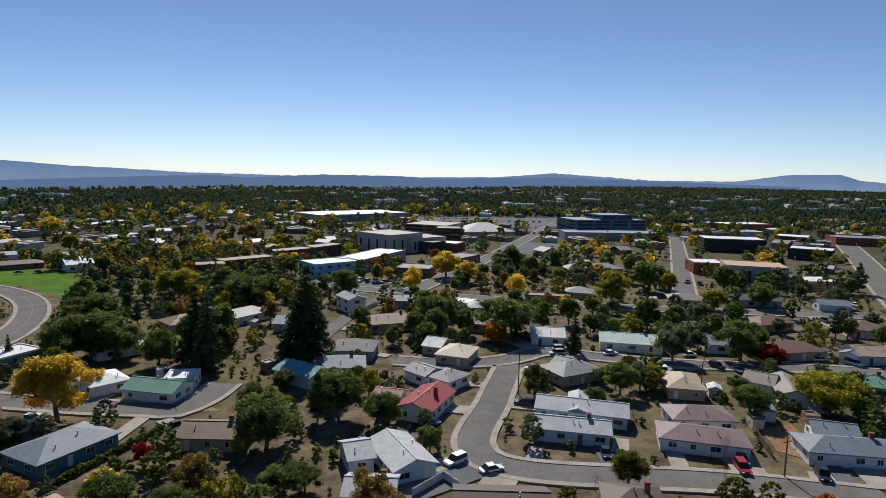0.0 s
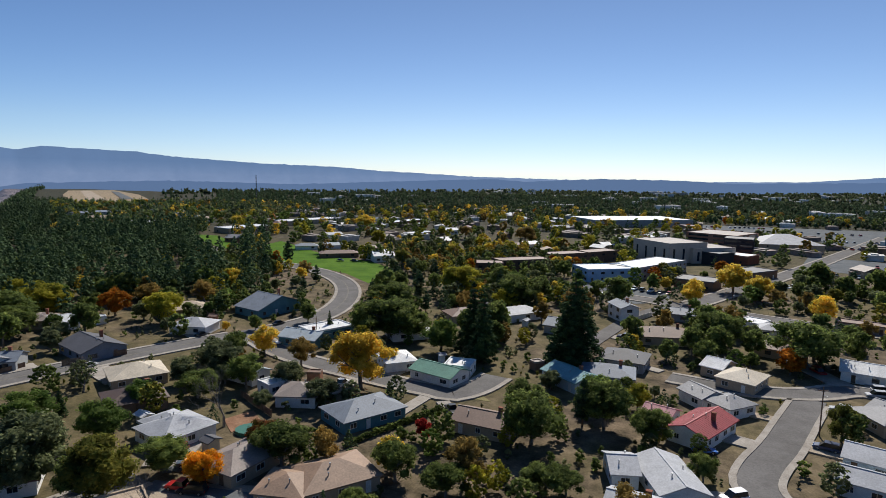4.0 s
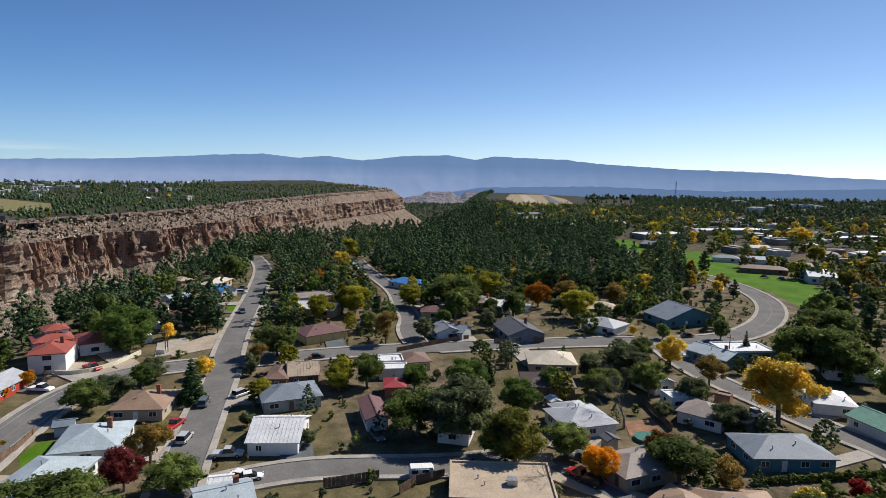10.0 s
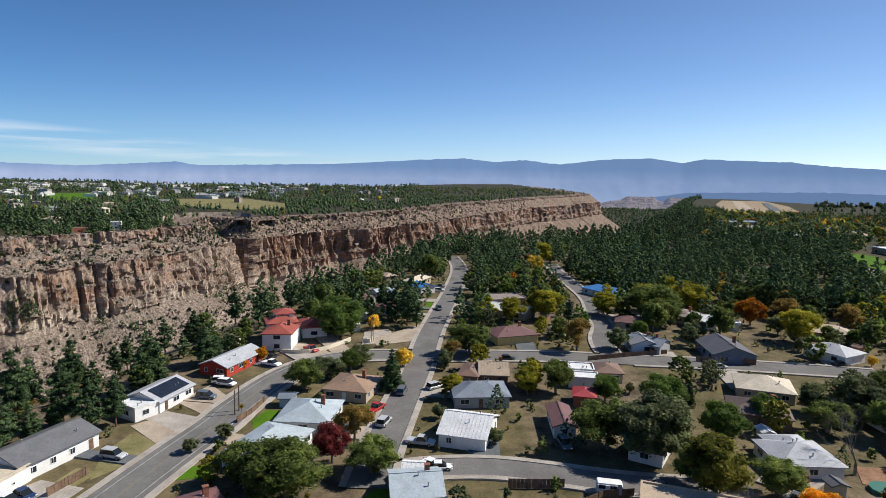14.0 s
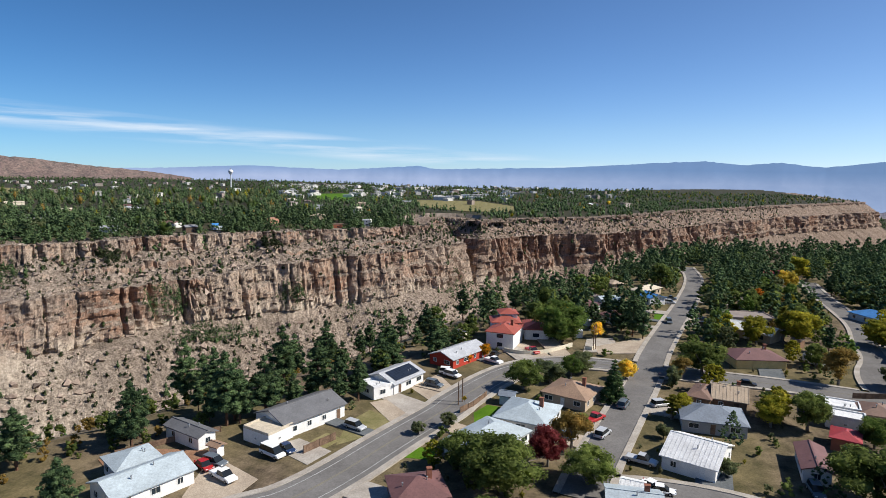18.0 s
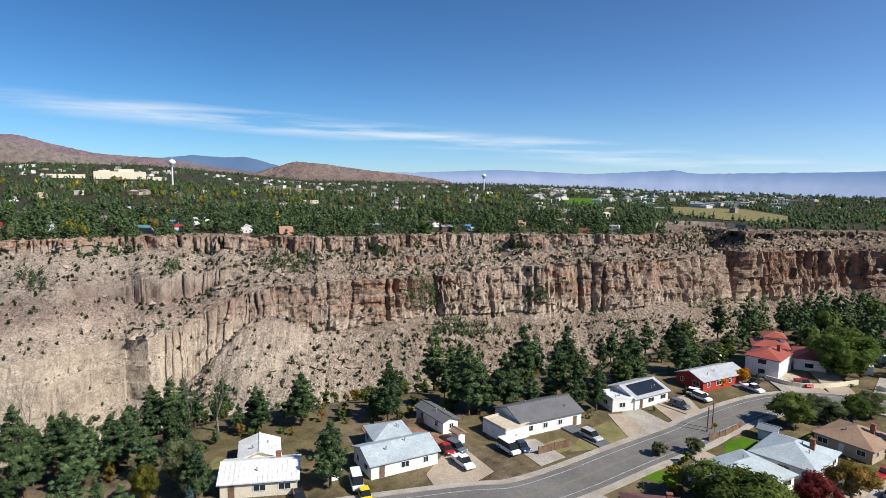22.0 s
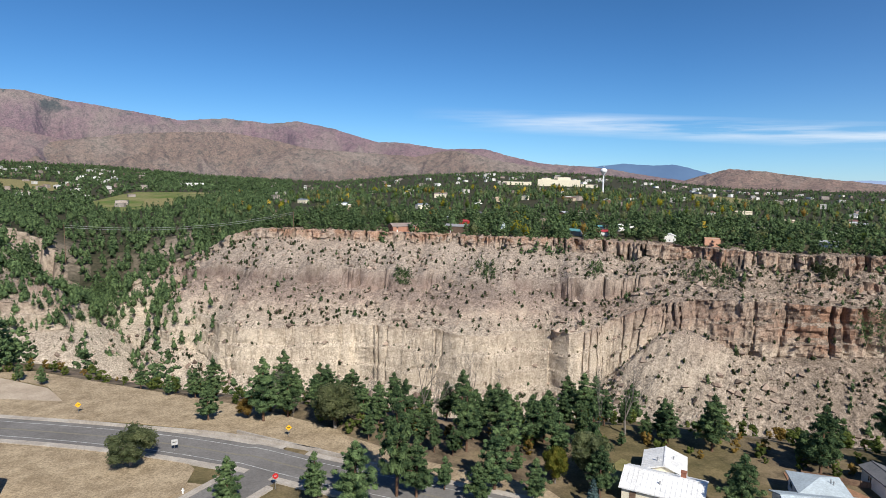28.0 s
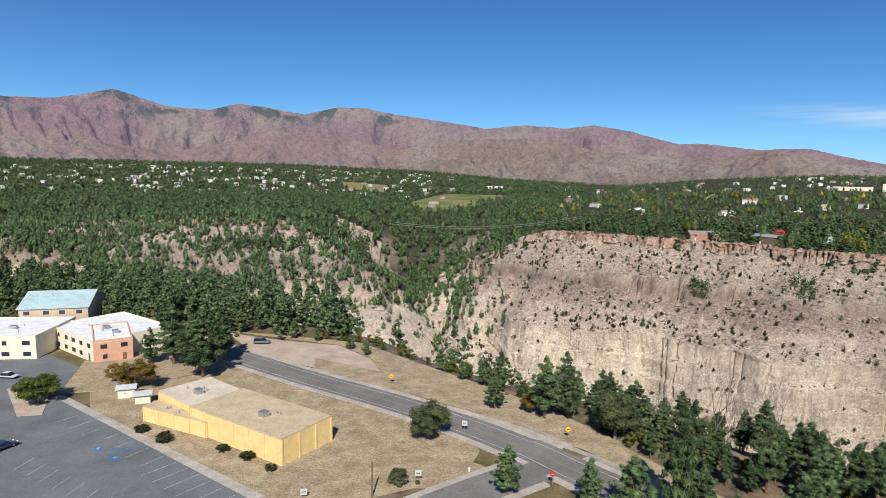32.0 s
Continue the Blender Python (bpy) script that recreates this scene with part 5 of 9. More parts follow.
house("tan house among pines", [(-283.9, -600.1, 120, 16.5, 10.0, "f", 5.0, "cream", "tan")])
house("teal-roofed house on the rim", [(-261.1, -484.1, 105, 17.0, 9.0, "g", 4.0, "teal", "grey")])
house("white house with a red roof on the rim", [(-285.9, -481.8, 145, 15.1, 9.0, "g", 3.5, "red", "white")])
house("teal-roofed house on a side street", [(-299.0, -509.9, 147, 9.9, 9.0, "g", 5.0, "teal", "white")])
house("white flat-roofed house on a side street", [(-330.8, -518.5, 174, 16.5, 9.0, "f", 6.0, "white", "white")])
house("white gabled house on the rim", [(-315.0, -427.5, 145, 10.4, 9.0, "x", 5.0, "whiteroof", "white")])
house("salmon stucco tower house on the rim", [(-327.3, -392.5, 145, 11.1, 9.0, "f", 6.0, "tan", "salmon")])
house("white house among trees", [(-421.0, -372.5, 96, 15.5, 9.0, "g", 4.0, "lightgrey", "white")])
house("brown-roofed white house on a side street", [(-482.9, -362.1, 70, 20.5, 9.0, "g", 4.0, "brown", "white")])
house("dark house on the rim", [(-445.6, -315.9, 145, 12.1, 9.0, "g", 5.0, "grey", "darkbrown")])
house("blue-roofed house on a side street", [(-477.6, -312.9, 145, 9.4, 8.0, "g", 4.0, "brightblue", "paleblue")])
house("brown flat-roofed house on a side street", [(-546.0, -298.0, 146, 15.3, 8.0, "f", 6.0, "brown", "salmon")])
house("brick house on the rim", [(-533.3, -223.1, 122, 13.4, 9.0, "f", 3.5, "brown", "brick")])
house("white house on the rim", [(-566.0, -205.2, 102, 8.2, 8.0, "f", 6.0, "white", "white")])
house("red-roofed house among trees", [(-593.3, -453.3, 149, 11.0, 8.0, "h", 4.0, "red", "brick")])
house("pale house among trees", [(-652.1, -550.1, 151, 16.9, 8.0, "h", 4.0, "lightgrey", "white")])
house("pale house among trees", [(-589.1, -584.5, 151, 19.9, 8.0, "g", 4.0, "cream", "tan")])
house("cream house among trees", [(-673.4, -746.2, 155, 24.1, 8.0, "g", 4.0, "cream", "cream"), (-1509.9, -3104.0, -139, 230.1, 40.0, "f", 26.0, "white", "cream")])
house("white house above the canyon", [(310.9, -556.8, -157, 10.7, 9.0, "f", 6.0, "slate", "white")])
house("white terraced house above the canyon", [(261.6, -492.9, 174, 12.5, 9.0, "f", 6.0, "lightgrey", "white")])
house("white clubhouse beside a golf course", [(234.9, -2089.1, -134, 67.1, 25.0, "f", 8.0, "white", "white")])
house("brown hip-roofed house facing the park", [(-218.7, 307.5, 43, 24.1, 9.0, "h", 2.7, "brown", "brown")])
house("brown-roofed house facing the park lawn", [(-216.8, 340.5, 58, 20.2, 9.0, "h", 2.7, "brown", "tan")])
house("slate-roofed house facing the park lawn", [(-258.1, 326.3, 44, 15.4, 9.0, "h", 2.7, "slate", "white")])
house("pale blue roofed house beside the park", [(-245.5, 340.4, 44, 15.2, 9.0, "g", 2.7, "paleblue", "white")])
house("low school with a flat white roof", [(-378.5, 394.0, 81, 44.1, 20.0, "f", 4.0, "whiteroof", "tan")])
house("low school with a flat white roof", [(-386.1, 491.9, 78, 72.5, 20.0, "f", 4.0, "whiteroof", "tan")])
house("taupe-roofed house beside tall trees", [(-247.8, 411.2, 39, 14.3, 9.0, "h", 2.7, "taupe", "tan")])
house("low brick building with a white roof", [(-237.1, 446.7, 79, 27.9, 10.0, "f", 3.0, "whiteroof", "brick")])
house("low brick building with a white roof", [(-304.2, 543.6, 84, 53.4, 12.0, "f", 3.5, "whiteroof", "brick")])
house("pale roofed house behind the park", [(-288.8, 395.4, 66, 18.0, 9.0, "g", 2.7, "lightgrey", "white")])
house("long grey shed near the mesa tip", [(-601.1, 413.8, 98, 45.6, 25.0, "f", 6.0, "slate", "grey")])
house("white-roofed house under green trees", [(-92.0, 167.0, 47, 11.2, 9.0, "h", 2.7, "whiteroof", "white")])
house("brown-roofed house behind dark pines", [(-85.2, 197.0, 47, 11.9, 9.0, "h", 2.7, "brown", "tan")])
house("pale grey hip-roofed house", [(-70.4, 207.4, 56, 16.4, 9.0, "h", 2.7, "lightgrey", "white")])
house("grey-roofed house beside a spruce", [(-51.1, 198.0, -4, 6.8, 9.0, "g", 2.7, "slate", "grey")])
house("grey-roofed house beside the main road", [(-169.1, 88.3, 41, 11.0, 9.0, "g", 2.7, "slate", "grey")])
house("house with a dark brown ribbed roof", [(9.4, 87.1, -1, 14.9, 11.0, "g", 2.7, "darkbrown", "tan")])
house("brown hip-roofed house under an autumn tree", [(30.0, 89.3, -7, 9.7, 9.0, "h", 2.7, "darkbrown", "tan")])
house("large cream institutional building with a tower", [(-758.1, -1520.6, 154, 112.7, 40.0, "f", 16.8, "white", "cream"), (-770.2, -1514.5, 154, 33.8, 32.0, "f", 23.0, "white", "cream"), (-727.9, -1535.6, 154, 24.8, 32.0, "f", 20.0, "white", "cream")])
house("long low cream institutional building", [(-663.6, -1586.4, 157, 78.0, 30.0, "f", 8.0, "white", "cream")])
house("cream annex of the institutional building", [(-820.6, -1477.3, 151, 32.4, 25.0, "f", 7.2, "white", "cream")])

# ---- vehicles ----
CAR_COL = {"white": (0.75, 0.75, 0.74), "silver": (0.42, 0.43, 0.44), "black": (0.02, 0.02, 0.022), "slatecar": (0.11, 0.13, 0.15), "redcar": (0.36, 0.02, 0.02),
           "navy": (0.02, 0.04, 0.10), "bluecar": (0.03, 0.16, 0.5), "yellowcar": (0.75, 0.55, 0.02), "tealcar": (0.12, 0.22, 0.24)}
CAR_SHAPE = {"car": (4.6, 1.8, 0.72, 1.42, -1.75, -1.0, 0.65, 1.25), "suv": (4.8, 1.9, 0.9, 1.75, -2.2, -1.95, 0.7, 1.3),
             "pickup": (5.7, 1.95, 0.98, 1.8, -0.7, -0.45, 0.95, 1.5), "van": (5.3, 2.0, 1.0, 2.1, -2.55, -2.4, 1.2, 1.9)}
CAR_MADE = {}


def car(kind, colour, x, y, rot):
    z = gz(x, y) + 0.20
    m = pose(x, y, z, 0, 0, rot)
    near = math.hypot(x, y) < 165
    key = (kind, colour, near)
    if key in CAR_MADE:
        return copy_thing(CAR_MADE[key], m)
    L, W, belt, top, b0, b1, f1, f0 = CAR_SHAPE[kind]
    names = {"slatecar": "slate grey", "redcar": "red", "bluecar": "bright blue", "yellowcar": "yellow", "tealcar": "grey teal"}
    words = {"car": "sedan", "suv": "sport utility car", "pickup": "pickup truck", "van": "van"}[kind]
    ob = thing("car" if kind in ("car", "suv") else ("pickup_truck" if kind == "pickup" else "van"), m, "parked %s %s with dark windows" % (names.get(colour, colour), words), "car", "parked vehicles")
    CAR_MADE[key] = ob
    c = CAR_COL[colour]
    paint = surface("car paint " + colour, c, tuple(v * 1.05 for v in c), 0.5, 0.3, 0.0, 4.0, 0.05, 0)
    bm = bmesh.new()
    prof = [(-L / 2, 0.35), (-L / 2 + 0.05, belt - 0.05), (-L / 2 + 0.25, belt), (L / 2 - 1.0, belt), (L / 2 - 0.2, belt - 0.12), (L / 2, 0.55), (L / 2 - 0.05, 0.35)]
    left = [bm.verts.new((u, -W / 2, v)) for u, v in prof]
    right = [bm.verts.new((u, W / 2, v)) for u, v in prof]
    bm.faces.new(left)
    bm.faces.new(right[::-1])
    for i in range(len(prof)):
        j = (i + 1) % len(prof)
        bm.faces.new((left[i], right[i], right[j], left[j]))
    bmesh.ops.recalc_face_normals(bm, faces=bm.faces)
    bmesh.ops.bevel(bm, geom=[e for e in bm.edges], offset=0.06, segments=1, affect="EDGES")
    body = part("body", bm, paint, ob)
    bm = bmesh.new()
    prof = [(b0, belt - 0.02), (b1, top - 0.06), (f1 - 0.25, top - 0.06), (f0, belt - 0.02)]
    left = [bm.verts.new((u, -W / 2 + (0.08 if v < belt else 0.2), v)) for u, v in prof]
    right = [bm.verts.new((u, W / 2 - (0.08 if v < belt else 0.2), v)) for u, v in prof]
    bm.faces.new(left)
    bm.faces.new(right[::-1])
    for i in range(4):
        j = (i + 1) % 4
        bm.faces.new((left[i], right[i], right[j], left[j]))
    bmesh.ops.recalc_face_normals(bm, faces=bm.faces)
    part("cabin_glass", bm, glass("car glass", (0.015, 0.018, 0.02)), ob)
    bm = bmesh.new()
    slab(bm, [(b1 - 0.02, -W / 2 + 0.18, top), (f1 - 0.23, -W / 2 + 0.18, top), (f1 - 0.23, W / 2 - 0.18, top), (b1 - 0.02, W / 2 - 0.18, top)], 0.07)
    part("roof_panel", bm, paint, ob)
    if not near:
        return ob
    for u in (-L / 2 + 0.9, L / 2 - 0.95):
        for sy in (-1, 1):
            bm = bmesh.new()
            tube(bm, (u, sy * (W / 2 - 0.2), 0.34), (u, sy * (W / 2 + 0.02), 0.34), 0.34, 0.34, 12)
            wh = part("wheel", bm, TYRE, ob)
            bm = bmesh.new()
            tube(bm, (u, sy * (W / 2 - 0.02), 0.34), (u, sy * (W / 2 + 0.035), 0.34), 0.2, 0.2, 8)
            part("rim", bm, STEEL, wh)
    for sy in (-1, 1):
        bm = bmesh.new()
        box(bm, L / 2 - 0.05, sy * (W / 2 - 0.3), 0.58, 0.12, 0.35, 0.14)
        part("headlight", bm, TRIM, ob)
        bm = bmesh.new()
        box(bm, -L / 2 + 0.03, sy * (W / 2 - 0.2), 0.62, 0.08, 0.2, 0.2)
        part("tail_light", bm, surface("tail light red", (0.3, 0.01, 0.01), (0.35, 0.02, 0.02), 2.0, 0.3), ob)
    return ob


car("suv", "white", 2.8, 104.8, -138); car("suv", "silver", 33.5, 173.7, -169); car("suv", "redcar", 54.3, 104.2, -96)
car("suv", "black", 67.4, 102.0, -108); car("car", "bluecar", -2.4, 121.4, 21); car("car", "white", 9.1, 102.0, 24)
car("suv", "silver", 35.4, 178.2, 10); car("car", "white", 49.5, 174.8, 15); car("car", "white", 110.0, 172.7, 4)
car("car", "slatecar", 80.7, 161.5, -86); car("suv", "black", 76.1, 164.1, -68); car("car", "white", 72.8, 175.2, 21)
car("suv", "black", 63.7, 179.5, -70); car("suv", "white", 117.7, 169.2, -74); car("car", "silver", 133.3, 256.2, -59)
car("car", "white", 173.5, 253.1, -91); car("suv", "white", 74.2, 269.4, -35); car("suv", "white", 55.2, 266.3, -73)
car("suv", "slatecar", -139.4, 11.2, 161); car("suv", "silver", -121.8, 6.1, 155); car("pickup", "silver", -111.5, 12.6, 70)
car("pickup", "redcar", -129.2, 4.7, 146); car("suv", "silver", -141.8, 19.5, 121); car("suv", "white", -151.0, -32.2, 94)
car("car", "black", -170.0, -22.5, 156); car("car", "white", -101.2, 14.9, 84); car("suv", "slatecar", -107.5, 40.1, -2)
car("suv", "slatecar", -227.6, 32.3, 2); car("car", "black", -162.8, 42.7, 81); car("car", "white", -102.2, 13.6, 49)
car("car", "slatecar", -89.7, 50.7, 46); car("suv", "silver", -198.2, -8.5, 89); car("suv", "white", -122.7, 105.9, 46)
car("car", "silver", -149.5, 99.3, 88); car("pickup", "white", -87.1, -57.1, 66); car("van", "white", -96.9, -53.3, 68)
car("car", "navy", -99.4, -51.8, 58); car("car", "redcar", -89.7, -62.5, 59); car("suv", "slatecar", -91.1, -61.4, 79)
car("van", "white", -70.1, -67.0, 52); car("car", "yellowcar", -68.2, -63.4, 56); car("car", "black", -61.3, -71.1, 58)
car("suv", "slatecar", 87.0, -164.7, -166); car("suv", "tealcar", 144.3, -138.1, 173); car("car", "navy", 99.5, -89.6, -101)
car("car", "silver", 132.2, -121.9, -175); car("car", "black", -148.2, 135.4, 81); car("car", "black", -137.4, 158.5, 80)
car("car", "white", -228.6, 303.0, 9); car("car", "black", -206.7, 292.3, 14); car("car", "black", -199.0, 295.1, 14)
car("suv", "silver", -195.4, -6.8, 141); car("suv", "white", -149.0, -30.7, 65); car("suv", "navy", -55.7, 291.0, 81)
car("pickup", "silver", -51.8, 290.4, 81); car("pickup", "redcar", -48.0, 289.8, 81); car("suv", "silver", -44.1, 289.2, 81)
car("pickup", "white", -40.3, 288.6, 81); car("suv", "slatecar", -36.4, 288.0, 81); car("pickup", "white", -32.6, 287.4, 81)
car("car", "black", -28.7, 286.8, 81); car("car", "redcar", -24.8, 286.2, 81); car("suv", "silver", -54.2, 265.0, 81)
car("pickup", "white", -50.1, 264.4, 81); car("pickup", "black", -46.0, 263.8, 81); car("car", "white", -41.9, 263.1, 81)
car("pickup", "redcar", -80.3, 275.7, 117); car("pickup", "navy", -77.6, 277.1, 117); car("pickup", "slatecar", -75.0, 278.4, 117)
car("car", "redcar", -72.3, 279.8, 117); car("suv", "navy", -69.6, 281.1, 117); car("car", "slatecar", -67.0, 282.5, 117)
car("suv", "redcar", -64.3, 283.8, 117); car("pickup", "silver", 23.9, 330.2, 157); car("car", "white", 27.0, 337.5, 157)
car("car", "redcar", 30.1, 344.9, 157); car("pickup", "silver", 33.1, 352.3, 157); car("car", "white", -27.6, 705.4, 105)
car("suv", "redcar", -23.1, 706.6, 105); car("car", "redcar", -18.6, 707.8, 105); car("suv", "white", -5.2, 711.4, 105)
car("suv", "black", -0.7, 712.5, 105); car("suv", "navy", 3.8, 713.7, 105); car("suv", "white", 8.3, 714.9, 105)
car("pickup", "silver", 12.7, 716.1, 105); car("suv", "white", 17.2, 717.3, 105); car("suv", "redcar", 21.7, 718.5, 105)
car("suv", "redcar", 26.2, 719.6, 105); car("car", "white", -32.7, 654.0, 104); car("suv", "white", -28.4, 655.1, 104)
car("suv", "white", -24.2, 656.1, 104); car("suv", "silver", -19.9, 657.2, 104); car("suv", "redcar", -15.6, 658.2, 104)
car("car", "white", -11.4, 659.3, 104); car("car", "navy", -7.1, 660.3, 104); car("pickup", "redcar", -2.9, 661.4, 104)
car("suv", "black", 1.4, 662.4, 104); car("suv", "navy", 5.7, 663.5, 104); car("suv", "redcar", 30.3, 677.2, 99)
car("car", "white", 37.2, 678.2, 99); car("suv", "redcar", 44.2, 679.3, 99); car("suv", "slatecar", 51.2, 680.3, 99)
car("pickup", "silver", 58.1, 681.4, 99); car("suv", "slatecar", 72.1, 683.5, 99); car("suv", "silver", 79.0, 684.5, 99)
car("suv", "silver", 86.0, 685.6, 99); car("car", "white", 93.0, 686.6, 99); car("suv", "navy", 99.9, 687.6, 99)
car("suv", "redcar", 106.9, 688.7, 99); car("car", "navy", 73.4, 438.9, 85); car("pickup", "redcar", 78.1, 438.5, 85)
car("suv", "silver", 82.8, 438.2, 85); car("pickup", "redcar", 87.5, 437.8, 85); car("pickup", "white", 92.2, 437.4, 85)
car("suv", "slatecar", 96.9, 437.0, 85); car("pickup", "slatecar", 122.2, 302.0, 56); car("suv", "navy", 127.2, 298.6, 56)
car("car", "redcar", 32.0, 492.3, 137); car("car", "slatecar", 44.8, 505.9, 137); car("pickup", "white", 51.2, 512.6, 137)
car("suv", "redcar", 249.6, 400.1, 31); car("car", "white", 251.5, 397.1, 31); car("car", "navy", 51.3, 389.6, 77)
car("pickup", "white", 61.2, 387.2, 77); car("suv", "silver", 66.1, 386.1, 77); car("car", "black", 71.1, 384.9, 77)
car("suv", "black", 76.1, 383.7, 77); car("car", "silver", 81.0, 382.5, 77); car("pickup", "white", 68.4, 600.5, 102)
car("suv", "redcar", 73.9, 601.7, 102); car("pickup", "white", 79.3, 602.9, 102); car("car", "white", 84.7, 604.1, 102)
car("car", "silver", 90.2, 605.3, 102); car("car", "silver", 101.0, 607.6, 102); car("pickup", "navy", 106.5, 608.8, 102)
car("car", "navy", 75.0, 544.7, 101); car("pickup", "redcar", 80.3, 545.8, 101); car("suv", "navy", 85.5, 546.8, 101)
car("suv", "white", 90.8, 547.8, 101); car("pickup", "silver", 96.0, 548.9, 101); car("car", "navy", 101.3, 549.9, 101)

# ---- trees ----
LEAF = {"pine": ((0.030, 0.056, 0.027), (0.128, 0.186, 0.080)), "spruce": ((0.024, 0.048, 0.020), (0.095, 0.145, 0.052)), "green": ((0.078, 0.112, 0.030), (0.250, 0.300, 0.088)),
        "lightgreen": ((0.10, 0.165, 0.036), (0.19, 0.25, 0.07)), "lime": ((0.24, 0.245, 0.026), (0.44, 0.385, 0.055)), "yellow": ((0.58, 0.43, 0.05), (0.80, 0.62, 0.13)),
        "bigyellow": ((0.62, 0.42, 0.05), (0.84, 0.60, 0.11)), "gold": ((0.55, 0.26, 0.02), (0.70, 0.36, 0.03)), "tanleaf": ((0.24, 0.17, 0.05), (0.38, 0.26, 0.08)),
        "orange": ((0.38, 0.13, 0.015), (0.52, 0.22, 0.03)), "red": ((0.30, 0.025, 0.025), (0.45, 0.06, 0.05)), "darkred": ((0.12, 0.02, 0.025), (0.24, 0.06, 0.06)),
        "redgreen": ((0.18, 0.05, 0.02), (0.10, 0.11, 0.03)), "olive": ((0.105, 0.130, 0.060), (0.260, 0.285, 0.145)), "autumn": ((0.115, 0.135, 0.028), (0.27, 0.24, 0.05)),
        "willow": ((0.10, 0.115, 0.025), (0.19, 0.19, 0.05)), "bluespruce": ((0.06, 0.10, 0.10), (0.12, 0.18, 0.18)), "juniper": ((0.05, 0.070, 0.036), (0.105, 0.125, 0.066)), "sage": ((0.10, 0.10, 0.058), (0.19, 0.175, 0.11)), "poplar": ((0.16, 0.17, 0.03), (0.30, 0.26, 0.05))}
WORDS = {"pine": "tall ponderosa pine with dark green needles", "spruce": "dark green conical spruce tree", "green": "leafy dark green yard tree", "lightgreen": "bright green leafy yard tree", "lime": "yellow-green leafy autumn tree",
         "yellow": "bright yellow autumn cottonwood tree", "bigyellow": "large golden yellow cottonwood beside the street", "gold": "round golden orange autumn tree", "tanleaf": "thin tan-yellow autumn yard tree", "orange": "orange leaved autumn yard tree",
         "red": "bright red autumn maple tree", "darkred": "dark crimson leaved yard tree", "redgreen": "tree turning from green to red", "olive": "grey-green leafy elm tree", "autumn": "olive tree tinged with yellow",
         "willow": "drooping yellow-green willow tree", "bluespruce": "small pale blue spruce tree", "juniper": "low spreading dark green juniper", "poplar": "narrow upright yellow-green poplar", "bare": "bare grey leafless tree"}
CONIFER = {"pine", "spruce", "bluespruce"}
TREE_MADE = {}
TREE_SPOTS = []


ICO = [(math.cos(6.283 * k / 5) * 0.894, math.sin(6.283 * k / 5) * 0.894, 0.447) for k in range(5)] + [(math.cos(6.283 * (k + 0.5) / 5) * 0.894, math.sin(6.283 * (k + 0.5) / 5) * 0.894, -0.447) for k in range(5)] + [(0, 0, 1), (0, 0, -1)]
ICO_FACES = [(10, k, (k + 1) % 5) for k in range(5)] + [(k, k + 5, (k + 1) % 5) for k in range(5)] + [((k + 1) % 5, k + 5, (k + 1) % 5 + 5) for k in range(5)] + [(11, (k + 1) % 5 + 5, k + 5) for k in range(5)]


def leaves(rnd, clumps, count, size, thin):
    """Leaf sprays in the shells of many clumps, each clump closed inside by a small dark heart."""
    V, F = [], []
    total = sum(c[3] * c[3] for c in clumps)
    for cx, cy, cz, r, flat in clumps:
        i = len(V)
        V += [(cx + x * r * 0.74 * rnd.uniform(0.8, 1.1), cy + y * r * 0.74 * rnd.uniform(0.8, 1.1), cz + z * r * flat * 0.70) for x, y, z in ICO]
        F += [(i + a, i + b, i + c) for a, b, c in ICO_FACES]
        for _ in range(max(3, int(count * r * r / total))):
            n = Vector((rnd.gauss(0, 1), rnd.gauss(0, 1), rnd.gauss(0.25, 1))).normalized()
            p = Vector((cx, cy, cz)) + Vector((n.x, n.y, n.z * flat)) * r * rnd.uniform(0.72, 1.08)
            n = (n + Vector((rnd.gauss(0, 0.42), rnd.gauss(0, 0.42), rnd.gauss(0.15, 0.42)))).normalized()
            a = n.cross(Vector((rnd.gauss(0, 1), rnd.gauss(0, 1), rnd.gauss(0, 1)))).normalized()
            b = n.cross(a)
            s = size * rnd.uniform(0.6, 1.35)
            c = n * s * 0.22
            i = len(V)
            V += [p - a * s - c, p - b * s * thin, p + a * s - c, p + b * s * thin]
            F += [(i, i + 1, i + 2, i + 3)]
    return V, F


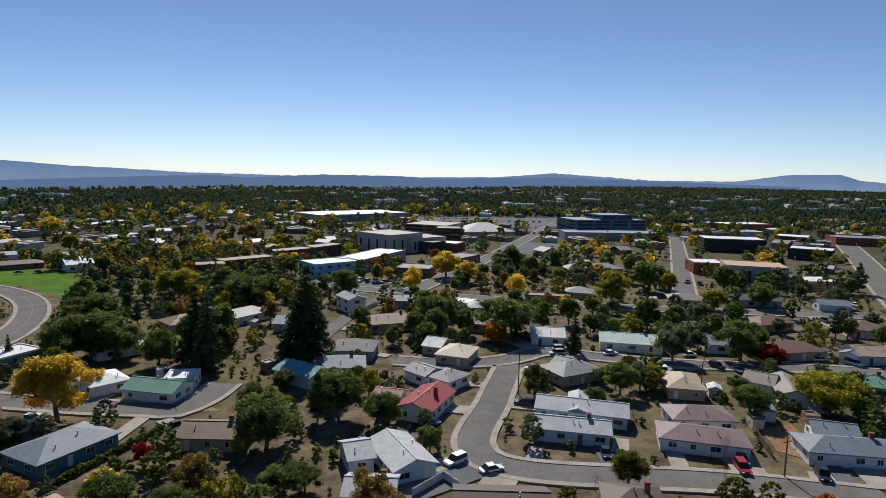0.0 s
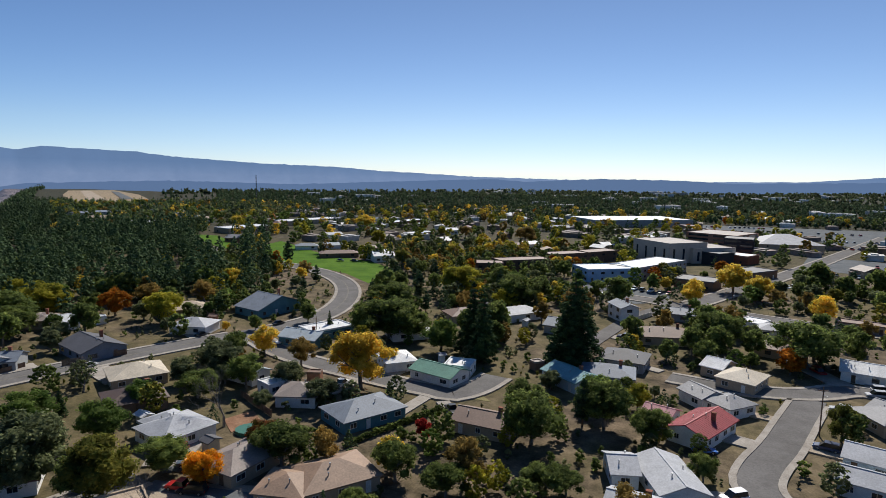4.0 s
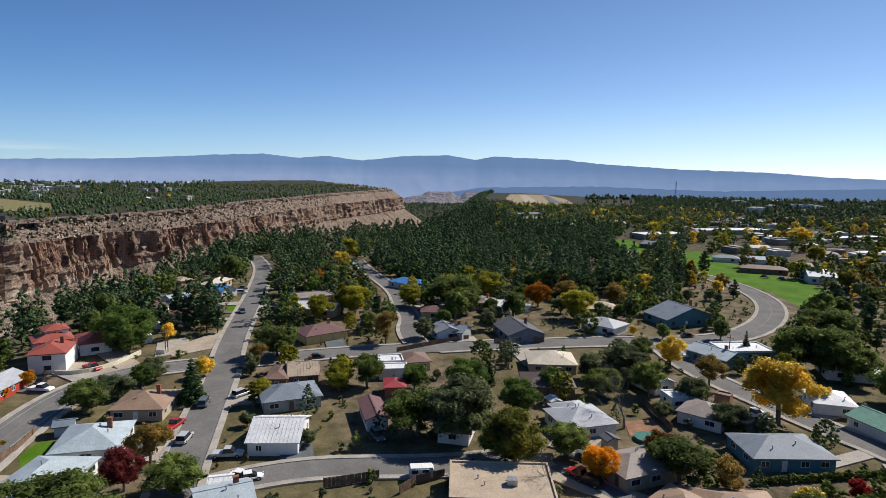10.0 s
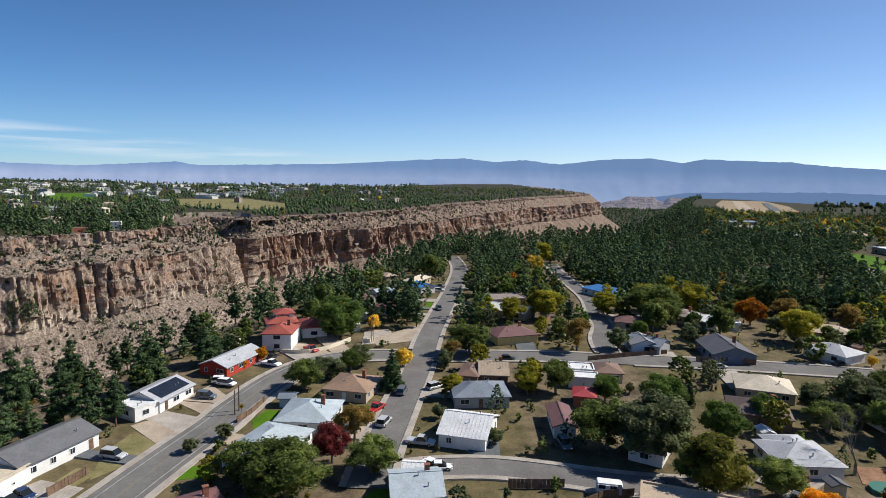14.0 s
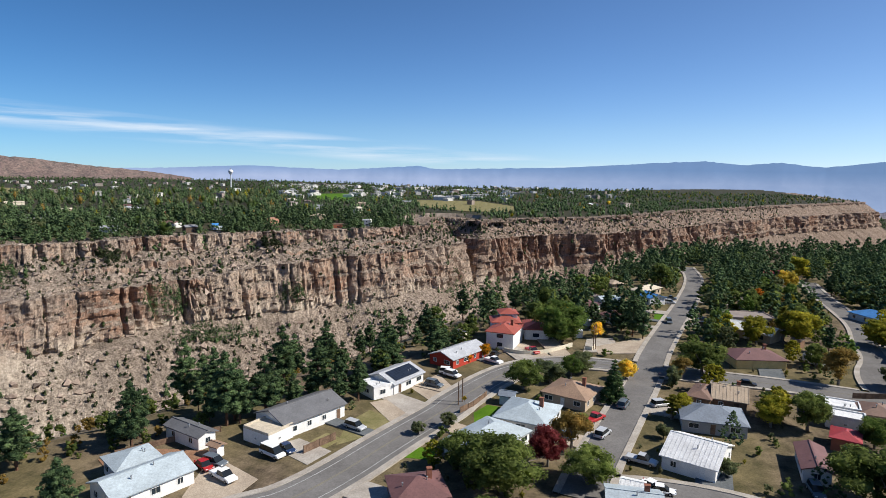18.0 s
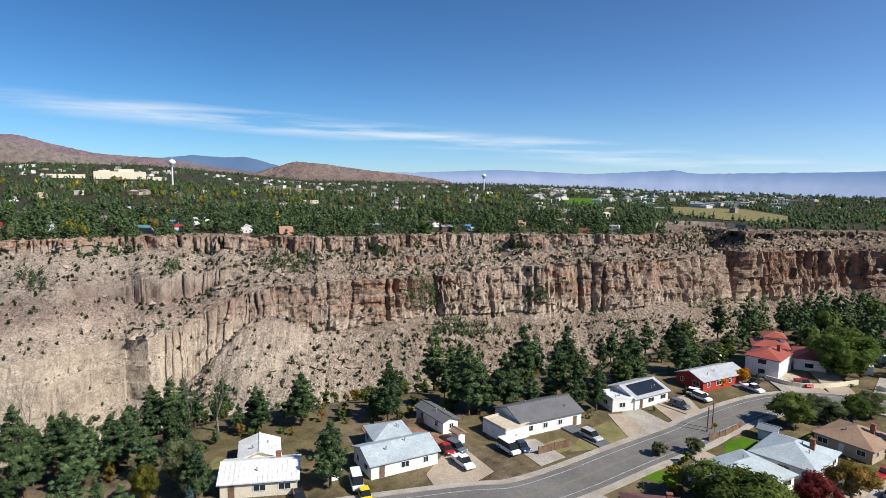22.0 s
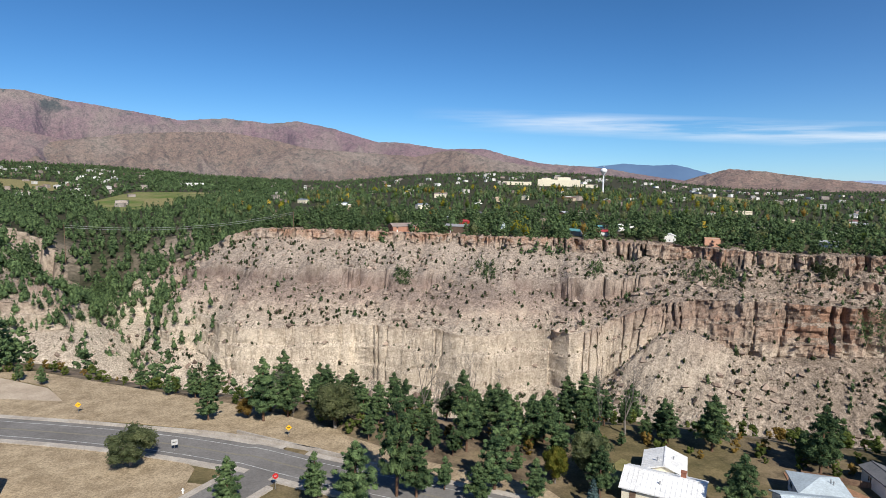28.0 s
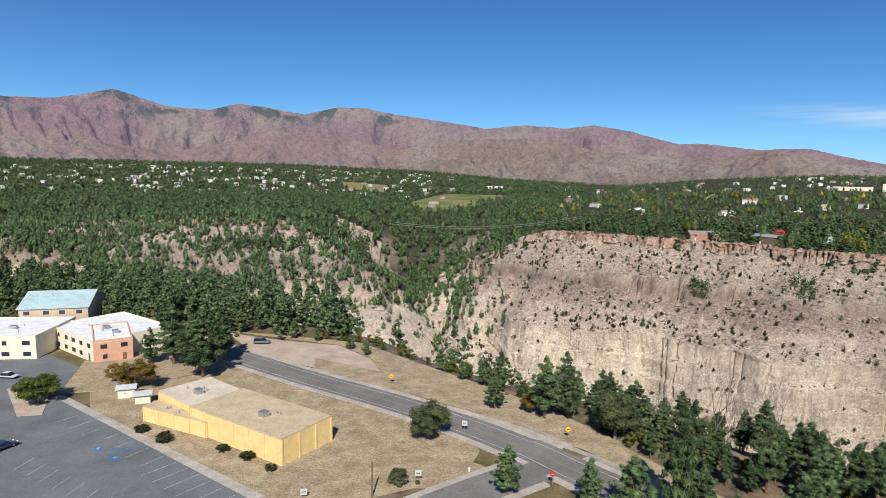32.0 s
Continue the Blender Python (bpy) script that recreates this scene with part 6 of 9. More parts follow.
def crown_clumps(rnd, kind, h, w):
    """Centres, radii and flatness of the clumps that make up a crown."""
    out = []
    if kind == "pine":
        z0, tiers = 0.20 * h, 10
        for k in range(tiers):
            u = (k + rnd.uniform(0.1, 0.9)) / tiers
            rr = w / 2 * (1 - u ** 2.4) * (0.70 + 0.45 * min(1, u * 3.0)) * rnd.uniform(0.72, 1.12) + 0.3
            boughs, a0 = (6 if u < 0.75 else 4), rnd.uniform(0, 6.3)
            for b in range(boughs):
                if rnd.random() < 0.16:
                    continue
                a, reach = a0 + 6.283 * b / boughs + rnd.gauss(0, 0.28), rr * rnd.uniform(0.58, 1.05)
                for q in (0.80, 0.36):
                    cz = z0 + (h - z0) * u * 0.95 + 0.10 * reach * q + rnd.gauss(0, 0.014 * h)
                    size = w * (0.125 if q > 0.5 else 0.15) * (1 - 0.42 * u) * rnd.uniform(0.75, 1.2)
                    out.append((reach * q * math.cos(a), reach * q * math.sin(a), cz, size, 0.72))
        out.append((0, 0, h * 0.965, w * 0.07, 1.5))
        return out
    if kind in CONIFER:
        z0 = 0.07 * h
        for k in range(13):
            u = (k + 0.4) / 13
            rr, a0 = w / 2 * (1 - u) ** 0.9 + 0.1, rnd.uniform(0, 6.3)
            for b in range(8 if u < 0.6 else 5):
                a = a0 + 6.283 * b / (8 if u < 0.6 else 5) + rnd.gauss(0, 0.2)
                d = rr * rnd.uniform(0.62, 0.9)
                out.append((d * math.cos(a), d * math.sin(a), max(0.5, z0 + (h - z0) * u - 0.16 * d), (0.09 * w + 0.1) * (1 - 0.5 * u) * rnd.uniform(0.8, 1.2), 0.75))
            out.append((0, 0, z0 + (h - z0) * u, max(0.15, rr * 0.5), 1.1))
        out.append((0, 0, h * 0.975, 0.05 * w, 2.2))
        return out
    z0 = {"juniper": 0.0, "poplar": 0.1, "willow": 0.12}.get(kind, 0.15) * h
    hh = h - z0
    thin = kind in ("tanleaf", "willow")
    for k in range(22 if thin else 38):
        v = Vector((rnd.gauss(0, 1), rnd.gauss(0, 1), rnd.gauss(0.2, 1))).normalized() * rnd.uniform(0.62, 0.86)
        r = w * rnd.uniform(0.095, 0.165)
        out.append((v.x * w * 0.46, v.y * w * 0.46, z0 + hh * (0.47 + 0.47 * v.z), r, min(1.1, hh / w * 0.95)))
    for k in range(5 if thin else 8):
        a, d = rnd.uniform(0, 6.3), w * 0.2 * rnd.random()
        out.append((d * math.cos(a), d * math.sin(a), z0 + hh * rnd.uniform(0.3, 0.7), w * rnd.uniform(0.15, 0.2), min(1.1, hh / w)))
    return out


def limbs(bm, rnd, h, w, kind):
    r = 0.018 * h + 0.05
    if kind in CONIFER:
        tube(bm, (0, 0, -1.0), (0, 0, h * 0.55), r, r * 0.6, 7)
        tube(bm, (0, 0, h * 0.55), (0.02 * h, 0, h * 0.95), r * 0.6, r * 0.15, 6)
        for k in range(8):
            z, a = h * rnd.uniform(0.25, 0.85), rnd.uniform(0, 6.28)
            d = w * 0.36 * (1 - 0.6 * z / h)
            tube(bm, (0, 0, z), (d * math.cos(a), d * math.sin(a), z + 0.03 * h), r * 0.28, r * 0.08, 4)
        return
    if kind == "bare":
        r *= 0.55
    forks = [(Vector((0, 0, -0.6)), Vector((0.01 * h, 0.02 * h, h * (0.18 if kind == "bare" else 0.3))), r * 1.3)]
    tube(bm, *forks[0][:2], r * 1.3, r, 7)
    level = [(forks[0][1], Vector((0, 0, 1)), r)]
    for depth in range(5 if kind == "bare" else (2 if h < 12 else 1)):
        nxt = []
        for p, d, rr in level:
            for _ in range(3 if depth < 2 or kind == "bare" else 2):
                nd = (d + Vector((rnd.gauss(0, 0.55), rnd.gauss(0, 0.55), rnd.gauss(0.15, 0.3)))).normalized()
                nd.x *= w / h * 1.1
                nd.y *= w / h * 1.1
                q = p + nd * h * (0.24, 0.2, 0.16, 0.12, 0.09)[depth]
                tube(bm, p, q, rr * 0.6, rr * 0.34, 4)
                nxt.append((q, nd.normalized(), rr * 0.5))
        level = nxt


SHAPE = {"pine": (18, 9.6), "spruce": (15, 6.5), "bluespruce": (6, 3.5), "poplar": (14, 3.5), "juniper": (3.5, 6), "bare": (9, 6), "willow": (9, 8)}


def near_house(x, y, gap):
    for hx, hy, rot, w, d in HOUSE_SPOTS:
        c, s = math.cos(radians(rot)), math.sin(radians(rot))
        if abs((x - hx) * c + (y - hy) * s) < w / 2 + gap and abs((y - hy) * c - (x - hx) * s) < d / 2 + gap:
            return True
    return False


def tree(kind, x, y, h, w=0.0):
    hh, ww = SHAPE.get(kind, (9, 8))
    if w <= 0:
        w = h * ww / hh
    if kind in CONIFER:
        w = min(w, 0.6 * h)
    elif kind not in ("bare", "poplar"):
        h = min(h, 1.35 * w)
        w = min(w, (1.9 if kind == "juniper" else 1.12) * h)
    # a pine whose top shows over a house stands behind it
    r = math.hypot(x, y)
    while kind == "pine" and r < 260 and near_house(x, y, 2.2):
        x, y, h, r = x * (r + 2) / r, y * (r + 2) / r, max(7.0, 52 - (52 - h) * (r + 2) / r), r + 2
    z = gz(x, y)
    grown = max(w / ww, h / hh)
    far = 0 if math.hypot(x, y) < 175 else (1 if math.hypot(x, y) < 290 else 2)
    far = max(0, far - (2 if grown > 1.9 else (1 if grown > 1.15 else 0)))
    rnd = random.Random(int(abs(x * 31 + y * 17)))
    key = (kind, far, rnd.randrange(3))
    TREE_SPOTS.append((x, y, w / 2))
    m = pose(x, y, z - 0.05, 0, 0, rnd.uniform(0, 360)) @ Matrix.Diagonal((w / ww, w / ww, h / hh, 1))
    if key in TREE_MADE:
        return copy_thing(TREE_MADE[key], m)
    name = {"pine": "pine_tree", "spruce": "spruce_tree", "bluespruce": "spruce_tree", "juniper": "shrub", "yellow": "cottonwood_tree", "bigyellow": "cottonwood_tree", "gold": "cottonwood_tree",
            "lime": "cottonwood_tree", "olive": "elm_tree", "autumn": "elm_tree", "red": "maple_tree", "darkred": "maple_tree", "redgreen": "maple_tree", "orange": "maple_tree",
            "willow": "willow_tree", "poplar": "poplar_tree", "bare": "bare_tree"}.get(kind, "tree")
    ob = thing(name, m, WORDS[kind], "shrub" if kind == "juniper" else "tree", "trees of the neighbourhood")
    TREE_MADE[key] = ob
    bm = bmesh.new()
    limbs(bm, rnd, hh, ww, kind)
    part("trunk", bm, BARK if kind in CONIFER else GREY_BARK, ob)
    if kind != "bare":
        count = (5200, 1500, 560)[far]
        size = (0.0205, 0.036, 0.058)[far] * (ww + hh) / 2
        if kind in CONIFER:
            count = int(count * 1.3)
        if kind in ("tanleaf", "willow"):
            count = int(count * 0.75)
        V, F = leaves(rnd, crown_clumps(rnd, kind, hh, ww), count, size, 0.42 if kind in CONIFER else 0.6)
        cr = mesh_object("crown", V, F, leafy("leaves " + kind, *LEAF[kind]))
        cr.parent = ob
    return ob


tree("spruce", -39, 163, 20.0, 13.0); tree("spruce", -67, 161, 21.0, 10.5); tree("pine", -85, 232, 13.3, 0.0); tree("pine", -77, 228, 12.7, 0.0)
tree("pine", -136, 238, 13.6, 0.0); tree("pine", -134, 250, 11.9, 0.0); tree("pine", -142, 237, 11.3, 0.0); tree("green", -33, 110, 11.5, 13.0)
tree("green", -22, 125, 11.2, 13.0); tree("pine", -26, 123, 10.4, 0.0); tree("yellow", 11, 293, 11.5, 13.0); tree("yellow", 1, 305, 11.5, 0.0)
tree("yellow", 31, 254, 11.5, 0.0); tree("yellow", -14, 268, 11.5, 0.0); tree("tanleaf", -1, 220, 11.5, 13.0); tree("orange", 16, 184, 7.5, 12.4)
tree("lime", -104, 230, 11.5, 13.0); tree("yellow", -305, 470, 11.5, 13.0); tree("lime", -233, 376, 11.5, 13.0); tree("tanleaf", -195, 448, 11.3, 13.0)
tree("yellow", -67, 229, 6.6, 0.0); tree("orange", -5, 357, 9.1, 0.0); tree("lime", 69, 246, 11.5, 0.0); tree("lime", 108, 239, 9.6, 13.0)
tree("yellow", 90, 388, 10.2, 0.0); tree("tanleaf", 41, 233, 7.8, 0.0); tree("yellow", 49, 239, 8.0, 0.0); tree("green", 20, 191, 11.5, 13.0)
tree("green", 45, 313, 11.5, 0.0); tree("green", 37, 331, 11.5, 0.0); tree("green", 93, 279, 11.5, 13.0); tree("green", 103, 287, 11.5, 0.0)
tree("spruce", 39, 176, 12.8, 0.0); tree("green", -27, 194, 7.5, 0.0); tree("green", -2, 189, 8.3, 0.0); tree("green", -9, 189, 7.3, 0.0)
tree("green", 63, 194, 5.6, 0.0); tree("olive", 66, 170, 11.5, 12.3); tree("olive", 78, 182, 6.2, 9.5); tree("green", 86, 171, 10.3, 10.1)
tree("red", 91, 164, 7.9, 9.9); tree("willow", 22, 140, 9.0, 7.7); tree("green", 43, 142, 8.4, 10.9); tree("lime", 52, 146, 7.2, 0.0)
tree("olive", 40, 149, 5.1, 0.0); tree("bare", 42, 128, 6.3, 0.0); tree("green", 68, 129, 8.3, 8.6); tree("lime", 87, 132, 10.3, 13.0)
tree("green", 92, 129, 5.7, 0.0); tree("autumn", 32, 98, 6.7, 9.6); tree("bare", 47, 95, 11.5, 3.3); tree("bare", 26, 96, 4.4, 3.6)
tree("green", 131, 247, 11.5, 13.0); tree("bare", 149, 243, 11.5, 7.5); tree("pine", 195, 283, 14.6, 0.0); tree("lime", 191, 297, 5.6, 0.0)
tree("green", -2, 109, 6.7, 3.4); tree("green", -22, 94, 4.9, 7.1); tree("green", -25, 92, 4.8, 6.1); tree("lime", 102, 273, 10.4, 0.0)
tree("green", 135, 199, 7.6, 0.0); tree("pine", 131, 199, 10.5, 0.0); tree("lime", -17, 138, 8.2, 8.3); tree("green", -92, 213, 4.1, 0.0)
tree("green", 35, 134, 4.0, 0.0); tree("olive", 49, 146, 5.7, 0.0); tree("tanleaf", -142, 439, 11.5, 13.0); tree("yellow", -117, 409, 11.5, 0.0)
tree("lime", -224, 464, 8.7, 0.0); tree("yellow", -84, 336, 7.9, 0.0); tree("lime", -95, 447, 10.5, 0.0); tree("tanleaf", -146, 404, 11.4, 0.0)
tree("lime", -47, 341, 6.4, 0.0); tree("yellow", -69, 256, 9.8, 0.0); tree("bigyellow", -79, 120, 15.0, 16.3); tree("tanleaf", -100, 124, 9.2, 9.3)
tree("yellow", -117, 129, 7.4, 0.0); tree("yellow", -81, 137, 6.3, 6.2); tree("spruce", -116, 158, 7.5, 0.0); tree("green", -89, 162, 11.5, 13.0)
tree("green", -96, 162, 11.5, 12.6); tree("green", -101, 159, 10.9, 9.0); tree("lightgreen", -75, 156, 11.0, 11.7); tree("spruce", -61, 154, 20.0, 10.5)
tree("lime", -101, 229, 11.5, 13.0); tree("green", -74, 226, 11.5, 12.4); tree("pine", -116, 220, 16.6, 0.0); tree("spruce", -37, 162, 18.9, 12.1)
tree("olive", -80, 106, 7.2, 10.6); tree("olive", -110, 107, 9.2, 13.0); tree("olive", -118, 102, 5.7, 0.0); tree("bare", -91, 88, 9.5, 10.2)
tree("green", -69, 80, 9.3, 12.0); tree("redgreen", -76, 83, 7.1, 6.9); tree("tanleaf", -62, 83, 9.9, 5.9); tree("gold", -76, 69, 6.7, 7.2)
tree("red", -52, 101, 6.3, 3.7); tree("tanleaf", -38, 89, 8.9, 7.1); tree("green", -49, 85, 8.1, 7.7); tree("lime", -215, 128, 10.0, 13.0)
tree("orange", -195, 140, 10.5, 13.0); tree("tanleaf", -200, 158, 8.8, 10.9); tree("green", -195, 106, 11.5, 13.0); tree("green", -139, 149, 6.6, 0.0)
tree("yellow", -147, 144, 4.7, 0.0); tree("green", -90, 58, 8.4, 12.1); tree("olive", -100, 54, 10.3, 10.5); tree("green", -39, 84, 6.7, 8.9)
tree("pine", -139, 220, 12.3, 0.0); tree("pine", -144, 249, 16.3, 0.0); tree("pine", -122, 230, 17.3, 0.0); tree("pine", -128, 259, 16.4, 0.0)
tree("green", -2, 200, 10.5, 0.0); tree("green", -15, 180, 8.2, 0.0); tree("green", 23, 201, 11.5, 13.0); tree("green", -205, 108, 11.5, 13.0)
tree("lime", -221, 113, 9.9, 0.0); tree("lime", -221, 137, 8.0, 0.0); tree("poplar", -212, 65, 13.4, 5.3); tree("lime", -210, 69, 11.5, 10.1)
tree("pine", -202, 75, 12.2, 0.0); tree("lime", -213, 94, 7.7, 13.0); tree("tanleaf", -170, 66, 10.5, 0.0); tree("olive", -170, 79, 7.2, 8.1)
tree("lime", -136, 41, 9.2, 11.9); tree("green", -136, 48, 9.5, 8.5); tree("lightgreen", -130, 58, 7.0, 10.5); tree("lightgreen", -124, 69, 7.0, 11.9)
tree("spruce", -125, 76, 4.3, 0.0); tree("bare", -134, 87, 7.1, 9.3); tree("green", -106, 48, 8.2, 9.5); tree("olive", -100, 55, 10.3, 9.9)
tree("autumn", -86, 58, 11.5, 13.0); tree("olive", -110, 27, 6.6, 10.4); tree("poplar", -135, 21, 6.3, 3.8); tree("olive", -160, 25, 8.8, 7.9)
tree("green", -169, 33, 7.9, 8.3); tree("spruce", -167, 36, 7.1, 0.0); tree("yellow", -165, 13, 2.9, 0.0); tree("olive", -162, 2, 4.8, 11.0)
tree("lightgreen", -190, -5, 11.5, 13.0); tree("pine", -204, 18, 19.3, 0.0); tree("pine", -210, 7, 12.3, 0.0); tree("pine", -212, 15, 19.9, 0.0)
tree("pine", -202, 21, 17.6, 0.0); tree("pine", -245, -13, 11.5, 0.0); tree("pine", -251, -8, 10.0, 0.0); tree("pine", -272, 2, 14.4, 0.0)
tree("pine", -316, 10, 10.4, 0.0); tree("pine", -199, 40, 14.7, 0.0); tree("pine", -204, 46, 11.4, 0.0); tree("spruce", -190, 49, 4.6, 0.0)
tree("lightgreen", -217, 47, 11.5, 7.4); tree("pine", -355, 47, 15.4, 0.0); tree("pine", -339, 37, 14.5, 0.0); tree("pine", -310, 22, 13.0, 0.0)
tree("pine", -347, 20, 13.0, 0.0); tree("pine", -351, 55, 13.9, 0.0); tree("pine", -232, 11, 13.6, 0.0); tree("pine", -329, 101, 15.7, 0.0)
tree("lime", -348, 111, 11.5, 13.0); tree("pine", -316, 83, 14.7, 0.0); tree("pine", -303, 71, 13.9, 0.0); tree("yellow", -310, 95, 11.5, 0.0)
tree("pine", -310, 140, 12.7, 0.0); tree("pine", -347, 173, 14.5, 0.0); tree("pine", -336, 137, 15.1, 0.0); tree("pine", -302, 111, 14.9, 0.0)
tree("lightgreen", -114, 87, 5.7, 0.0); tree("olive", -95, 112, 5.6, 10.1); tree("green", -108, 97, 5.7, 7.9); tree("green", -103, 107, 7.1, 0.0)
tree("olive", -115, 111, 7.7, 12.5); tree("bare", -75, 58, 5.9, 7.0); tree("green", -86, 69, 5.6, 6.8); tree("olive", -84, 44, 3.9, 7.0)
tree("green", -111, 188, 11.2, 13.0); tree("pine", -129, 203, 13.5, 0.0); tree("pine", -190, 198, 15.1, 0.0); tree("pine", -206, 229, 14.0, 0.0)
tree("pine", -225, 268, 15.7, 0.0); tree("pine", -175, 228, 15.3, 0.0); tree("pine", -217, 206, 16.6, 0.0); tree("green", -131, 166, 5.8, 0.0)
tree("lime", -172, 141, 11.5, 0.0); tree("olive", -152, -6, 7.4, 8.9); tree("green", -145, -12, 6.3, 6.4); tree("spruce", -142, 9, 7.3, 6.3)
tree("yellow", -159, 13, 4.4, 6.2); tree("olive", -156, 24, 10.8, 6.2); tree("tanleaf", -163, 27, 6.5, 0.0); tree("lime", -137, 23, 5.5, 3.3)
tree("olive", -124, 18, 5.7, 7.6); tree("darkred", -106, -4, 8.0, 7.7); tree("tanleaf", -112, 0, 9.0, 7.5); tree("green", -101, 3, 5.7, 10.0)
tree("green", -95, -11, 8.1, 11.6); tree("green", -101, -18, 6.0, 8.0); tree("olive", -118, -25, 6.3, 7.3); tree("olive", -113, -30, 5.5, 8.9)
tree("gold", -168, -25, 4.5, 4.1); tree("olive", -162, -9, 3.9, 0.0); tree("pine", -114, -52, 17.4, 8.2); tree("pine", -113, -57, 15.7, 0.0)
tree("pine", -107, -69, 15.7, 8.9); tree("pine", -107, -73, 11.4, 0.0); tree("pine", -112, -63, 15.9, 9.6); tree("pine", -107, -66, 14.9, 0.0)
tree("pine", -93, -80, 17.6, 8.1); tree("pine", -94, -85, 10.9, 0.0); tree("pine", -137, -46, 16.9, 8.5); tree("pine", -138, -52, 13.0, 8.7)
tree("pine", -166, -38, 13.0, 12.4); tree("pine", -159, -31, 10.8, 0.0); tree("pine", -186, -25, 13.9, 0.0); tree("lightgreen", -193, -5, 11.5, 13.0)
tree("lightgreen", -199, -13, 5.4, 0.0); tree("pine", -216, 5, 11.3, 0.0); tree("pine", -220, -2, 9.7, 0.0); tree("pine", -219, 10, 15.0, 0.0)
tree("pine", -134, -42, 13.8, 0.0); tree("yellow", -173, -26, 2.5, 0.0); tree("gold", -162, -29, 3.1, 0.0); tree("pine", -67, -70, 15.7, 7.6)
tree("pine", -84, -98, 12.7, 0.0); tree("pine", -75, -100, 9.8, 7.5); tree("pine", -97, -82, 15.5, 8.9); tree("pine", -97, -87, 9.1, 0.0)
tree("pine", -112, -79, 12.1, 0.0); tree("pine", -110, -69, 16.5, 9.7); tree("pine", -111, -75, 12.5, 0.0); tree("pine", -122, -65, 13.2, 8.9)
tree("pine", -124, -58, 12.9, 0.0); tree("pine", -127, -48, 17.4, 12.1); tree("pine", -125, -52, 14.5, 0.0); tree("pine", -154, -48, 13.6, 0.0)
tree("pine", -173, -47, 11.7, 0.0); tree("pine", -155, -37, 15.0, 13.9); tree("pine", -173, -35, 10.3, 0.0); tree("pine", -194, -34, 11.3, 0.0)
tree("pine", -59, -104, 12.6, 0.0); tree("pine", -51, -104, 13.0, 0.0); tree("pine", -42, -119, 10.1, 0.0); tree("pine", -48, -117, 10.3, 0.0)
tree("olive", -52, -88, 7.5, 5.8); tree("pine", -41, -94, 8.6, 7.4); tree("pine", -32, -103, 6.6, 0.0); tree("pine", -26, -122, 10.2, 7.5)
tree("pine", -27, -108, 7.6, 0.0); tree("pine", -27, -132, 5.4, 0.0); tree("pine", 17, -144, 9.3, 0.0); tree("pine", 30, -153, 9.8, 7.6)
tree("pine", 2, -127, 15.8, 8.9); tree("pine", -3, -128, 15.0, 7.7); tree("pine", 13, -130, 10.3, 7.8); tree("pine", 23, -147, 6.7, 0.0)
tree("pine", 7, -94, 11.4, 6.2); tree("pine", -6, -92, 15.3, 7.4); tree("pine", -12, -89, 15.1, 8.7); tree("pine", -19, -91, 21.7, 7.4)
tree("pine", -35, -104, 16.0, 6.7); tree("pine", -29, -105, 13.8, 5.6); tree("bare", -21, -137, 8.9, 6.2); tree("bare", -48, -121, 10.5, 5.8)
tree("pine", -48, -111, 13.2, 5.5); tree("pine", -48, -103, 14.1, 7.0); tree("pine", -50, -96, 16.5, 0.0); tree("pine", -58, -98, 14.4, 4.1)
tree("pine", -65, -99, 4.3, 0.0); tree("pine", -74, -97, 11.3, 6.1); tree("pine", -81, -93, 15.0, 9.3); tree("pine", -74, -78, 8.7, 9.9)
tree("pine", -31, -86, 9.4, 8.8); tree("pine", -40, -84, 13.2, 9.4); tree("pine", -51, -83, 12.0, 6.0); tree("bluespruce", -48, -80, 5.1, 4.5)
tree("olive", -12, -120, 8.3, 7.3); tree("tanleaf", 5, -130, 4.9, 5.2); tree("bare", -4, -128, 7.4, 0.0); tree("pine", -71, -100, 7.0, 0.0)
tree("autumn", -46, -89, 7.0, 5.0); tree("pine", -22, -90, 13.4, 0.0); tree("pine", -27, -91, 10.7, 0.0); tree("pine", -35, -89, 14.6, 0.0)
tree("pine", 87, -134, 23.0, 15.5); tree("pine", 100, -141, 19.2, 11.7); tree("pine", 106, -140, 16.1, 10.2); tree("pine", 133, -166, 16.3, 0.0)
tree("pine", 88, -176, 14.6, 0.0); tree("olive", 24, -112, 6.0, 6.4); tree("tanleaf", 104, -125, 5.6, 7.1); tree("tanleaf", 97, -122, 6.2, 6.9)
tree("green", 112, -110, 5.5, 9.2); tree("green", 112, -113, 3.3, 0.0); tree("juniper", 80, -102, 1.7, 4.9); tree("juniper", 73, -99, 2.1, 4.9)
tree("juniper", 60, -98, 2.5, 4.7); tree("juniper", 54, -96, 2.9, 0.0); tree("juniper", 48, -93, 3.1, 4.3); tree("olive", 25, -93, 2.4, 4.0)
tree("olive", 22, -94, 1.6, 2.4); tree("pine", 80, -179, 6.5, 0.0); tree("pine", 153, -175, 15.5, 0.0); tree("pine", 167, -180, 16.0, 0.0)
tree("pine", 181, -186, 16.5, 0.0); tree("pine", 196, -191, 15.0, 0.0); tree("pine", 202, -190, 15.0, 0.0); tree("pine", 143, -170, 15.0, 0.0)
tree("pine", 97, -145, 21.8, 0.0); tree("pine", 89, -147, 17.2, 0.0); tree("pine", 99, -174, 12.9, 0.0); tree("pine", 95, -179, 10.3, 0.0)
tree("pine", 80, -172, 9.0, 0.0); tree("pine", 72, -171, 8.0, 0.0); tree("pine", 59, -165, 6.8, 0.0); tree("pine", 53, -161, 6.6, 0.0)
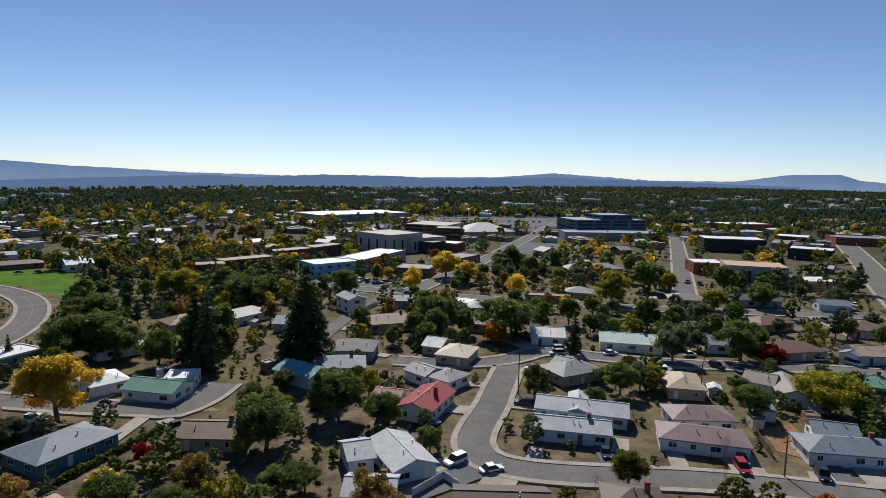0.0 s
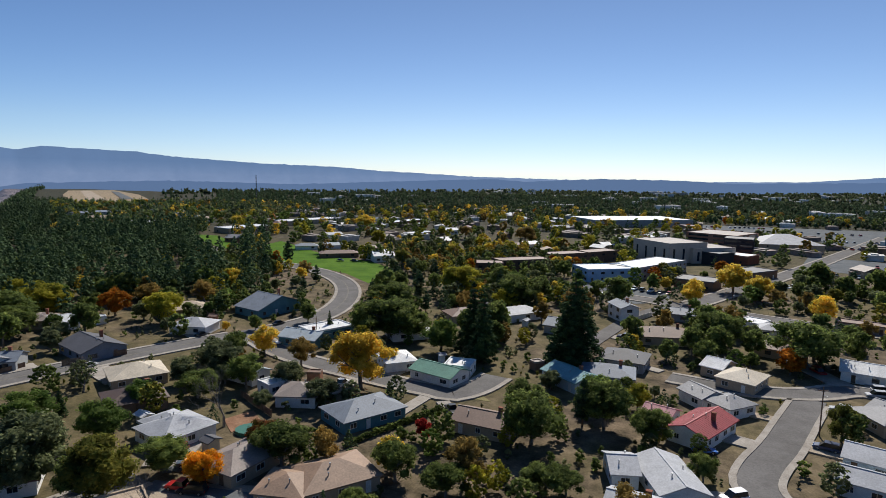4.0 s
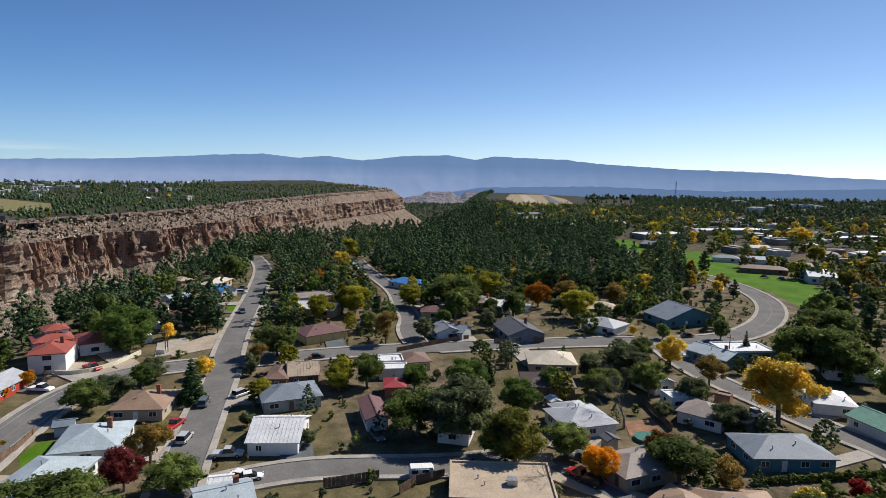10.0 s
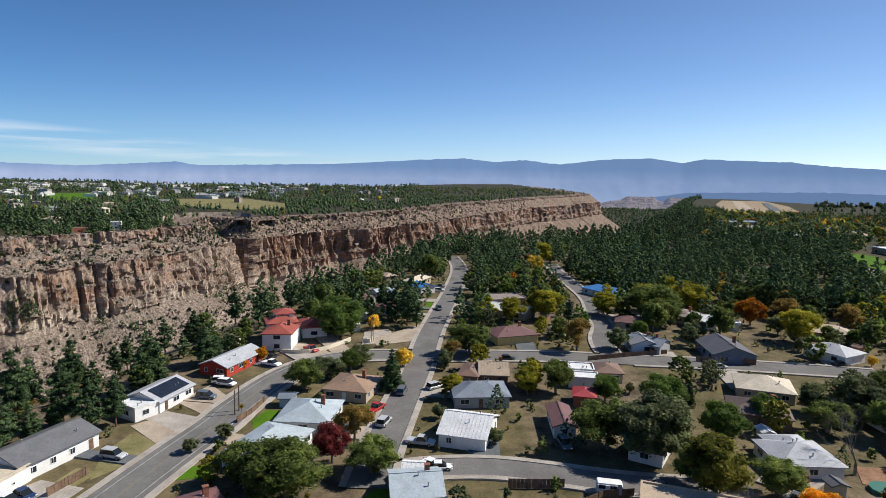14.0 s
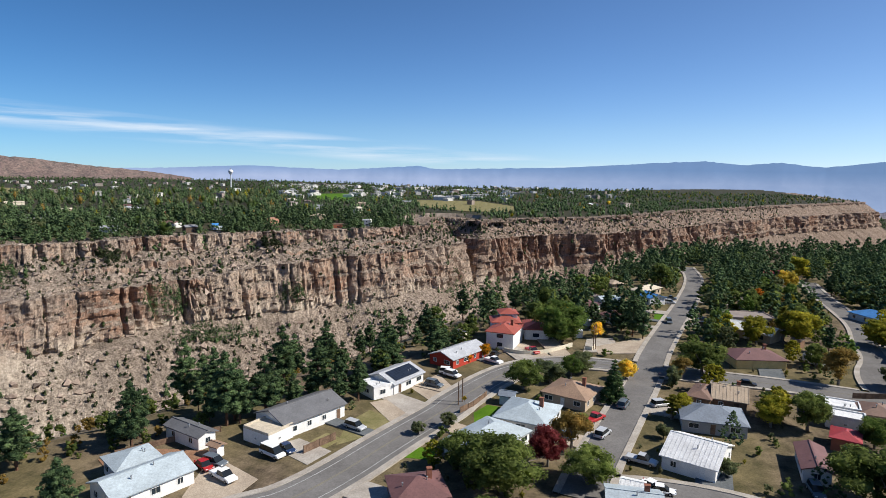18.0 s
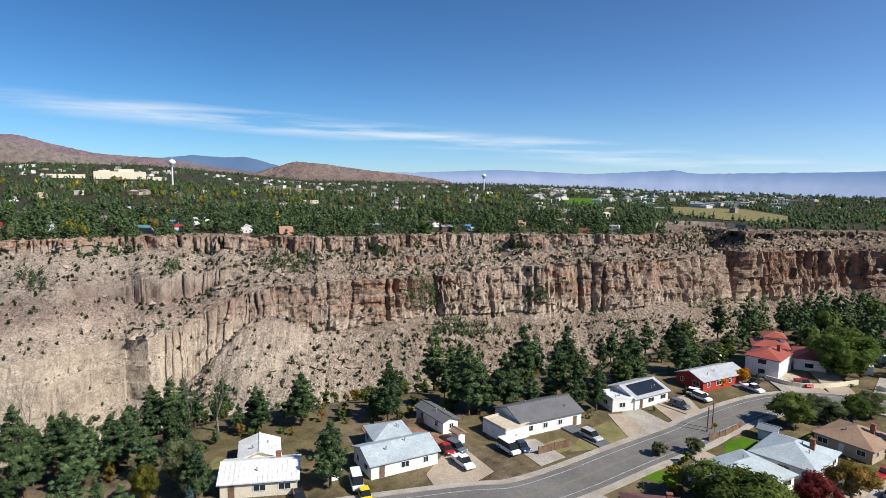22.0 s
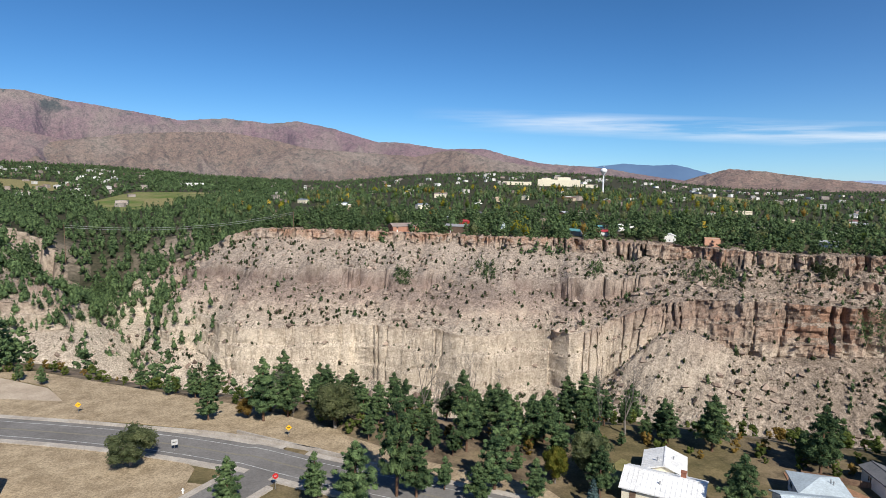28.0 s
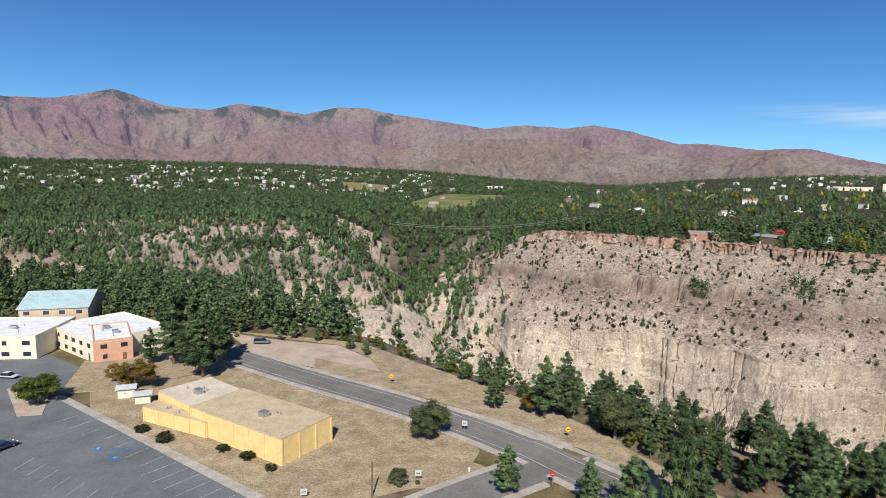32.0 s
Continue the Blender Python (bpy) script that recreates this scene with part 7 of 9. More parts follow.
tree("pine", 125, -161, 15.8, 0.0); tree("pine", 118, -162, 17.6, 0.0); tree("pine", 184, -205, 18.0, 0.0); tree("pine", 203, -212, 16.4, 0.0)
tree("pine", 169, -209, 13.6, 0.0); tree("pine", 144, -195, 14.7, 0.0); tree("pine", 129, -190, 14.2, 0.0); tree("pine", 115, -185, 13.7, 0.0)
tree("pine", 108, -187, 11.8, 0.0); tree("pine", 221, -219, 17.1, 0.0); tree("pine", 244, -227, 17.8, 0.0)

# ---- woods, scrub and stones: what nobody could count ----
RNG = np.random.default_rng(5)


def polar(az0, az1, r0, r1, n):
    a = np.radians(RNG.uniform(az0, az1, n))
    r = np.sqrt(RNG.uniform(r0 * r0, r1 * r1, n))
    return -r * np.sin(a), r * np.cos(a)


def clear_of(px, py, gap=2.0, front=0.0):
    """Spots that lie off the streets, the houses and the paved ground."""
    ok = np.ones(len(px), bool)
    for _, w, _, line in ROAD_LINES:
        for q in line[::2]:
            ok &= np.hypot(px - q[0], py - q[1]) > w / 2 + max(gap + 1.5, front)
    for x, y, rot, w, d in HOUSE_SPOTS:
        c, s = math.cos(radians(rot)), math.sin(radians(rot))
        u, v = (px - x) * c + (py - y) * s, -(px - x) * s + (py - y) * c
        ok &= (np.abs(u) > w / 2 + gap) | (np.abs(v) > d / 2 + gap)
        rh = math.hypot(x, y)
        if 380 < rh < 1400:
            ahead, side = rh - (px * x + py * y) / rh, (px * y - py * x) / rh
            ok &= ~((ahead > 0) & (ahead < (48 if y < 0 and rh < 640 else 20)) & (np.abs(side) < w * 0.32))
    for poly in OPEN_GROUND:
        inside = np.zeros(len(px), bool)
        for (ax, ay), (bx, by) in zip(poly, poly[1:] + poly[:1]):
            cross = ((ay > py) != (by > py)) & (px < (bx - ax) * (py - ay) / (by - ay + 1e-9) + ax)
            inside ^= cross
        ok &= ~inside
    return ok


def woods(name, label, kind, px, py, hmin, hmax, quads, z=None, size=1.0):
    """A whole wood as one mesh: each tree a trunk-less cone or dome of leaf sprays."""
    n = len(px)
    if n == 0:
        return
    z = land(px, py) if z is None else z
    h = RNG.uniform(hmin, hmax, n)
    conifer = kind in CONIFER
    w = h * (RNG.uniform(0.52, 0.78, n) if conifer else RNG.uniform(0.7, 0.95, n))
    near = quads >= 60
    k = max(8, quads // 5) if near else quads
    per = max(1, int(quads * 0.75) // k) if near else 1
    quads = k * per
    u = RNG.random((n, k))
    a = RNG.uniform(0, 2 * np.pi, (n, k))
    if conifer:
        zz = 0.10 + 0.88 * u ** 1.1
        rr = (1 - u ** 1.6) * (0.6 + np.minimum(1, u * 3.5) * 0.5) * np.sqrt(RNG.uniform(0.25, 1, (n, k))) * (0.8 + 0.35 * RNG.random((n, 1)))
    else:
        v = 2 * u - 1
        zz = 0.50 + 0.40 * v
        rr = np.sqrt(1 - v * v) * np.sqrt(RNG.uniform(0.15, 0.72, (n, k)))
    def full(m):
        return np.repeat(m, per, 1)
    T = np.stack([px[:, None] + rr * np.cos(a) * w[:, None] / 2, py[:, None] + rr * np.sin(a) * w[:, None] / 2, z[:, None] + zz * h[:, None]], -1)
    radius = w[:, None] * (0.72 if conifer else 0.84) / math.sqrt(k) * (1 - (0.45 * u if conifer else 0.0)) * RNG.uniform(0.8, 1.2, (n, k))
    s = np.repeat(h, quads)[:, None] * (0.108 if conifer else 0.135) * size * RNG.uniform(0.6, 1.35, (n * quads, 1)) * math.sqrt(24 / quads)
    if near:
        # each clump wears its sprays like a shell
        D = RNG.normal(size=(n, quads, 3)) + np.array([0, 0, 0.3])
        D /= np.linalg.norm(D, axis=2)[:, :, None]
        C = (np.repeat(T, per, 1) + D * np.repeat(radius, per, 1)[:, :, None] * np.array([1, 1, 0.75])).reshape(-1, 3)
        N = D.reshape(-1, 3) + RNG.normal(size=(n * quads, 3)) * 0.4 + np.array([0, 0, 0.1])
    else:
        C = T.reshape(-1, 3)
        N = np.stack([np.cos(a) * 0.8, np.sin(a) * 0.8, zz * 0.9], -1).reshape(-1, 3) + RNG.normal(size=(n * quads, 3)) * 0.34
    A = np.cross(N, RNG.normal(size=(n * quads, 3)))
    A /= np.linalg.norm(A, axis=1)[:, None]
    B = np.cross(N, A)
    B /= np.linalg.norm(B, axis=1)[:, None]
    thin = 0.45 if conifer else 0.65
    V = np.stack([C - A * s, C - B * s * thin, C + A * s, C + B * s * thin], 1).reshape(-1, 3)
    # closed hearts: an eight-sided lump in each clump, or one spindle in a small far tree
    eight = np.array([(1, 0, 0), (0, 1, 0), (-1, 0, 0), (0, -1, 0), (0, 0, 1), (0, 0, -1)], float)
    tri = np.array([(0, 1, 4), (1, 2, 4), (2, 3, 4), (3, 0, 4), (1, 0, 5), (2, 1, 5), (3, 2, 5), (0, 3, 5)])
    if near:
        O = (T[:, :, None] + eight * radius[:, :, None, None] * np.array([0.95, 0.95, 0.72]) * RNG.uniform(0.8, 1.1, (n, k, 6, 1))).reshape(-1, 3)
    else:
        reach = np.array([0.32, 0.32, 0.44]) if conifer else np.array([0.34, 0.34, 0.38])
        mid = np.stack([px, py, z + h * (0.34 if conifer else 0.48)], -1)
        O = eight * reach * np.stack([w, w, h], -1)[:, None]
        if conifer:
            O[:, 5, 2] *= 0.5
        O = (mid[:, None] + O).reshape(-1, 3)
    q, t = n * quads, len(O) // 6 * 8
    faces = (np.arange(len(O) // 6)[:, None, None] * 6 + tri[None] + len(V)).reshape(-1)
    V = np.concatenate([V, O])
    me = bpy.data.meshes.new(name)
    me.vertices.add(len(V))
    me.vertices.foreach_set("co", V.astype(np.float32).ravel())
    me.loops.add(4 * q + 3 * t)
    me.loops.foreach_set("vertex_index", np.concatenate([np.arange(4 * q), faces]).astype(np.int32))
    me.polygons.add(q + t)
    me.polygons.foreach_set("loop_start", np.concatenate([np.arange(0, 4 * q, 4), 4 * q + np.arange(0, 3 * t, 3)]).astype(np.int32))
    me.polygons.foreach_set("loop_total", np.concatenate([np.full(q, 4), np.full(t, 3)]).astype(np.int32))
    me.update(calc_edges=True)
    me.materials.append(leafy("leaves " + kind, *LEAF[kind]))
    tagged(new(name, me), label, "woods", kind="stuff")


OPEN_GROUND = []


def patch(name, label, mat, pts, z=0.02, category="ground"):
    OPEN_GROUND.append(pts)
    bm = bmesh.new()
    if max(math.hypot(*p) for p in pts) > 900:
        # wide fields follow the lie of the land
        bm.faces.new([bm.verts.new((p[0], p[1], 0)) for p in pts])
        bmesh.ops.triangulate(bm, faces=bm.faces)
        for _ in range(4):
            bmesh.ops.subdivide_edges(bm, edges=bm.edges, cuts=1, use_grid_fill=True)
        for v in bm.verts:
            v.co.z = gz(v.co.x, v.co.y) + 0.6 + z
    else:
        slab(bm, [(p[0], p[1], gz(*p) + z) for p in pts], 0.3 + max(0, z))
    bmesh.ops.recalc_face_normals(bm, faces=bm.faces)
    tagged(part(name, bm, mat), label, category, kind="structure")


GOLF = surface("golf turf and dry rough", (0.085, 0.135, 0.03), (0.25, 0.215, 0.11), 0.012, 0.95, 0, 0.3, 0.3)
LAWN = surface("mown lawn", (0.058, 0.135, 0.008), (0.105, 0.205, 0.016), 0.08, 0.9, 0, 3.0, 0.3)
DRY_LAWN = surface("dry lawn", (0.16, 0.15, 0.06), (0.28, 0.24, 0.12), 0.2, 0.95, 0, 3.0, 0.3)
GRAVEL = surface("pale gravel", (0.36, 0.29, 0.22), (0.48, 0.40, 0.31), 0.2, 0.95, 0, 4.0, 0.3)
PALE_GRASS = surface("pale dry grass", (0.28, 0.215, 0.14), (0.44, 0.35, 0.235), 0.25, 0.95, 0, 3.0, 0.45, 0.5, 0.08)
LOT = surface("parking asphalt", (0.115, 0.125, 0.13), (0.165, 0.175, 0.18), 0.1, 0.9, 0, 2.5, 0.2)
RED_SOIL = surface("red bare soil", (0.24, 0.13, 0.08), (0.34, 0.20, 0.125), 0.3, 0.95, 0, 3.0, 0.3)
patch("lawn", "mown green park lawn", LAWN, [(-295.2, 319.0), (-303.8, 354.6), (-232.0, 311.3), (-192.1, 300.8), (-168.1, 286.1), (-147.1, 248.7), (-154.1, 240.5), (-179.0, 258.2), (-201.4, 266.4), (-226.4, 265.3)], 0.020)
patch("lawn", "mown green park lawn", LAWN, [(-391.3, 353.3), (-370.5, 356.3), (-297.8, 313.4), (-286.0, 290.8), (-343.2, 318.7)], 0.024)
patch("lawn", "small green back lawn", LAWN, [(-127.0, -21.2), (-132.6, -19.0), (-131.9, -15.6), (-125.4, -15.5), (-119.4, -19.6)], 0.027)
patch("lawn", "green lawn beside a house", LAWN, [(-102.7, -29.9), (-107.1, -29.7), (-108.3, -25.2), (-103.1, -24.5)], 0.030)
patch("lawn", "green lawn under trees", LAWN, [(-92.8, 1.1), (-95.6, 3.0), (-96.2, 6.8), (-92.3, 5.6)], 0.034)
patch("lawn", "strip of green front lawn", LAWN, [(-245.9, 29.7), (-247.6, 38.2), (-231.6, 34.7), (-229.1, 27.0)], 0.038)
patch("lawn", "dry front lawn", DRY_LAWN, [(-114.6, -45.8), (-122.6, -43.7), (-119.2, -36.7), (-109.1, -39.9), (-104.3, -44.0)], 0.041)
patch("lawn", "dry front lawn", DRY_LAWN, [(-104.4, -49.5), (-109.1, -47.9), (-107.2, -43.8), (-101.5, -45.7)], 0.044)
patch("lawn", "dry yard beside a cream house", DRY_LAWN, [(-57.5, -91.5), (-62.2, -94.4), (-63.6, -91.1), (-56.2, -84.7), (-52.9, -84.6)], 0.048)
patch("lawn", "dry front lawn", DRY_LAWN, [(-75.8, 131.1), (-67.0, 125.5), (-47.8, 126.8), (-54.4, 132.4), (-60.7, 129.8)], 0.052)
patch("parking_lot", "grey asphalt parking lot with painted stalls", LOT, [(174.6, -120.5), (146.9, -144.2), (122.4, -133.4), (110.7, -114.5), (82.3, -102.2), (46.6, -83.8), (41.0, -69.5), (93.1, -58.1)], 0.055)
patch("yard", "pale gravel turnout beside the main road", GRAVEL, [(102.9, -173.3), (82.7, -169.6), (64.0, -168.6), (51.1, -158.6), (43.5, -147.0), (47.8, -141.5), (62.2, -147.2), (83.9, -154.2)], 0.058)
patch("parking_lot", "asphalt parking lot of the shops", LOT, [(-68.4, 296.6), (-23.2, 288.9), (-24.0, 268.7), (-35.1, 257.2), (-60.5, 267.6)], 0.062)
patch("parking_lot", "asphalt parking lot of the apartments", LOT, [(-91.9, 282.8), (-61.4, 292.5), (-59.5, 276.0), (-78.5, 264.4)], 0.066)
patch("parking_lot", "large parking lot of the stores", LOT, [(-36.1, 740.9), (152.2, 772.6), (140.5, 650.4), (89.8, 558.3), (53.7, 623.5), (-30.0, 618.0)], 0.069)
patch("parking_lot", "parking lot of the civic building", LOT, [(46.5, 483.7), (110.3, 467.0), (90.8, 399.0), (36.0, 411.2)], 0.072)
patch("yard", "grey gravel drive beside a cream house", GRAVEL, [(-90.7, -63.1), (-93.5, -61.6), (-88.6, -51.5), (-78.3, -52.6), (-78.1, -56.9), (-80.3, -60.2)], 0.076)
patch("driveway", "concrete driveway", CONCRETE, [(-100.4, -55.6), (-105.2, -52.0), (-101.6, -43.8), (-95.5, -45.8)], 0.080)
patch("driveway", "concrete driveway", CONCRETE, [(-130.2, -43.7), (-134.2, -40.6), (-129.6, -32.1), (-121.4, -34.3)], 0.083)
patch("yard", "tan gravel front garden", GRAVEL, [(-139.1, -39.5), (-150.3, -34.6), (-141.2, -28.7), (-131.9, -32.7)], 0.087)
patch("yard", "tan gravel front garden", GRAVEL, [(-126.7, -45.2), (-129.5, -42.1), (-122.2, -34.8), (-117.5, -37.4)], 0.090)
patch("driveway", "concrete driveway", CONCRETE, [(34.7, 117.1), (37.7, 116.7), (36.1, 111.2), (32.6, 111.0)], 0.093)
patch("driveway", "concrete driveway", CONCRETE, [(53.6, 105.6), (56.4, 106.1), (54.0, 98.7), (50.8, 98.6)], 0.097)
patch("driveway", "concrete driveway", CONCRETE, [(66.2, 104.6), (72.7, 103.4), (71.7, 96.1), (63.4, 97.2)], 0.101)
patch("driveway", "concrete driveway", CONCRETE, [(17.0, 112.7), (19.9, 112.4), (18.7, 106.3), (15.7, 106.8)], 0.104)
patch("yard", "red bare soil back yard", RED_SOIL, [(67.2, 123.1), (75.2, 125.8), (73.8, 115.3), (68.3, 109.8), (65.0, 112.5)], 0.108)
patch("yard", "red bare soil back yard", RED_SOIL, [(-93.8, 90.7), (-91.8, 97.3), (-85.5, 93.2), (-87.7, 86.6)], 0.111)
patch("pool_cover", "green cover over a small round pool", surface("green vinyl", (0.02, 0.13, 0.09), (0.03, 0.17, 0.12), 0.5, 0.5), [(-85.0 + 2.6 * math.cos(k * 0.524), 88.6 + 2.6 * math.sin(k * 0.524)) for k in range(12)], 0.7, "pool cover")
patch("yard", "red soil slope behind the houses", RED_SOIL, [(-87.7, -82.6), (-93.8, -76.5), (-96.1, -65.9), (-93.5, -62.8), (-88.2, -68.0), (-83.1, -75.6)], 0.115)
patch("field", "bare tan mesa top round the runway", PALE_GRASS, [(-1123.0, 712.6), (-1311.3, 845.1), (-1278.2, 928.7), (-1050.9, 815.2), (-875.3, 698.7), (-803.9, 594.8), (-867.7, 554.9)], 0.40)
patch("runway", "pale runway on the distant mesa tip", GRAVEL, [(-1282.7, 852.2), (-1272.2, 867.8), (-905.6, 643.6), (-920.0, 622.9)], 0.80)
patch("apron", "grey apron beside the runway", LOT, [(-1200.4, 865.7), (-1184.7, 870.3), (-897.7, 686.3), (-891.1, 661.8)], 1.1)
patch("field", "pale dry field on the far mesa", DRY_LAWN, [(-1143.7, -315.4), (-1176.1, -195.1), (-1010.8, -109.6), (-849.4, -91.4), (-840.2, -161.3), (-927.3, -247.6)], 0.125)
patch("field", "green playing field on the far mesa", LAWN, [(-1323.6, -617.1), (-1421.6, -545.3), (-1041.3, -408.1), (-1051.7, -478.9)], 0.129)
patch("field", "pale dry field on the far mesa", DRY_LAWN, [(-1145.7, -1461.2), (-1201.0, -1297.9), (-947.9, -1043.3), (-887.2, -1131.5)], 0.132)
patch("verge", "pale dry grass lot round the yellow hall", PALE_GRASS, [(97.7, -122.1), (84.0, -145.3), (50.7, -133.4), (28.7, -122.8), (17.8, -116.4), (13.3, -108.4), (14.4, -101.4), (21.7, -93.3), (35.3, -82.8), (47.4, -84.3), (64.8, -93.8), (88.3, -106.6)], 0.136)
patch("verge", "pale dry grass beside the road and rim", PALE_GRASS, [(20.4, -129.7), (7.2, -127.8), (-4.0, -122.2), (-12.0, -111.8), (-26.5, -99.0), (-22.0, -106.9), (-4.2, -126.9), (21.2, -135.0)], 0.139)
patch("verge", "pale bare earth between the road and the rim", PALE_GRASS, [(66.2, -155.5), (43.9, -147.9), (21.5, -137.3), (7.2, -127.8), (-16.1, -110.3), (-30.5, -98.5), (-43.4, -88.4), (-45.3, -82.0), (-35.4, -83.6), (-25.4, -94.8), (-11.5, -106.7), (5.8, -121.8), (20.4, -129.7), (61.8, -144.5)], 0.142)
patch("pavement", "pale concrete path along the parking lot", CONCRETE, [(111.7, -113.9), (110.4, -115.3), (70.1, -96.6), (44.8, -84.9), (46.5, -83.5), (70.6, -94.8)], 0.146)
patch("yard", "gravel planting bed in the parking lot", GRAVEL, [(125.8, -115.4), (126.9, -120.7), (120.6, -123.9), (115.2, -117.1), (105.7, -104.6), (110.0, -102.7)], 0.149)
patch("verge", "pale bare earth along the canyon rim", PALE_GRASS, [(105.2, -175.6), (81.3, -174.6), (58.3, -172.6), (41.0, -160.6), (26.3, -150.3), (10.8, -139.9), (-2.4, -129.1), (-13.2, -118.5), (-12.2, -107.0), (-0.2, -115.8), (15.7, -126.5), (29.8, -133.1), (39.8, -139.3), (51.4, -159.6), (64.2, -169.2)], 0.153)
patch("verge", "pale dry grass round the yellow hall", PALE_GRASS, [(90.8, -100.6), (114.0, -127.5), (95.0, -133.0), (60.0, -128.0), (10.5, -102.2), (17.5, -93.5), (39.7, -90.5)], 0.012)
patch("verge", "pale dry grass behind the yellow hall", PALE_GRASS, [(112.0, -115.7), (124.5, -137.8), (117.8, -151.5), (84.5, -146.1), (97.6, -122.9)], 0.157)
patch("field", "green golf course on the north plateau", GOLF, [(331.8, -1312.7), (301.3, -1585.4), (130.2, -1581.8), (103.2, -1333.4), (190.8, -1184.1), (248.7, -1089.8)], 0.740)
patch("field", "pale dry field on the north plateau", DRY_LAWN, [(738.1, -1953.1), (546.2, -1900.5), (455.5, -1532.2), (580.1, -1577.4)], 0.744)
patch("field", "pale dry field on the north plateau", DRY_LAWN, [(240.6, -1334.6), (195.7, -1373.4), (157.0, -1182.2), (199.8, -1109.5)], 1.047)
patch("driveway", "concrete drive of the villa", CONCRETE, [(-197.2, 3.4), (-200.2, 11.9), (-184.8, 12.7), (-181.3, 2.2)], 0.170)
patch("yard", "dry open yard at the street corner", GRAVEL, [(-188.6, 5.9), (-205.4, 22.9), (-185.9, 22.1), (-180.9, 6.5)], 0.174)
patch("driveway", "concrete pavement beside the drive", CONCRETE, [(-118.1, 7.1), (-125.0, 10.2), (-123.4, 11.2), (-115.3, 8.1)], 0.177)


def drives():
    """A drive from each house near the streets to the kerb."""
    rnd = random.Random(8)
    made = 0
    for x, y, rot, w, d in HOUSE_SPOTS:
        if w < 8 or math.hypot(x, y) > 300 or y < -60:
            continue
        gap, q = min(((float(np.min(np.hypot(l[:, 0] - x, l[:, 1] - y))) - rw / 2, l[int(np.argmin(np.hypot(l[:, 0] - x, l[:, 1] - y)))]) for _, rw, _, l in ROAD_LINES), key=lambda v: v[0])
        if not 6 < gap < 30:
            continue
        a = Vector((x, y))
        way = (Vector((float(q[0]), float(q[1]))) - a).normalized()
        side = Vector((-way.y, way.x))
        o = rnd.choice((-1, 1)) * rnd.uniform(0.2, 0.35) * w
        p, e, hw = a + side * o + way * 2.0, a + side * o + way * (gap - 0.3), rnd.choice((1.6, 2.4, 3.0))
        pts = [p + side * hw, p - side * hw, e - side * hw, e + side * hw]
        patch("driveway", rnd.choice(("pale concrete driveway from the street", "worn concrete driveway beside a house")), rnd.choice((CONCRETE, CONCRETE, GRAVEL, LOT)), [(v.x, v.y) for v in pts], 0.272 + 0.006 * (made % 6))
        made += 1
        if rnd.random() < 0.5:
            q = p.lerp(e, rnd.uniform(0.55, 0.75))
            car(rnd.choice(("car", "suv", "pickup")), rnd.choice(("white", "silver", "black", "slatecar", "redcar", "navy")), q.x, q.y, math.degrees(math.atan2(way.y, way.x)))


drives()


def sheds():
    """Small storage sheds in the back yards."""
    rnd = random.Random(31)
    made = 0
    for x, y, rot, w, d in list(HOUSE_SPOTS):
        if w < 8 or math.hypot(x, y) > 290 or made >= 34 or rnd.random() < 0.4:
            continue
        a = radians(rot + rnd.choice((90, 0, 180)))
        k = max(w, d) / 2 + rnd.uniform(5, 9)
        px, py = x + k * math.cos(a), y + k * math.sin(a)
        if not clear_of(np.array([px]), np.array([py]), 3.0)[0] or gz(px, py) < -0.5:
            continue
        roof, wall = rnd.choice((("grey", "tan"), ("whiteroof", "white"), ("brown", "rust"), ("slate", "paleblue"), ("taupe", "brown"), ("darkgrey", "cream")))
        house("small %s storage shed in a back yard" % wall, [(px, py, rot + rnd.choice((0, 90)), rnd.uniform(2.4, 4.0), rnd.uniform(2.2, 3.2), rnd.choice("ggxf"), rnd.uniform(1.9, 2.3), roof, wall)])
        made += 1


sheds()


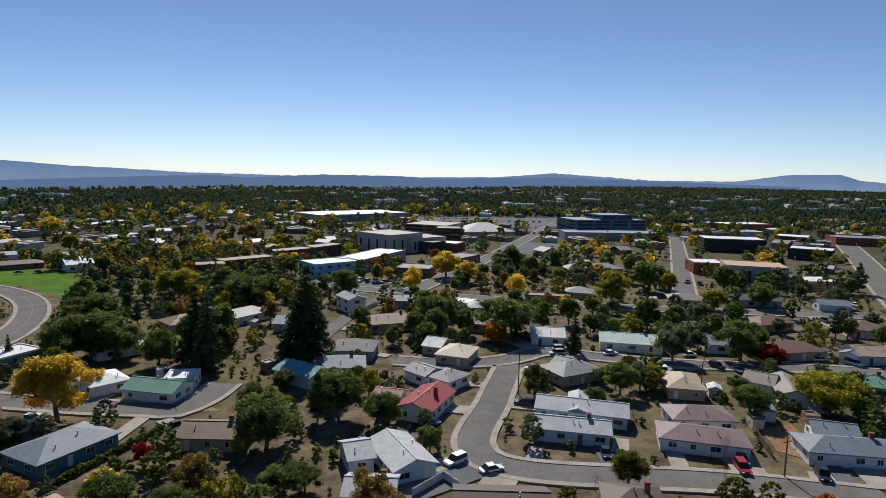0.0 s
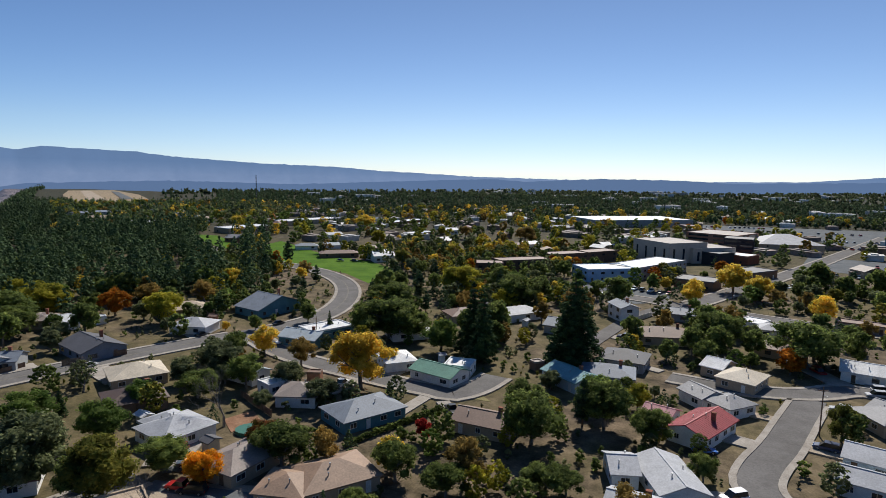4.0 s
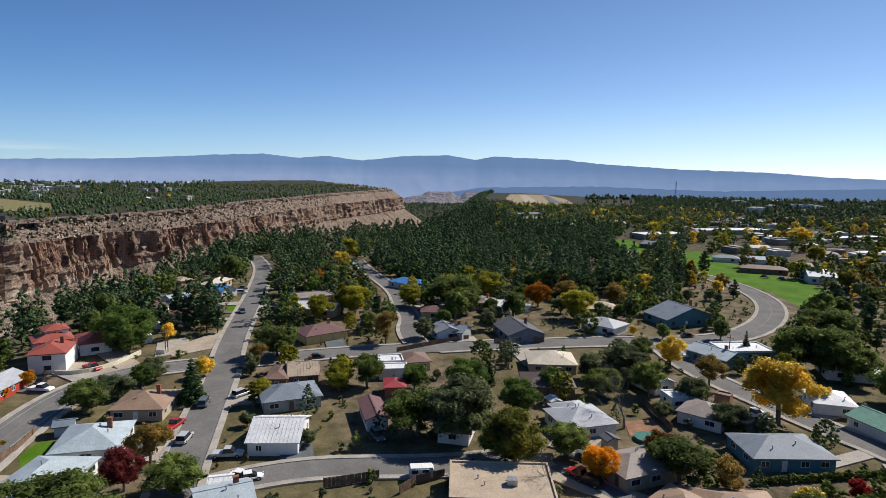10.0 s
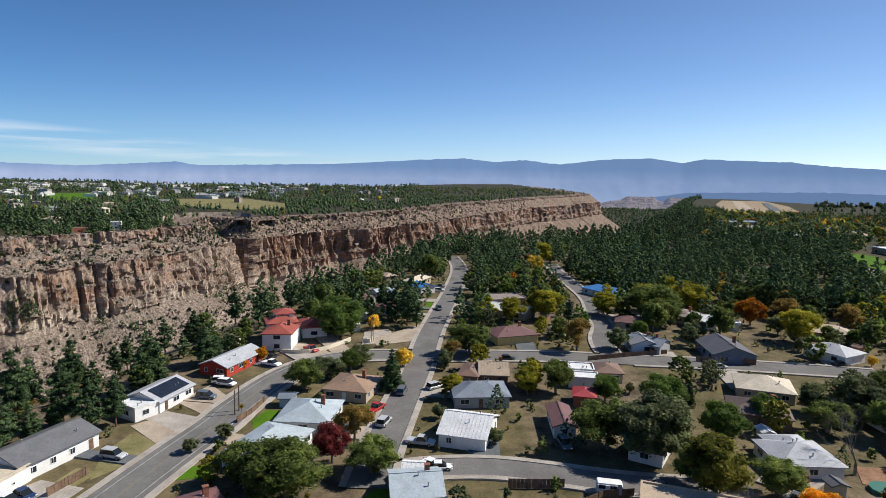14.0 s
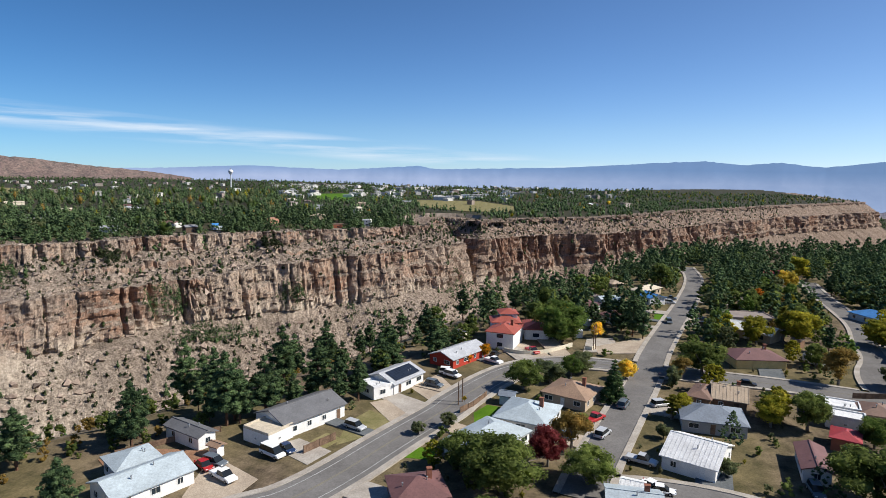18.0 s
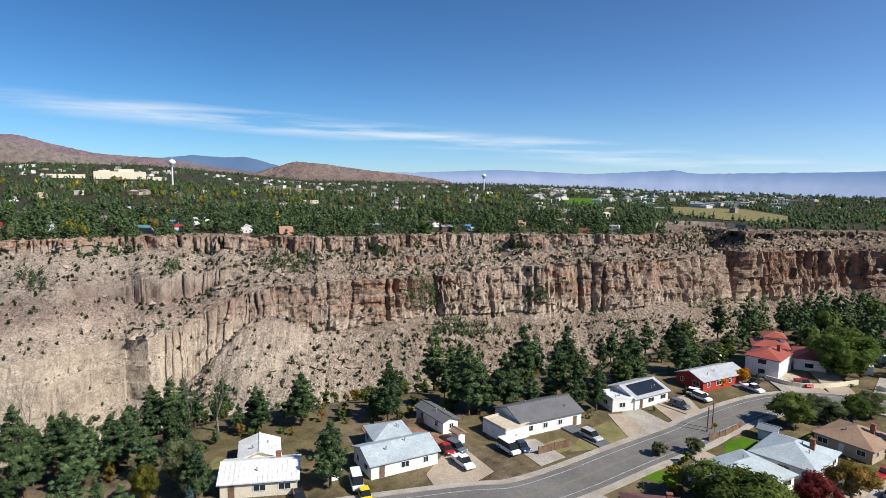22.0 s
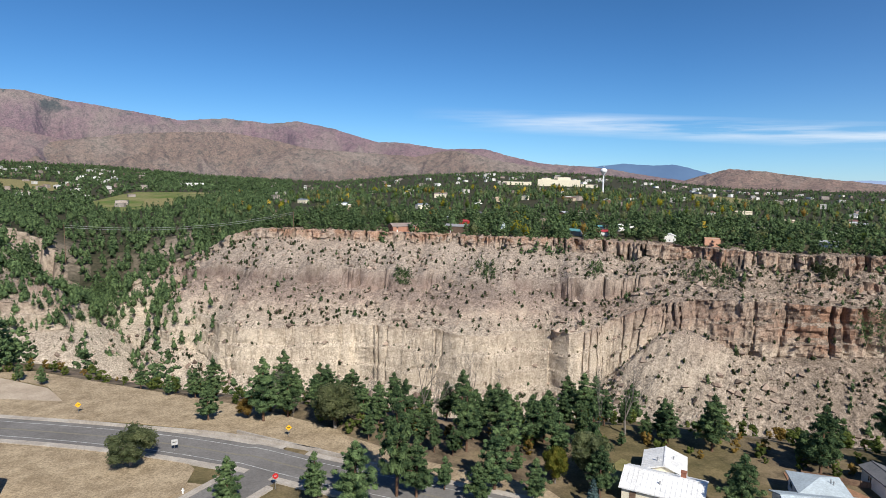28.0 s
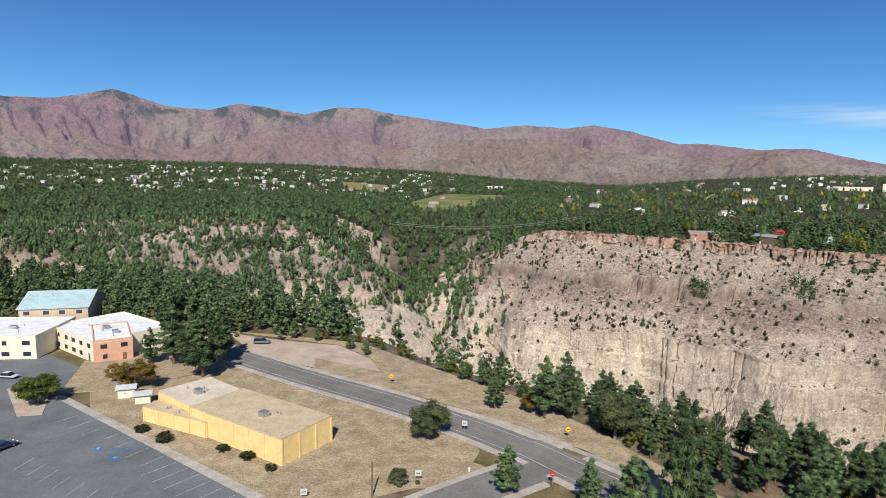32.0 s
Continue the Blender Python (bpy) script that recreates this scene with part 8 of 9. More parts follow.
def grow_woods():
    def scatter(name, label, kind, area, n, hmin, hmax, quads, gap=3.0, keep=None, size=1.0, front=0.0):
        px, py = polar(*area, n)
        ok = clear_of(px, py, gap, front)
        if keep is not None:
            ok &= keep(px, py)
        woods(name, label, kind, px[ok], py[ok], hmin, hmax, quads, size=size)
    dn = lambda x, y: -signed(x, y, NEAR_RIM)
    df = lambda x, y: signed(x, y, FAR_LINE)
    mesa = lambda x, y: dn(x, y) < 4
    beyond = lambda x, y: df(x, y) < -8
    park = lambda x, y: np.hypot(x + 160, y - 235) > 45
    pines = "dense dark green ponderosa pine wood"
    off_runway = lambda x, y: (np.degrees(np.arctan2(-x, y)) < 50.5) | (np.hypot(x, y) < 960) | (dn(x, y) > -6)
    lumpy = lambda x, y, f, cut: np.array([noise.noise(Vector((p * f, q * f, 3.0))) for p, q in zip(x, y)]) > cut
    scatter("pine_wood", pines, "pine", (42, 67, 262, 480), 430, 9, 19, 230, 4.0, lambda x, y: dn(x, y) < 6)
    scatter("pine_wood", pines, "pine", (57.5, 72, 460, 760), 560, 9, 17, 120, 3.0, lambda x, y: dn(x, y) < 25)
    scatter("pine_wood", pines, "pine", (47, 57.5, 440, 590), 230, 9, 17, 120, 3.0)
    scatter("pine_wood", pines, "pine", (57.5, 70, 280, 760), 200, 9, 14, 110, 3.0, mesa)
    scatter("pine_wood", pines, "pine", (66, 86, 330, 560), 330, 9, 14, 110, 3.0, lambda x, y: dn(x, y) < 14)
    scatter("pine_wood", pines, "pine", (40, 52, 760, 1350), 700, 8, 13, 36, 3.0, lambda x, y: off_runway(x, y) & lumpy(x, y, 0.008, 0.0))
    scatter("pine_wood", pines, "pine", (57, 66, 740, 1020), 900, 7, 12, 40, 1.0, lambda x, y: dn(x, y) < 60)
    scatter("pine_wood", pines, "pine", (47, 57, 620, 1000), 420, 7, 11, 40, 2.0)
    scatter("pine_wood", pines, "pine", (57, 68, 900, 1750), 1700, 7, 12, 24, 0.5, lambda x, y: (dn(x, y) > -12) & (dn(x, y) < 90))
    scatter("canyon_wood", "dark pine forest on the canyon floor", "pine", (54, 90, 560, 3400), 7000, 9, 15, 12, 0.0, lambda x, y: (dn(x, y) > 20) & (df(x, y) > 25))
    scatter("pine_wood", "dark pines crowding the lots along the canyon rim", "pine", (76, 101, 205, 480), 420, 9, 15, 190, 2.5, lambda x, y: dn(x, y) < 8)
    scatter("pine_wood", "dark pines between the houses on the mesa", "pine", (56, 78, 235, 400), 170, 9, 15, 190, 3.0, mesa)
    scatter("pine_wood", "leafy trees between the pines on the mesa", "green", (56, 98, 215, 420), 120, 6, 10, 220, 3.0, mesa)
    for kind, n in (("yellow", 46), ("lime", 90), ("green", 200), ("olive", 170), ("lightgreen", 60), ("tanleaf", 60), ("gold", 12)):
        scatter("edge_trees", "autumn trees round the houses at the wood's edge", kind, (40, 58.5, 540, 1010), n, 6, 11, 60, 3.0, lambda x, y: mesa(x, y) & off_runway(x, y))
    scatter("plain_wood", "dark pine woodland covering the plain", "pine", (-45, 46, 720, 1500), 6000, 7, 12, 14, 2.0, size=1.1)
    # next two: haze over the plain painted as grey-green juniper leaves
    scatter("plain_wood", "woodland on the plain with haze painted in grey-green", "juniper", (-45, 46, 760, 1500), 5000, 5, 9, 10, 2.0, size=1.1)
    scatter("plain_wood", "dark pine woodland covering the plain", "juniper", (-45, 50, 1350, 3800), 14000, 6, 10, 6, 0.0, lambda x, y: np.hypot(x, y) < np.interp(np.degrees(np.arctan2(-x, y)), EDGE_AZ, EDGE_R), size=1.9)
    scatter("town_trees", "large yellow cottonwoods in the town", "yellow", (-16, 46, 320, 860), 64, 10, 14, 170, 4.0, park, 0.9)
    scatter("town_trees", "large yellow-green cottonwoods in the town", "lime", (-30, 46, 320, 860), 60, 9, 13, 170, 4.0, park, 0.9)
    for kind, n in (("green", 900), ("lime", 260), ("yellow", 150), ("tanleaf", 190), ("olive", 460), ("pine", 760), ("orange", 26)):
        scatter("park_trees", "mixed trees round the park and its houses", kind, (14, 48, 225, 420), int(n * 0.22), 6, 10.0, 220, 3.0, park)
        scatter("town_trees", "mixed autumn trees between the town's buildings", kind, (-44, 44, 330, 900), int(n * 0.58), 6, 11.5, 130, 3.0, park, 0.95)
    for kind, n in (("pine", 3000), ("olive", 700), ("lime", 120), ("tanleaf", 90), ("lightgreen", 200), ("yellow", 16)):
        scatter("mesa_wood", "pines and yard trees on the mesa across the canyon", kind, (118, 186, 470, 1500), n, 9, 17, 44 if kind == "pine" else 54, 2.0, lambda x, y: (df(x, y) < -7) & lumpy(x, y, 0.012, -0.15), 1.0 if kind == "pine" else 0.72)
        scatter("mesa_wood", "pines and yard trees on the mesa across the canyon", kind, (64, 120, 560, 2300), int(n * 1.25), 5, 10, 14, 2.0, lambda x, y: (df(x, y) < -15) & lumpy(x, y, 0.010, -0.15), 1.1)
    scatter("mesa_wood", "pines and yard trees on the mesa across the canyon", "pine", (64, 118, 560, 1300), 2600, 6, 11, 14, 2.0, lambda x, y: (df(x, y) < -5) & lumpy(x, y, 0.014, -0.3), 1.0)
    scatter("mesa_wood", "dense pines along the far rim", "pine", (107, 186, 470, 700), 1500, 10, 19, 64, 2.0, lambda x, y: (df(x, y) < -3) & lumpy(x, y, 0.016, -0.28))
    scatter("mesa_wood", "pines crowding the houses on the far rim", "pine", (104, 184, 480, 660), 6500, 5, 11, 64, 0.6, lambda x, y: (df(x, y) < -5) & (df(x, y) > -34) & lumpy(x, y, 0.03, -0.12), 0.9)
    scatter("mesa_wood", "shrubs along the far rim", "olive", (104, 184, 480, 660), 3500, 1.5, 4, 20, 0.6, lambda x, y: (df(x, y) < -3) & (df(x, y) > -26))
    scatter("mesa_wood", "pine woodland on the distant mesa", "pine", (84, 190, 1400, 3500), 6000, 7, 12, 6, 0.0, lambda x, y: beyond(x, y) & lumpy(x, y, 0.004, -0.2), 1.7)
    scatter("north_wood", "pine forest on the slopes to the north", "pine", (180, 236, 520, 1400), 4400, 11, 19, 22, 2.0, beyond, 1.05)
    scatter("north_wood", "pine forest on the slopes to the north", "pine", (178, 238, 1300, 3600), 9000, 8, 14, 6, 2.0, beyond, 1.9)
    scatter("north_wood", "pine forest on the slopes to the north", "olive", (192, 238, 1300, 3200), 900, 7, 11, 10, 2.0, beyond, 1.4)
    scatter("slope_wood", "pines on the slope below the rim", "pine", (200, 238, 172, 300), 420, 11, 17, 260, 3.0, lambda x, y: (dn(x, y) > -42))
    scatter("slope_wood", "pines on the slope below the rim", "pine", (200, 238, 290, 500), 700, 9, 15, 150, 3.0, lambda x, y: (dn(x, y) > -42))
    scatter("slope_wood", "pines on the slope below the rim", "pine", (180, 205, 165, 420), 110, 9, 16, 150, 3.0, lambda x, y: (dn(x, y) > 0) & (df(x, y) > 90))
    for kind, n in (("green", 260), ("olive", 150), ("lime", 60), ("lightgreen", 70), ("tanleaf", 24), ("pine", 110), ("autumn", 50), ("orange", 8), ("yellow", 14), ("darkred", 6)):
        scatter("yard_grove", "leafy trees crowding the back yards", kind, (-41, 110, 84, 200), n // 3, 4.0, 8.0, 520, 1.2, mesa, front=6.5)
        scatter("yard_grove", "leafy trees crowding the back yards", kind, (-41, 110, 190, 345), int(n * 0.5), 6, 10.0, 330, 1.5, lambda x, y: mesa(x, y) & park(x, y))
    scatter("yard_shrubs", "low shrubs and bushes in the yards", "olive", (-40, 112, 85, 330), 1300, 0.8, 2.4, 60, 0.8, mesa)
    scatter("yard_shrubs", "low shrubs and bushes in the yards", "green", (-40, 112, 85, 330), 1300, 1.0, 3.0, 60, 0.8, mesa)
    scatter("yard_shrubs", "low autumn bushes in the yards", "autumn", (-40, 112, 85, 330), 500, 0.8, 1.8, 50, 0.8, mesa)
    scatter("yard_shrubs", "dry tan bushes and weeds in the yards", "sage", (-40, 112, 85, 330), 900, 0.5, 1.6, 44, 0.6, mesa)
    run = np.linspace(0, 1, 60)
    woods("hedge", "clipped green hedge along a yard", "green", -64.0 + 8.3 * run, 91.9 + 24.8 * run, 1.2, 1.7, 60)
    scatter("rim_shrubs", "dry shrubs along the mesa rim", "tanleaf", (112, 205, 95, 190), 420, 1.0, 3.0, 70, 0.8, lambda x, y: np.abs(dn(x, y)) < 14)
    scatter("rim_shrubs", "green shrubs along the mesa rim", "green", (112, 205, 95, 190), 520, 1.2, 3.6, 80, 0.8, lambda x, y: np.abs(dn(x, y)) < 14)


def grow_scrub():
    """Shrubs and small trees on the benches and scree of the canyon wall, and loose boulders."""
    W = WALL_POINTS
    n, m = W.shape[:2]
    i = RNG.integers(200, n - 60, 38000)
    j = np.concatenate([RNG.integers(4, m - 2, 25000), RNG.integers(m - 17, m - 2, 13000)])
    order = RNG.permutation(len(i))
    i, j = i[order], j[order]
    dz = W[i, j + 1, 2] - W[i, j, 2]
    dh = np.hypot(W[i, j + 1, 0] - W[i, j, 0], W[i, j + 1, 1] - W[i, j, 1])
    flat = dh > np.abs(dz) * 0.85
    mixf = RNG.random((len(i), 1))
    P = W[i, j] * (1 - mixf) + W[i, j + 1] * mixf
    P = P[flat]
    k = len(P)
    cut = int(k * 0.68)
    woods("cliff_scrub", "dark green scrub on the canyon benches", "juniper", P[:cut // 2, 0], P[:cut // 2, 1], 0.9, 3.8, 12, P[:cut // 2, 2] - 0.3, 1.2)
    woods("cliff_scrub", "grey-green sage scrub on the scree", "sage", P[cut // 2:cut, 0], P[cut // 2:cut, 1], 0.6, 2.2, 8, P[cut // 2:cut, 2] - 0.3, 1.2)
    low = P[cut:]
    woods("cliff_scrub", "small pines on the canyon benches", "pine", low[:500, 0], low[:500, 1], 3, 8, 26, low[:500, 2] - 0.5)
    # pines fill the gullies: bearing, dip, and half widths in degrees
    flatw = W.reshape(-1, 3)
    az = np.degrees(np.arctan2(-flatw[:, 0], flatw[:, 1])) % 360
    dip = np.degrees(np.arctan2(flatw[:, 2] - H, np.hypot(flatw[:, 0], flatw[:, 1])))
    for ga, ge, da, de in ((140.1, -8.5, 2.6, 1.1), (131.6, -7.2, 0.9, 0.9), (127.6, -11.5, 1.9, 1.6), (116.7, -11.3, 1.5, 1.6), (118.8, -6.8, 0.8, 0.9), (101.6, -8.6, 1.0, 1.9),
                           (100.9, -11.0, 2.2, 1.0), (110.0, -13.2, 3.0, 1.0), (124.0, -14.5, 4.0, 0.9), (150.0, -8.6, 1.0, 0.8), (160.0, -9.0, 1.4, 0.9), (168.0, -10.0, 1.2, 1.0),
                           (197.0, -7.4, 2.4, 1.2), (194.0, -9.2, 1.4, 1.8), (193.2, -12.2, 1.3, 1.6), (222.0, -6.2, 7.0, 0.6), (209.0, -7.0, 5.0, 0.7), (201.0, -5.8, 3.5, 0.7), (190.0, -8.0, 1.2, 0.8)):
        near = np.nonzero(((az - ga) / da) ** 2 + ((dip - ge) / de) ** 2 < RNG.uniform(0.2, 1.1, len(az)))[0]
        near = RNG.choice(near, min(len(near), int(30 * da * de)), replace=False) if len(near) else near
        G = flatw[near]
        woods("gully_wood", "green scrub and small pines filling a gully of the canyon wall", "pine" if ge < -8 or ga > 180 else "juniper", G[:, 0], G[:, 1], 2.5, 7.5 if ga < 180 else 14, 110, G[:, 2] - 0.6, 0.8)
    # the wall of the side canyons is half hidden by pines
    west = np.nonzero(flatw[:, 0] > 40)[0]
    T = flatw[RNG.choice(west, 7000)]
    T = T + np.concatenate([RNG.normal(size=(len(T), 2)) * 3.5, np.zeros((len(T), 1))], 1)
    T = T[(T[:, 2] > -100) & (RNG.random(len(T)) < np.clip((T[:, 0] - 45) / 150, 0.05, 0.75))]
    woods("slope_wood", "pines among the rocks of the side canyon", "pine", T[:, 0], T[:, 1], 6, 13, 40, T[:, 2] - 0.8)
    B = W[i, j][flat][:15000]
    V, F = [], []
    for p in B:
        s = 0.5 + 3.0 * RNG.random() ** 2.4
        b = len(V)
        pts = RNG.normal(size=(6, 3)) * s * 0.22 + np.array([[s, 0, 0], [-s, 0, 0], [0, s, 0], [0, -s, 0], [0, 0, s * 0.9], [0, 0, -s]]) * 0.8
        V += (pts + p).tolist()
        F += [(b + x, b + y, b + z) for x, y, z in ((0, 2, 4), (2, 1, 4), (1, 3, 4), (3, 0, 4), (2, 0, 5), (1, 2, 5), (3, 1, 5), (0, 3, 5))]
    ob = mesh_object("boulders", V, F, surface("scree boulder", (0.17, 0.125, 0.10), (0.44, 0.35, 0.28), 0.1, 0.95, 0, 2.0, 0.3, 0.5, 0.1, "island", 0.3))
    tagged(ob, "loose brown tuff boulders on the scree", "boulders", kind="stuff")


grow_woods()
grow_scrub()


def yard_trees():
    """Trees that fill the yards between the houses."""
    rnd = random.Random(11)
    px, py = polar(-41, 108, 82, 340, 1500)
    ok = clear_of(px, py, 2.2, 7.5) & (-signed(px, py, NEAR_RIM) < -6)
    made = 0
    for x, y in zip(px[ok], py[ok]):
        if made >= 262:
            break
        if min(math.hypot(x - a, y - b) - c for a, b, c in TREE_SPOTS) < 2.5 or (math.hypot(x, y) < 180 and rnd.random() < 0.45):
            continue
        r = math.hypot(x, y)
        kind = rnd.choice(("green", "green", "green", "green", "olive", "olive", "olive", "green", "olive", "lime", "green", "autumn", "olive", "pine", "green", "lightgreen", "olive", "green", "lightgreen", "olive", "green", "yellow", "tanleaf"))
        h = rnd.uniform(5.0, 9.5) if r < 160 else rnd.uniform(6, 11)
        if kind in CONIFER:
            h *= 1.4
        tree(kind, x, y, h)
        made += 1


yard_trees()


def slope_pines():
    """Tall pines behind the houses on the canyon side of the road."""
    rnd = random.Random(17)
    px, py = polar(92, 136, 110, 300, 1500)
    d = -signed(px, py, NEAR_RIM)
    ok = clear_of(px, py, 2.0) & (d > -9) & (d < 26)
    made = 0
    for x, y in zip(px[ok], py[ok]):
        if made < 32 and min(math.hypot(x - a, y - b) for a, b, c in TREE_SPOTS) > 5.0:
            tree("pine", x, y, rnd.uniform(13, 18.5))
            made += 1


slope_pines()


def rim_pines():
    """Pines between the main road and the canyon rim."""
    rnd = random.Random(21)
    px, py = polar(146, 186, 92, 150, 900)
    d = -signed(px, py, NEAR_RIM)
    ok = clear_of(px, py, 1.5) & (d > -15) & (d < 16)
    made = 0
    for x, y in zip(px[ok], py[ok]):
        if made < 52 and min(math.hypot(x - a, y - b) for a, b, c in TREE_SPOTS) > 3.6:
            tree(rnd.choice(("pine", "pine", "pine", "pine", "pine", "bare")), x, y, rnd.uniform(9, 15))
            made += 1


rim_pines()


def far_houses(label, area, n, roofs, walls, h=(3.0, 6.0), group="distant houses"):
    rnd = random.Random(int(area[0] * 7 + n))
    made = {}
    px, py = polar(*area, n)
    ok = clear_of(px, py, 6) & ((signed(px, py, FAR_LINE) < -25) if area[0] > 75 else (np.abs(px) >= 0))
    for x, y in zip(px[ok], py[ok]):
        roof, wall = rnd.choice(roofs), rnd.choice(walls)
        w, d, hh = rnd.uniform(9, 22), rnd.uniform(8, 13), rnd.uniform(*h)
        m = pose(x, y, gz(x, y), 0, 0, rnd.uniform(0, 180))
        key = (roof, wall)
        if key in made:
            copy_thing(made[key], m)
            continue
        ob = thing("house", m, label, "house", group)
        bm = bmesh.new()
        box(bm, 0, 0, -2, w - 0.8, d - 0.8, hh + 2)
        body = part("wall", bm, wall_mat(wall), ob)
        for u in (-0.28, 0.05, 0.3):
            bm = bmesh.new()
            box(bm, u * w, -d / 2 + 0.4, 1.0, 1.8, 0.1, 1.3)
            part("window", bm, glass(), body)
        bm = bmesh.new()
        roof_shape(bm, w, d, rnd.choice("gghf"), hh)
        bmesh.ops.recalc_face_normals(bm, faces=bm.faces)
        part("roof", bm, roof_mat(roof), ob)
        made[key] = ob


def far_town(label, area, n, mat, h=(3.0, 6.0), size=(9, 22)):
    """Houses too far off to tell apart, as one object."""
    rnd = random.Random(int(area[0] * 3 + n))
    px, py = polar(*area, n)
    ok = (signed(px, py, FAR_LINE) < -25) if area[0] > 75 else clear_of(px, py, 8)
    bm = bmesh.new()
    for x, y in zip(px[ok], py[ok]):
        w, d, hh, a, z = rnd.uniform(*size), rnd.uniform(8, 13), rnd.uniform(*h), rnd.uniform(0, 3.1), gz(x, y)
        box(bm, x, y, z - 1, w, d, hh + 1, a)
        box(bm, x, y, z + hh, w + 0.8, d + 0.8, 0.4, a)
        box(bm, x, y, z + hh + 0.4, w * 0.7, d * 0.4, 0.7, a)
    tagged(part("distant_town", bm, mat), label, "town", kind="stuff")


ALL_ROOFS = ("lightgrey", "grey", "whiteroof", "brown", "taupe", "slate", "cream", "tan", "maroon", "whiteroof")
PALE = surface("pale distant walls", (0.45, 0.42, 0.37), (0.80, 0.79, 0.76), 0.02, 0.8, 0, 0.3, 0.3, 0, 0.1, "island", 0.2)
DULL = surface("dull distant roofs", (0.20, 0.13, 0.10), (0.40, 0.36, 0.32), 0.02, 0.8, 0, 0.3, 0.3, 0, 0.1, "island", 0.25)
far_town("scattered pale houses among the distant pines", (192, 236, 1350, 3000), 230, PALE, (5, 9))
far_town("scattered dull-roofed houses among the distant pines", (190, 236, 1200, 3000), 120, DULL, (5, 9))
far_town("houses scattered across the mesa beyond the canyon", (86, 180, 1150, 2600), 150, PALE, (4, 8))
far_town("houses scattered across the mesa beyond the canyon", (86, 180, 900, 2600), 110, DULL, (4, 8))
far_town("low white commercial sheds on the far mesa", (96, 118, 1200, 2300), 110, PALE, (4, 7), (12, 40))
far_town("low roofs of the town between the autumn trees", (-42, 44, 440, 940), 190, DULL, (2.8, 4.2))
far_town("pale low roofs of the town between the trees", (-42, 44, 440, 940), 90, PALE, (2.8, 4.2))
far_town("pale buildings on the wooded plain", (-40, 40, 950, 2100), 110, PALE, (5, 9), (12, 50))
far_houses("small house on the mesa across the canyon", (86, 180, 620, 1150), 34, ALL_ROOFS, ("white", "tan", "cream", "brown"), (3.5, 7))
far_houses("low house among trees near the wood's edge", (46, 57.5, 560, 900), 26, ALL_ROOFS, ("tan", "white", "brown", "cream"), (2.8, 5.0))
far_houses("low house among the town's autumn trees", (-42, 45, 330, 880), 110, ALL_ROOFS, ("tan", "white", "brown", "cream", "brick"), (2.8, 5.0))

# ---- street furniture and small things ----
def pole(x, y, h, label="weathered wooden utility pole beside the street", arm=True, mat=None):
    ob = thing("utility_pole", pose(x, y, gz(x, y), 0, 0, 20), label, "pole", "utility poles")
    bm = bmesh.new()
    tube(bm, (0, 0, -0.5), (0, 0, h), 0.16, 0.11, 8)
    part("shaft", bm, mat or WOOD, ob)
    if arm:
        bm = bmesh.new()
        box(bm, 0, 0, h - 0.9, 2.0, 0.12, 0.14)
        part("crossarm", bm, WOOD, ob)
        for u in (-0.85, 0.0, 0.85):
            bm = bmesh.new()
            tube(bm, (u, 0, h - 0.76), (u, 0, h - 0.55), 0.06, 0.04, 6)
            part("insulator", bm, STEEL, ob)
        bm = bmesh.new()
        tube(bm, (0, 0, h - 1.8), (0, -1.3, h - 1.5), 0.04, 0.04, 6)
        lamp = part("lamp_arm", bm, STEEL, ob)
        bm = bmesh.new()
        box(bm, 0, -1.45, h - 1.6, 0.25, 0.5, 0.14)
        part("lamp_head", bm, STEEL, lamp)
    return ob


def sign(x, y, rot, shape, colour, label, h=2.3):
    ob = thing("road_sign", pose(x, y, gz(x, y), 0, 0, rot), label, "road sign")
    bm = bmesh.new()
    tube(bm, (0, 0, -0.3), (0, 0, h), 0.035, 0.035, 6)
    part("post", bm, STEEL, ob)
    bm = bmesh.new()
    n, r, a0 = {"diamond": (4, 0.62, 0), "octagon": (8, 0.5, math.pi / 8), "board": (4, 0.75, math.pi / 4)}[shape]
    rings = [[bm.verts.new((r * math.cos(a0 + 2 * math.pi * i / n), yy, h - 0.3 + r * math.sin(a0 + 2 * math.pi * i / n))) for i in range(n)] for yy in (-0.06, -0.09)]
    bm.faces.new(rings[0][::-1])
    bm.faces.new(rings[1])
    for i in range(n):
        bm.faces.new((rings[0][i], rings[0][(i + 1) % n], rings[1][(i + 1) % n], rings[1][i]))
    bmesh.ops.recalc_face_normals(bm, faces=bm.faces)
    plate = part("plate", bm, surface("sign " + colour[0], colour[1], tuple(v * 1.1 for v in colour[1]), 1.0, 0.5), ob)
    bm = bmesh.new()
    box(bm, 0, -0.1, h - 0.36, r * 0.9, 0.02, 0.13)
    part("bar", bm, PAINT if shape == "octagon" else TYRE, plate)
    return ob


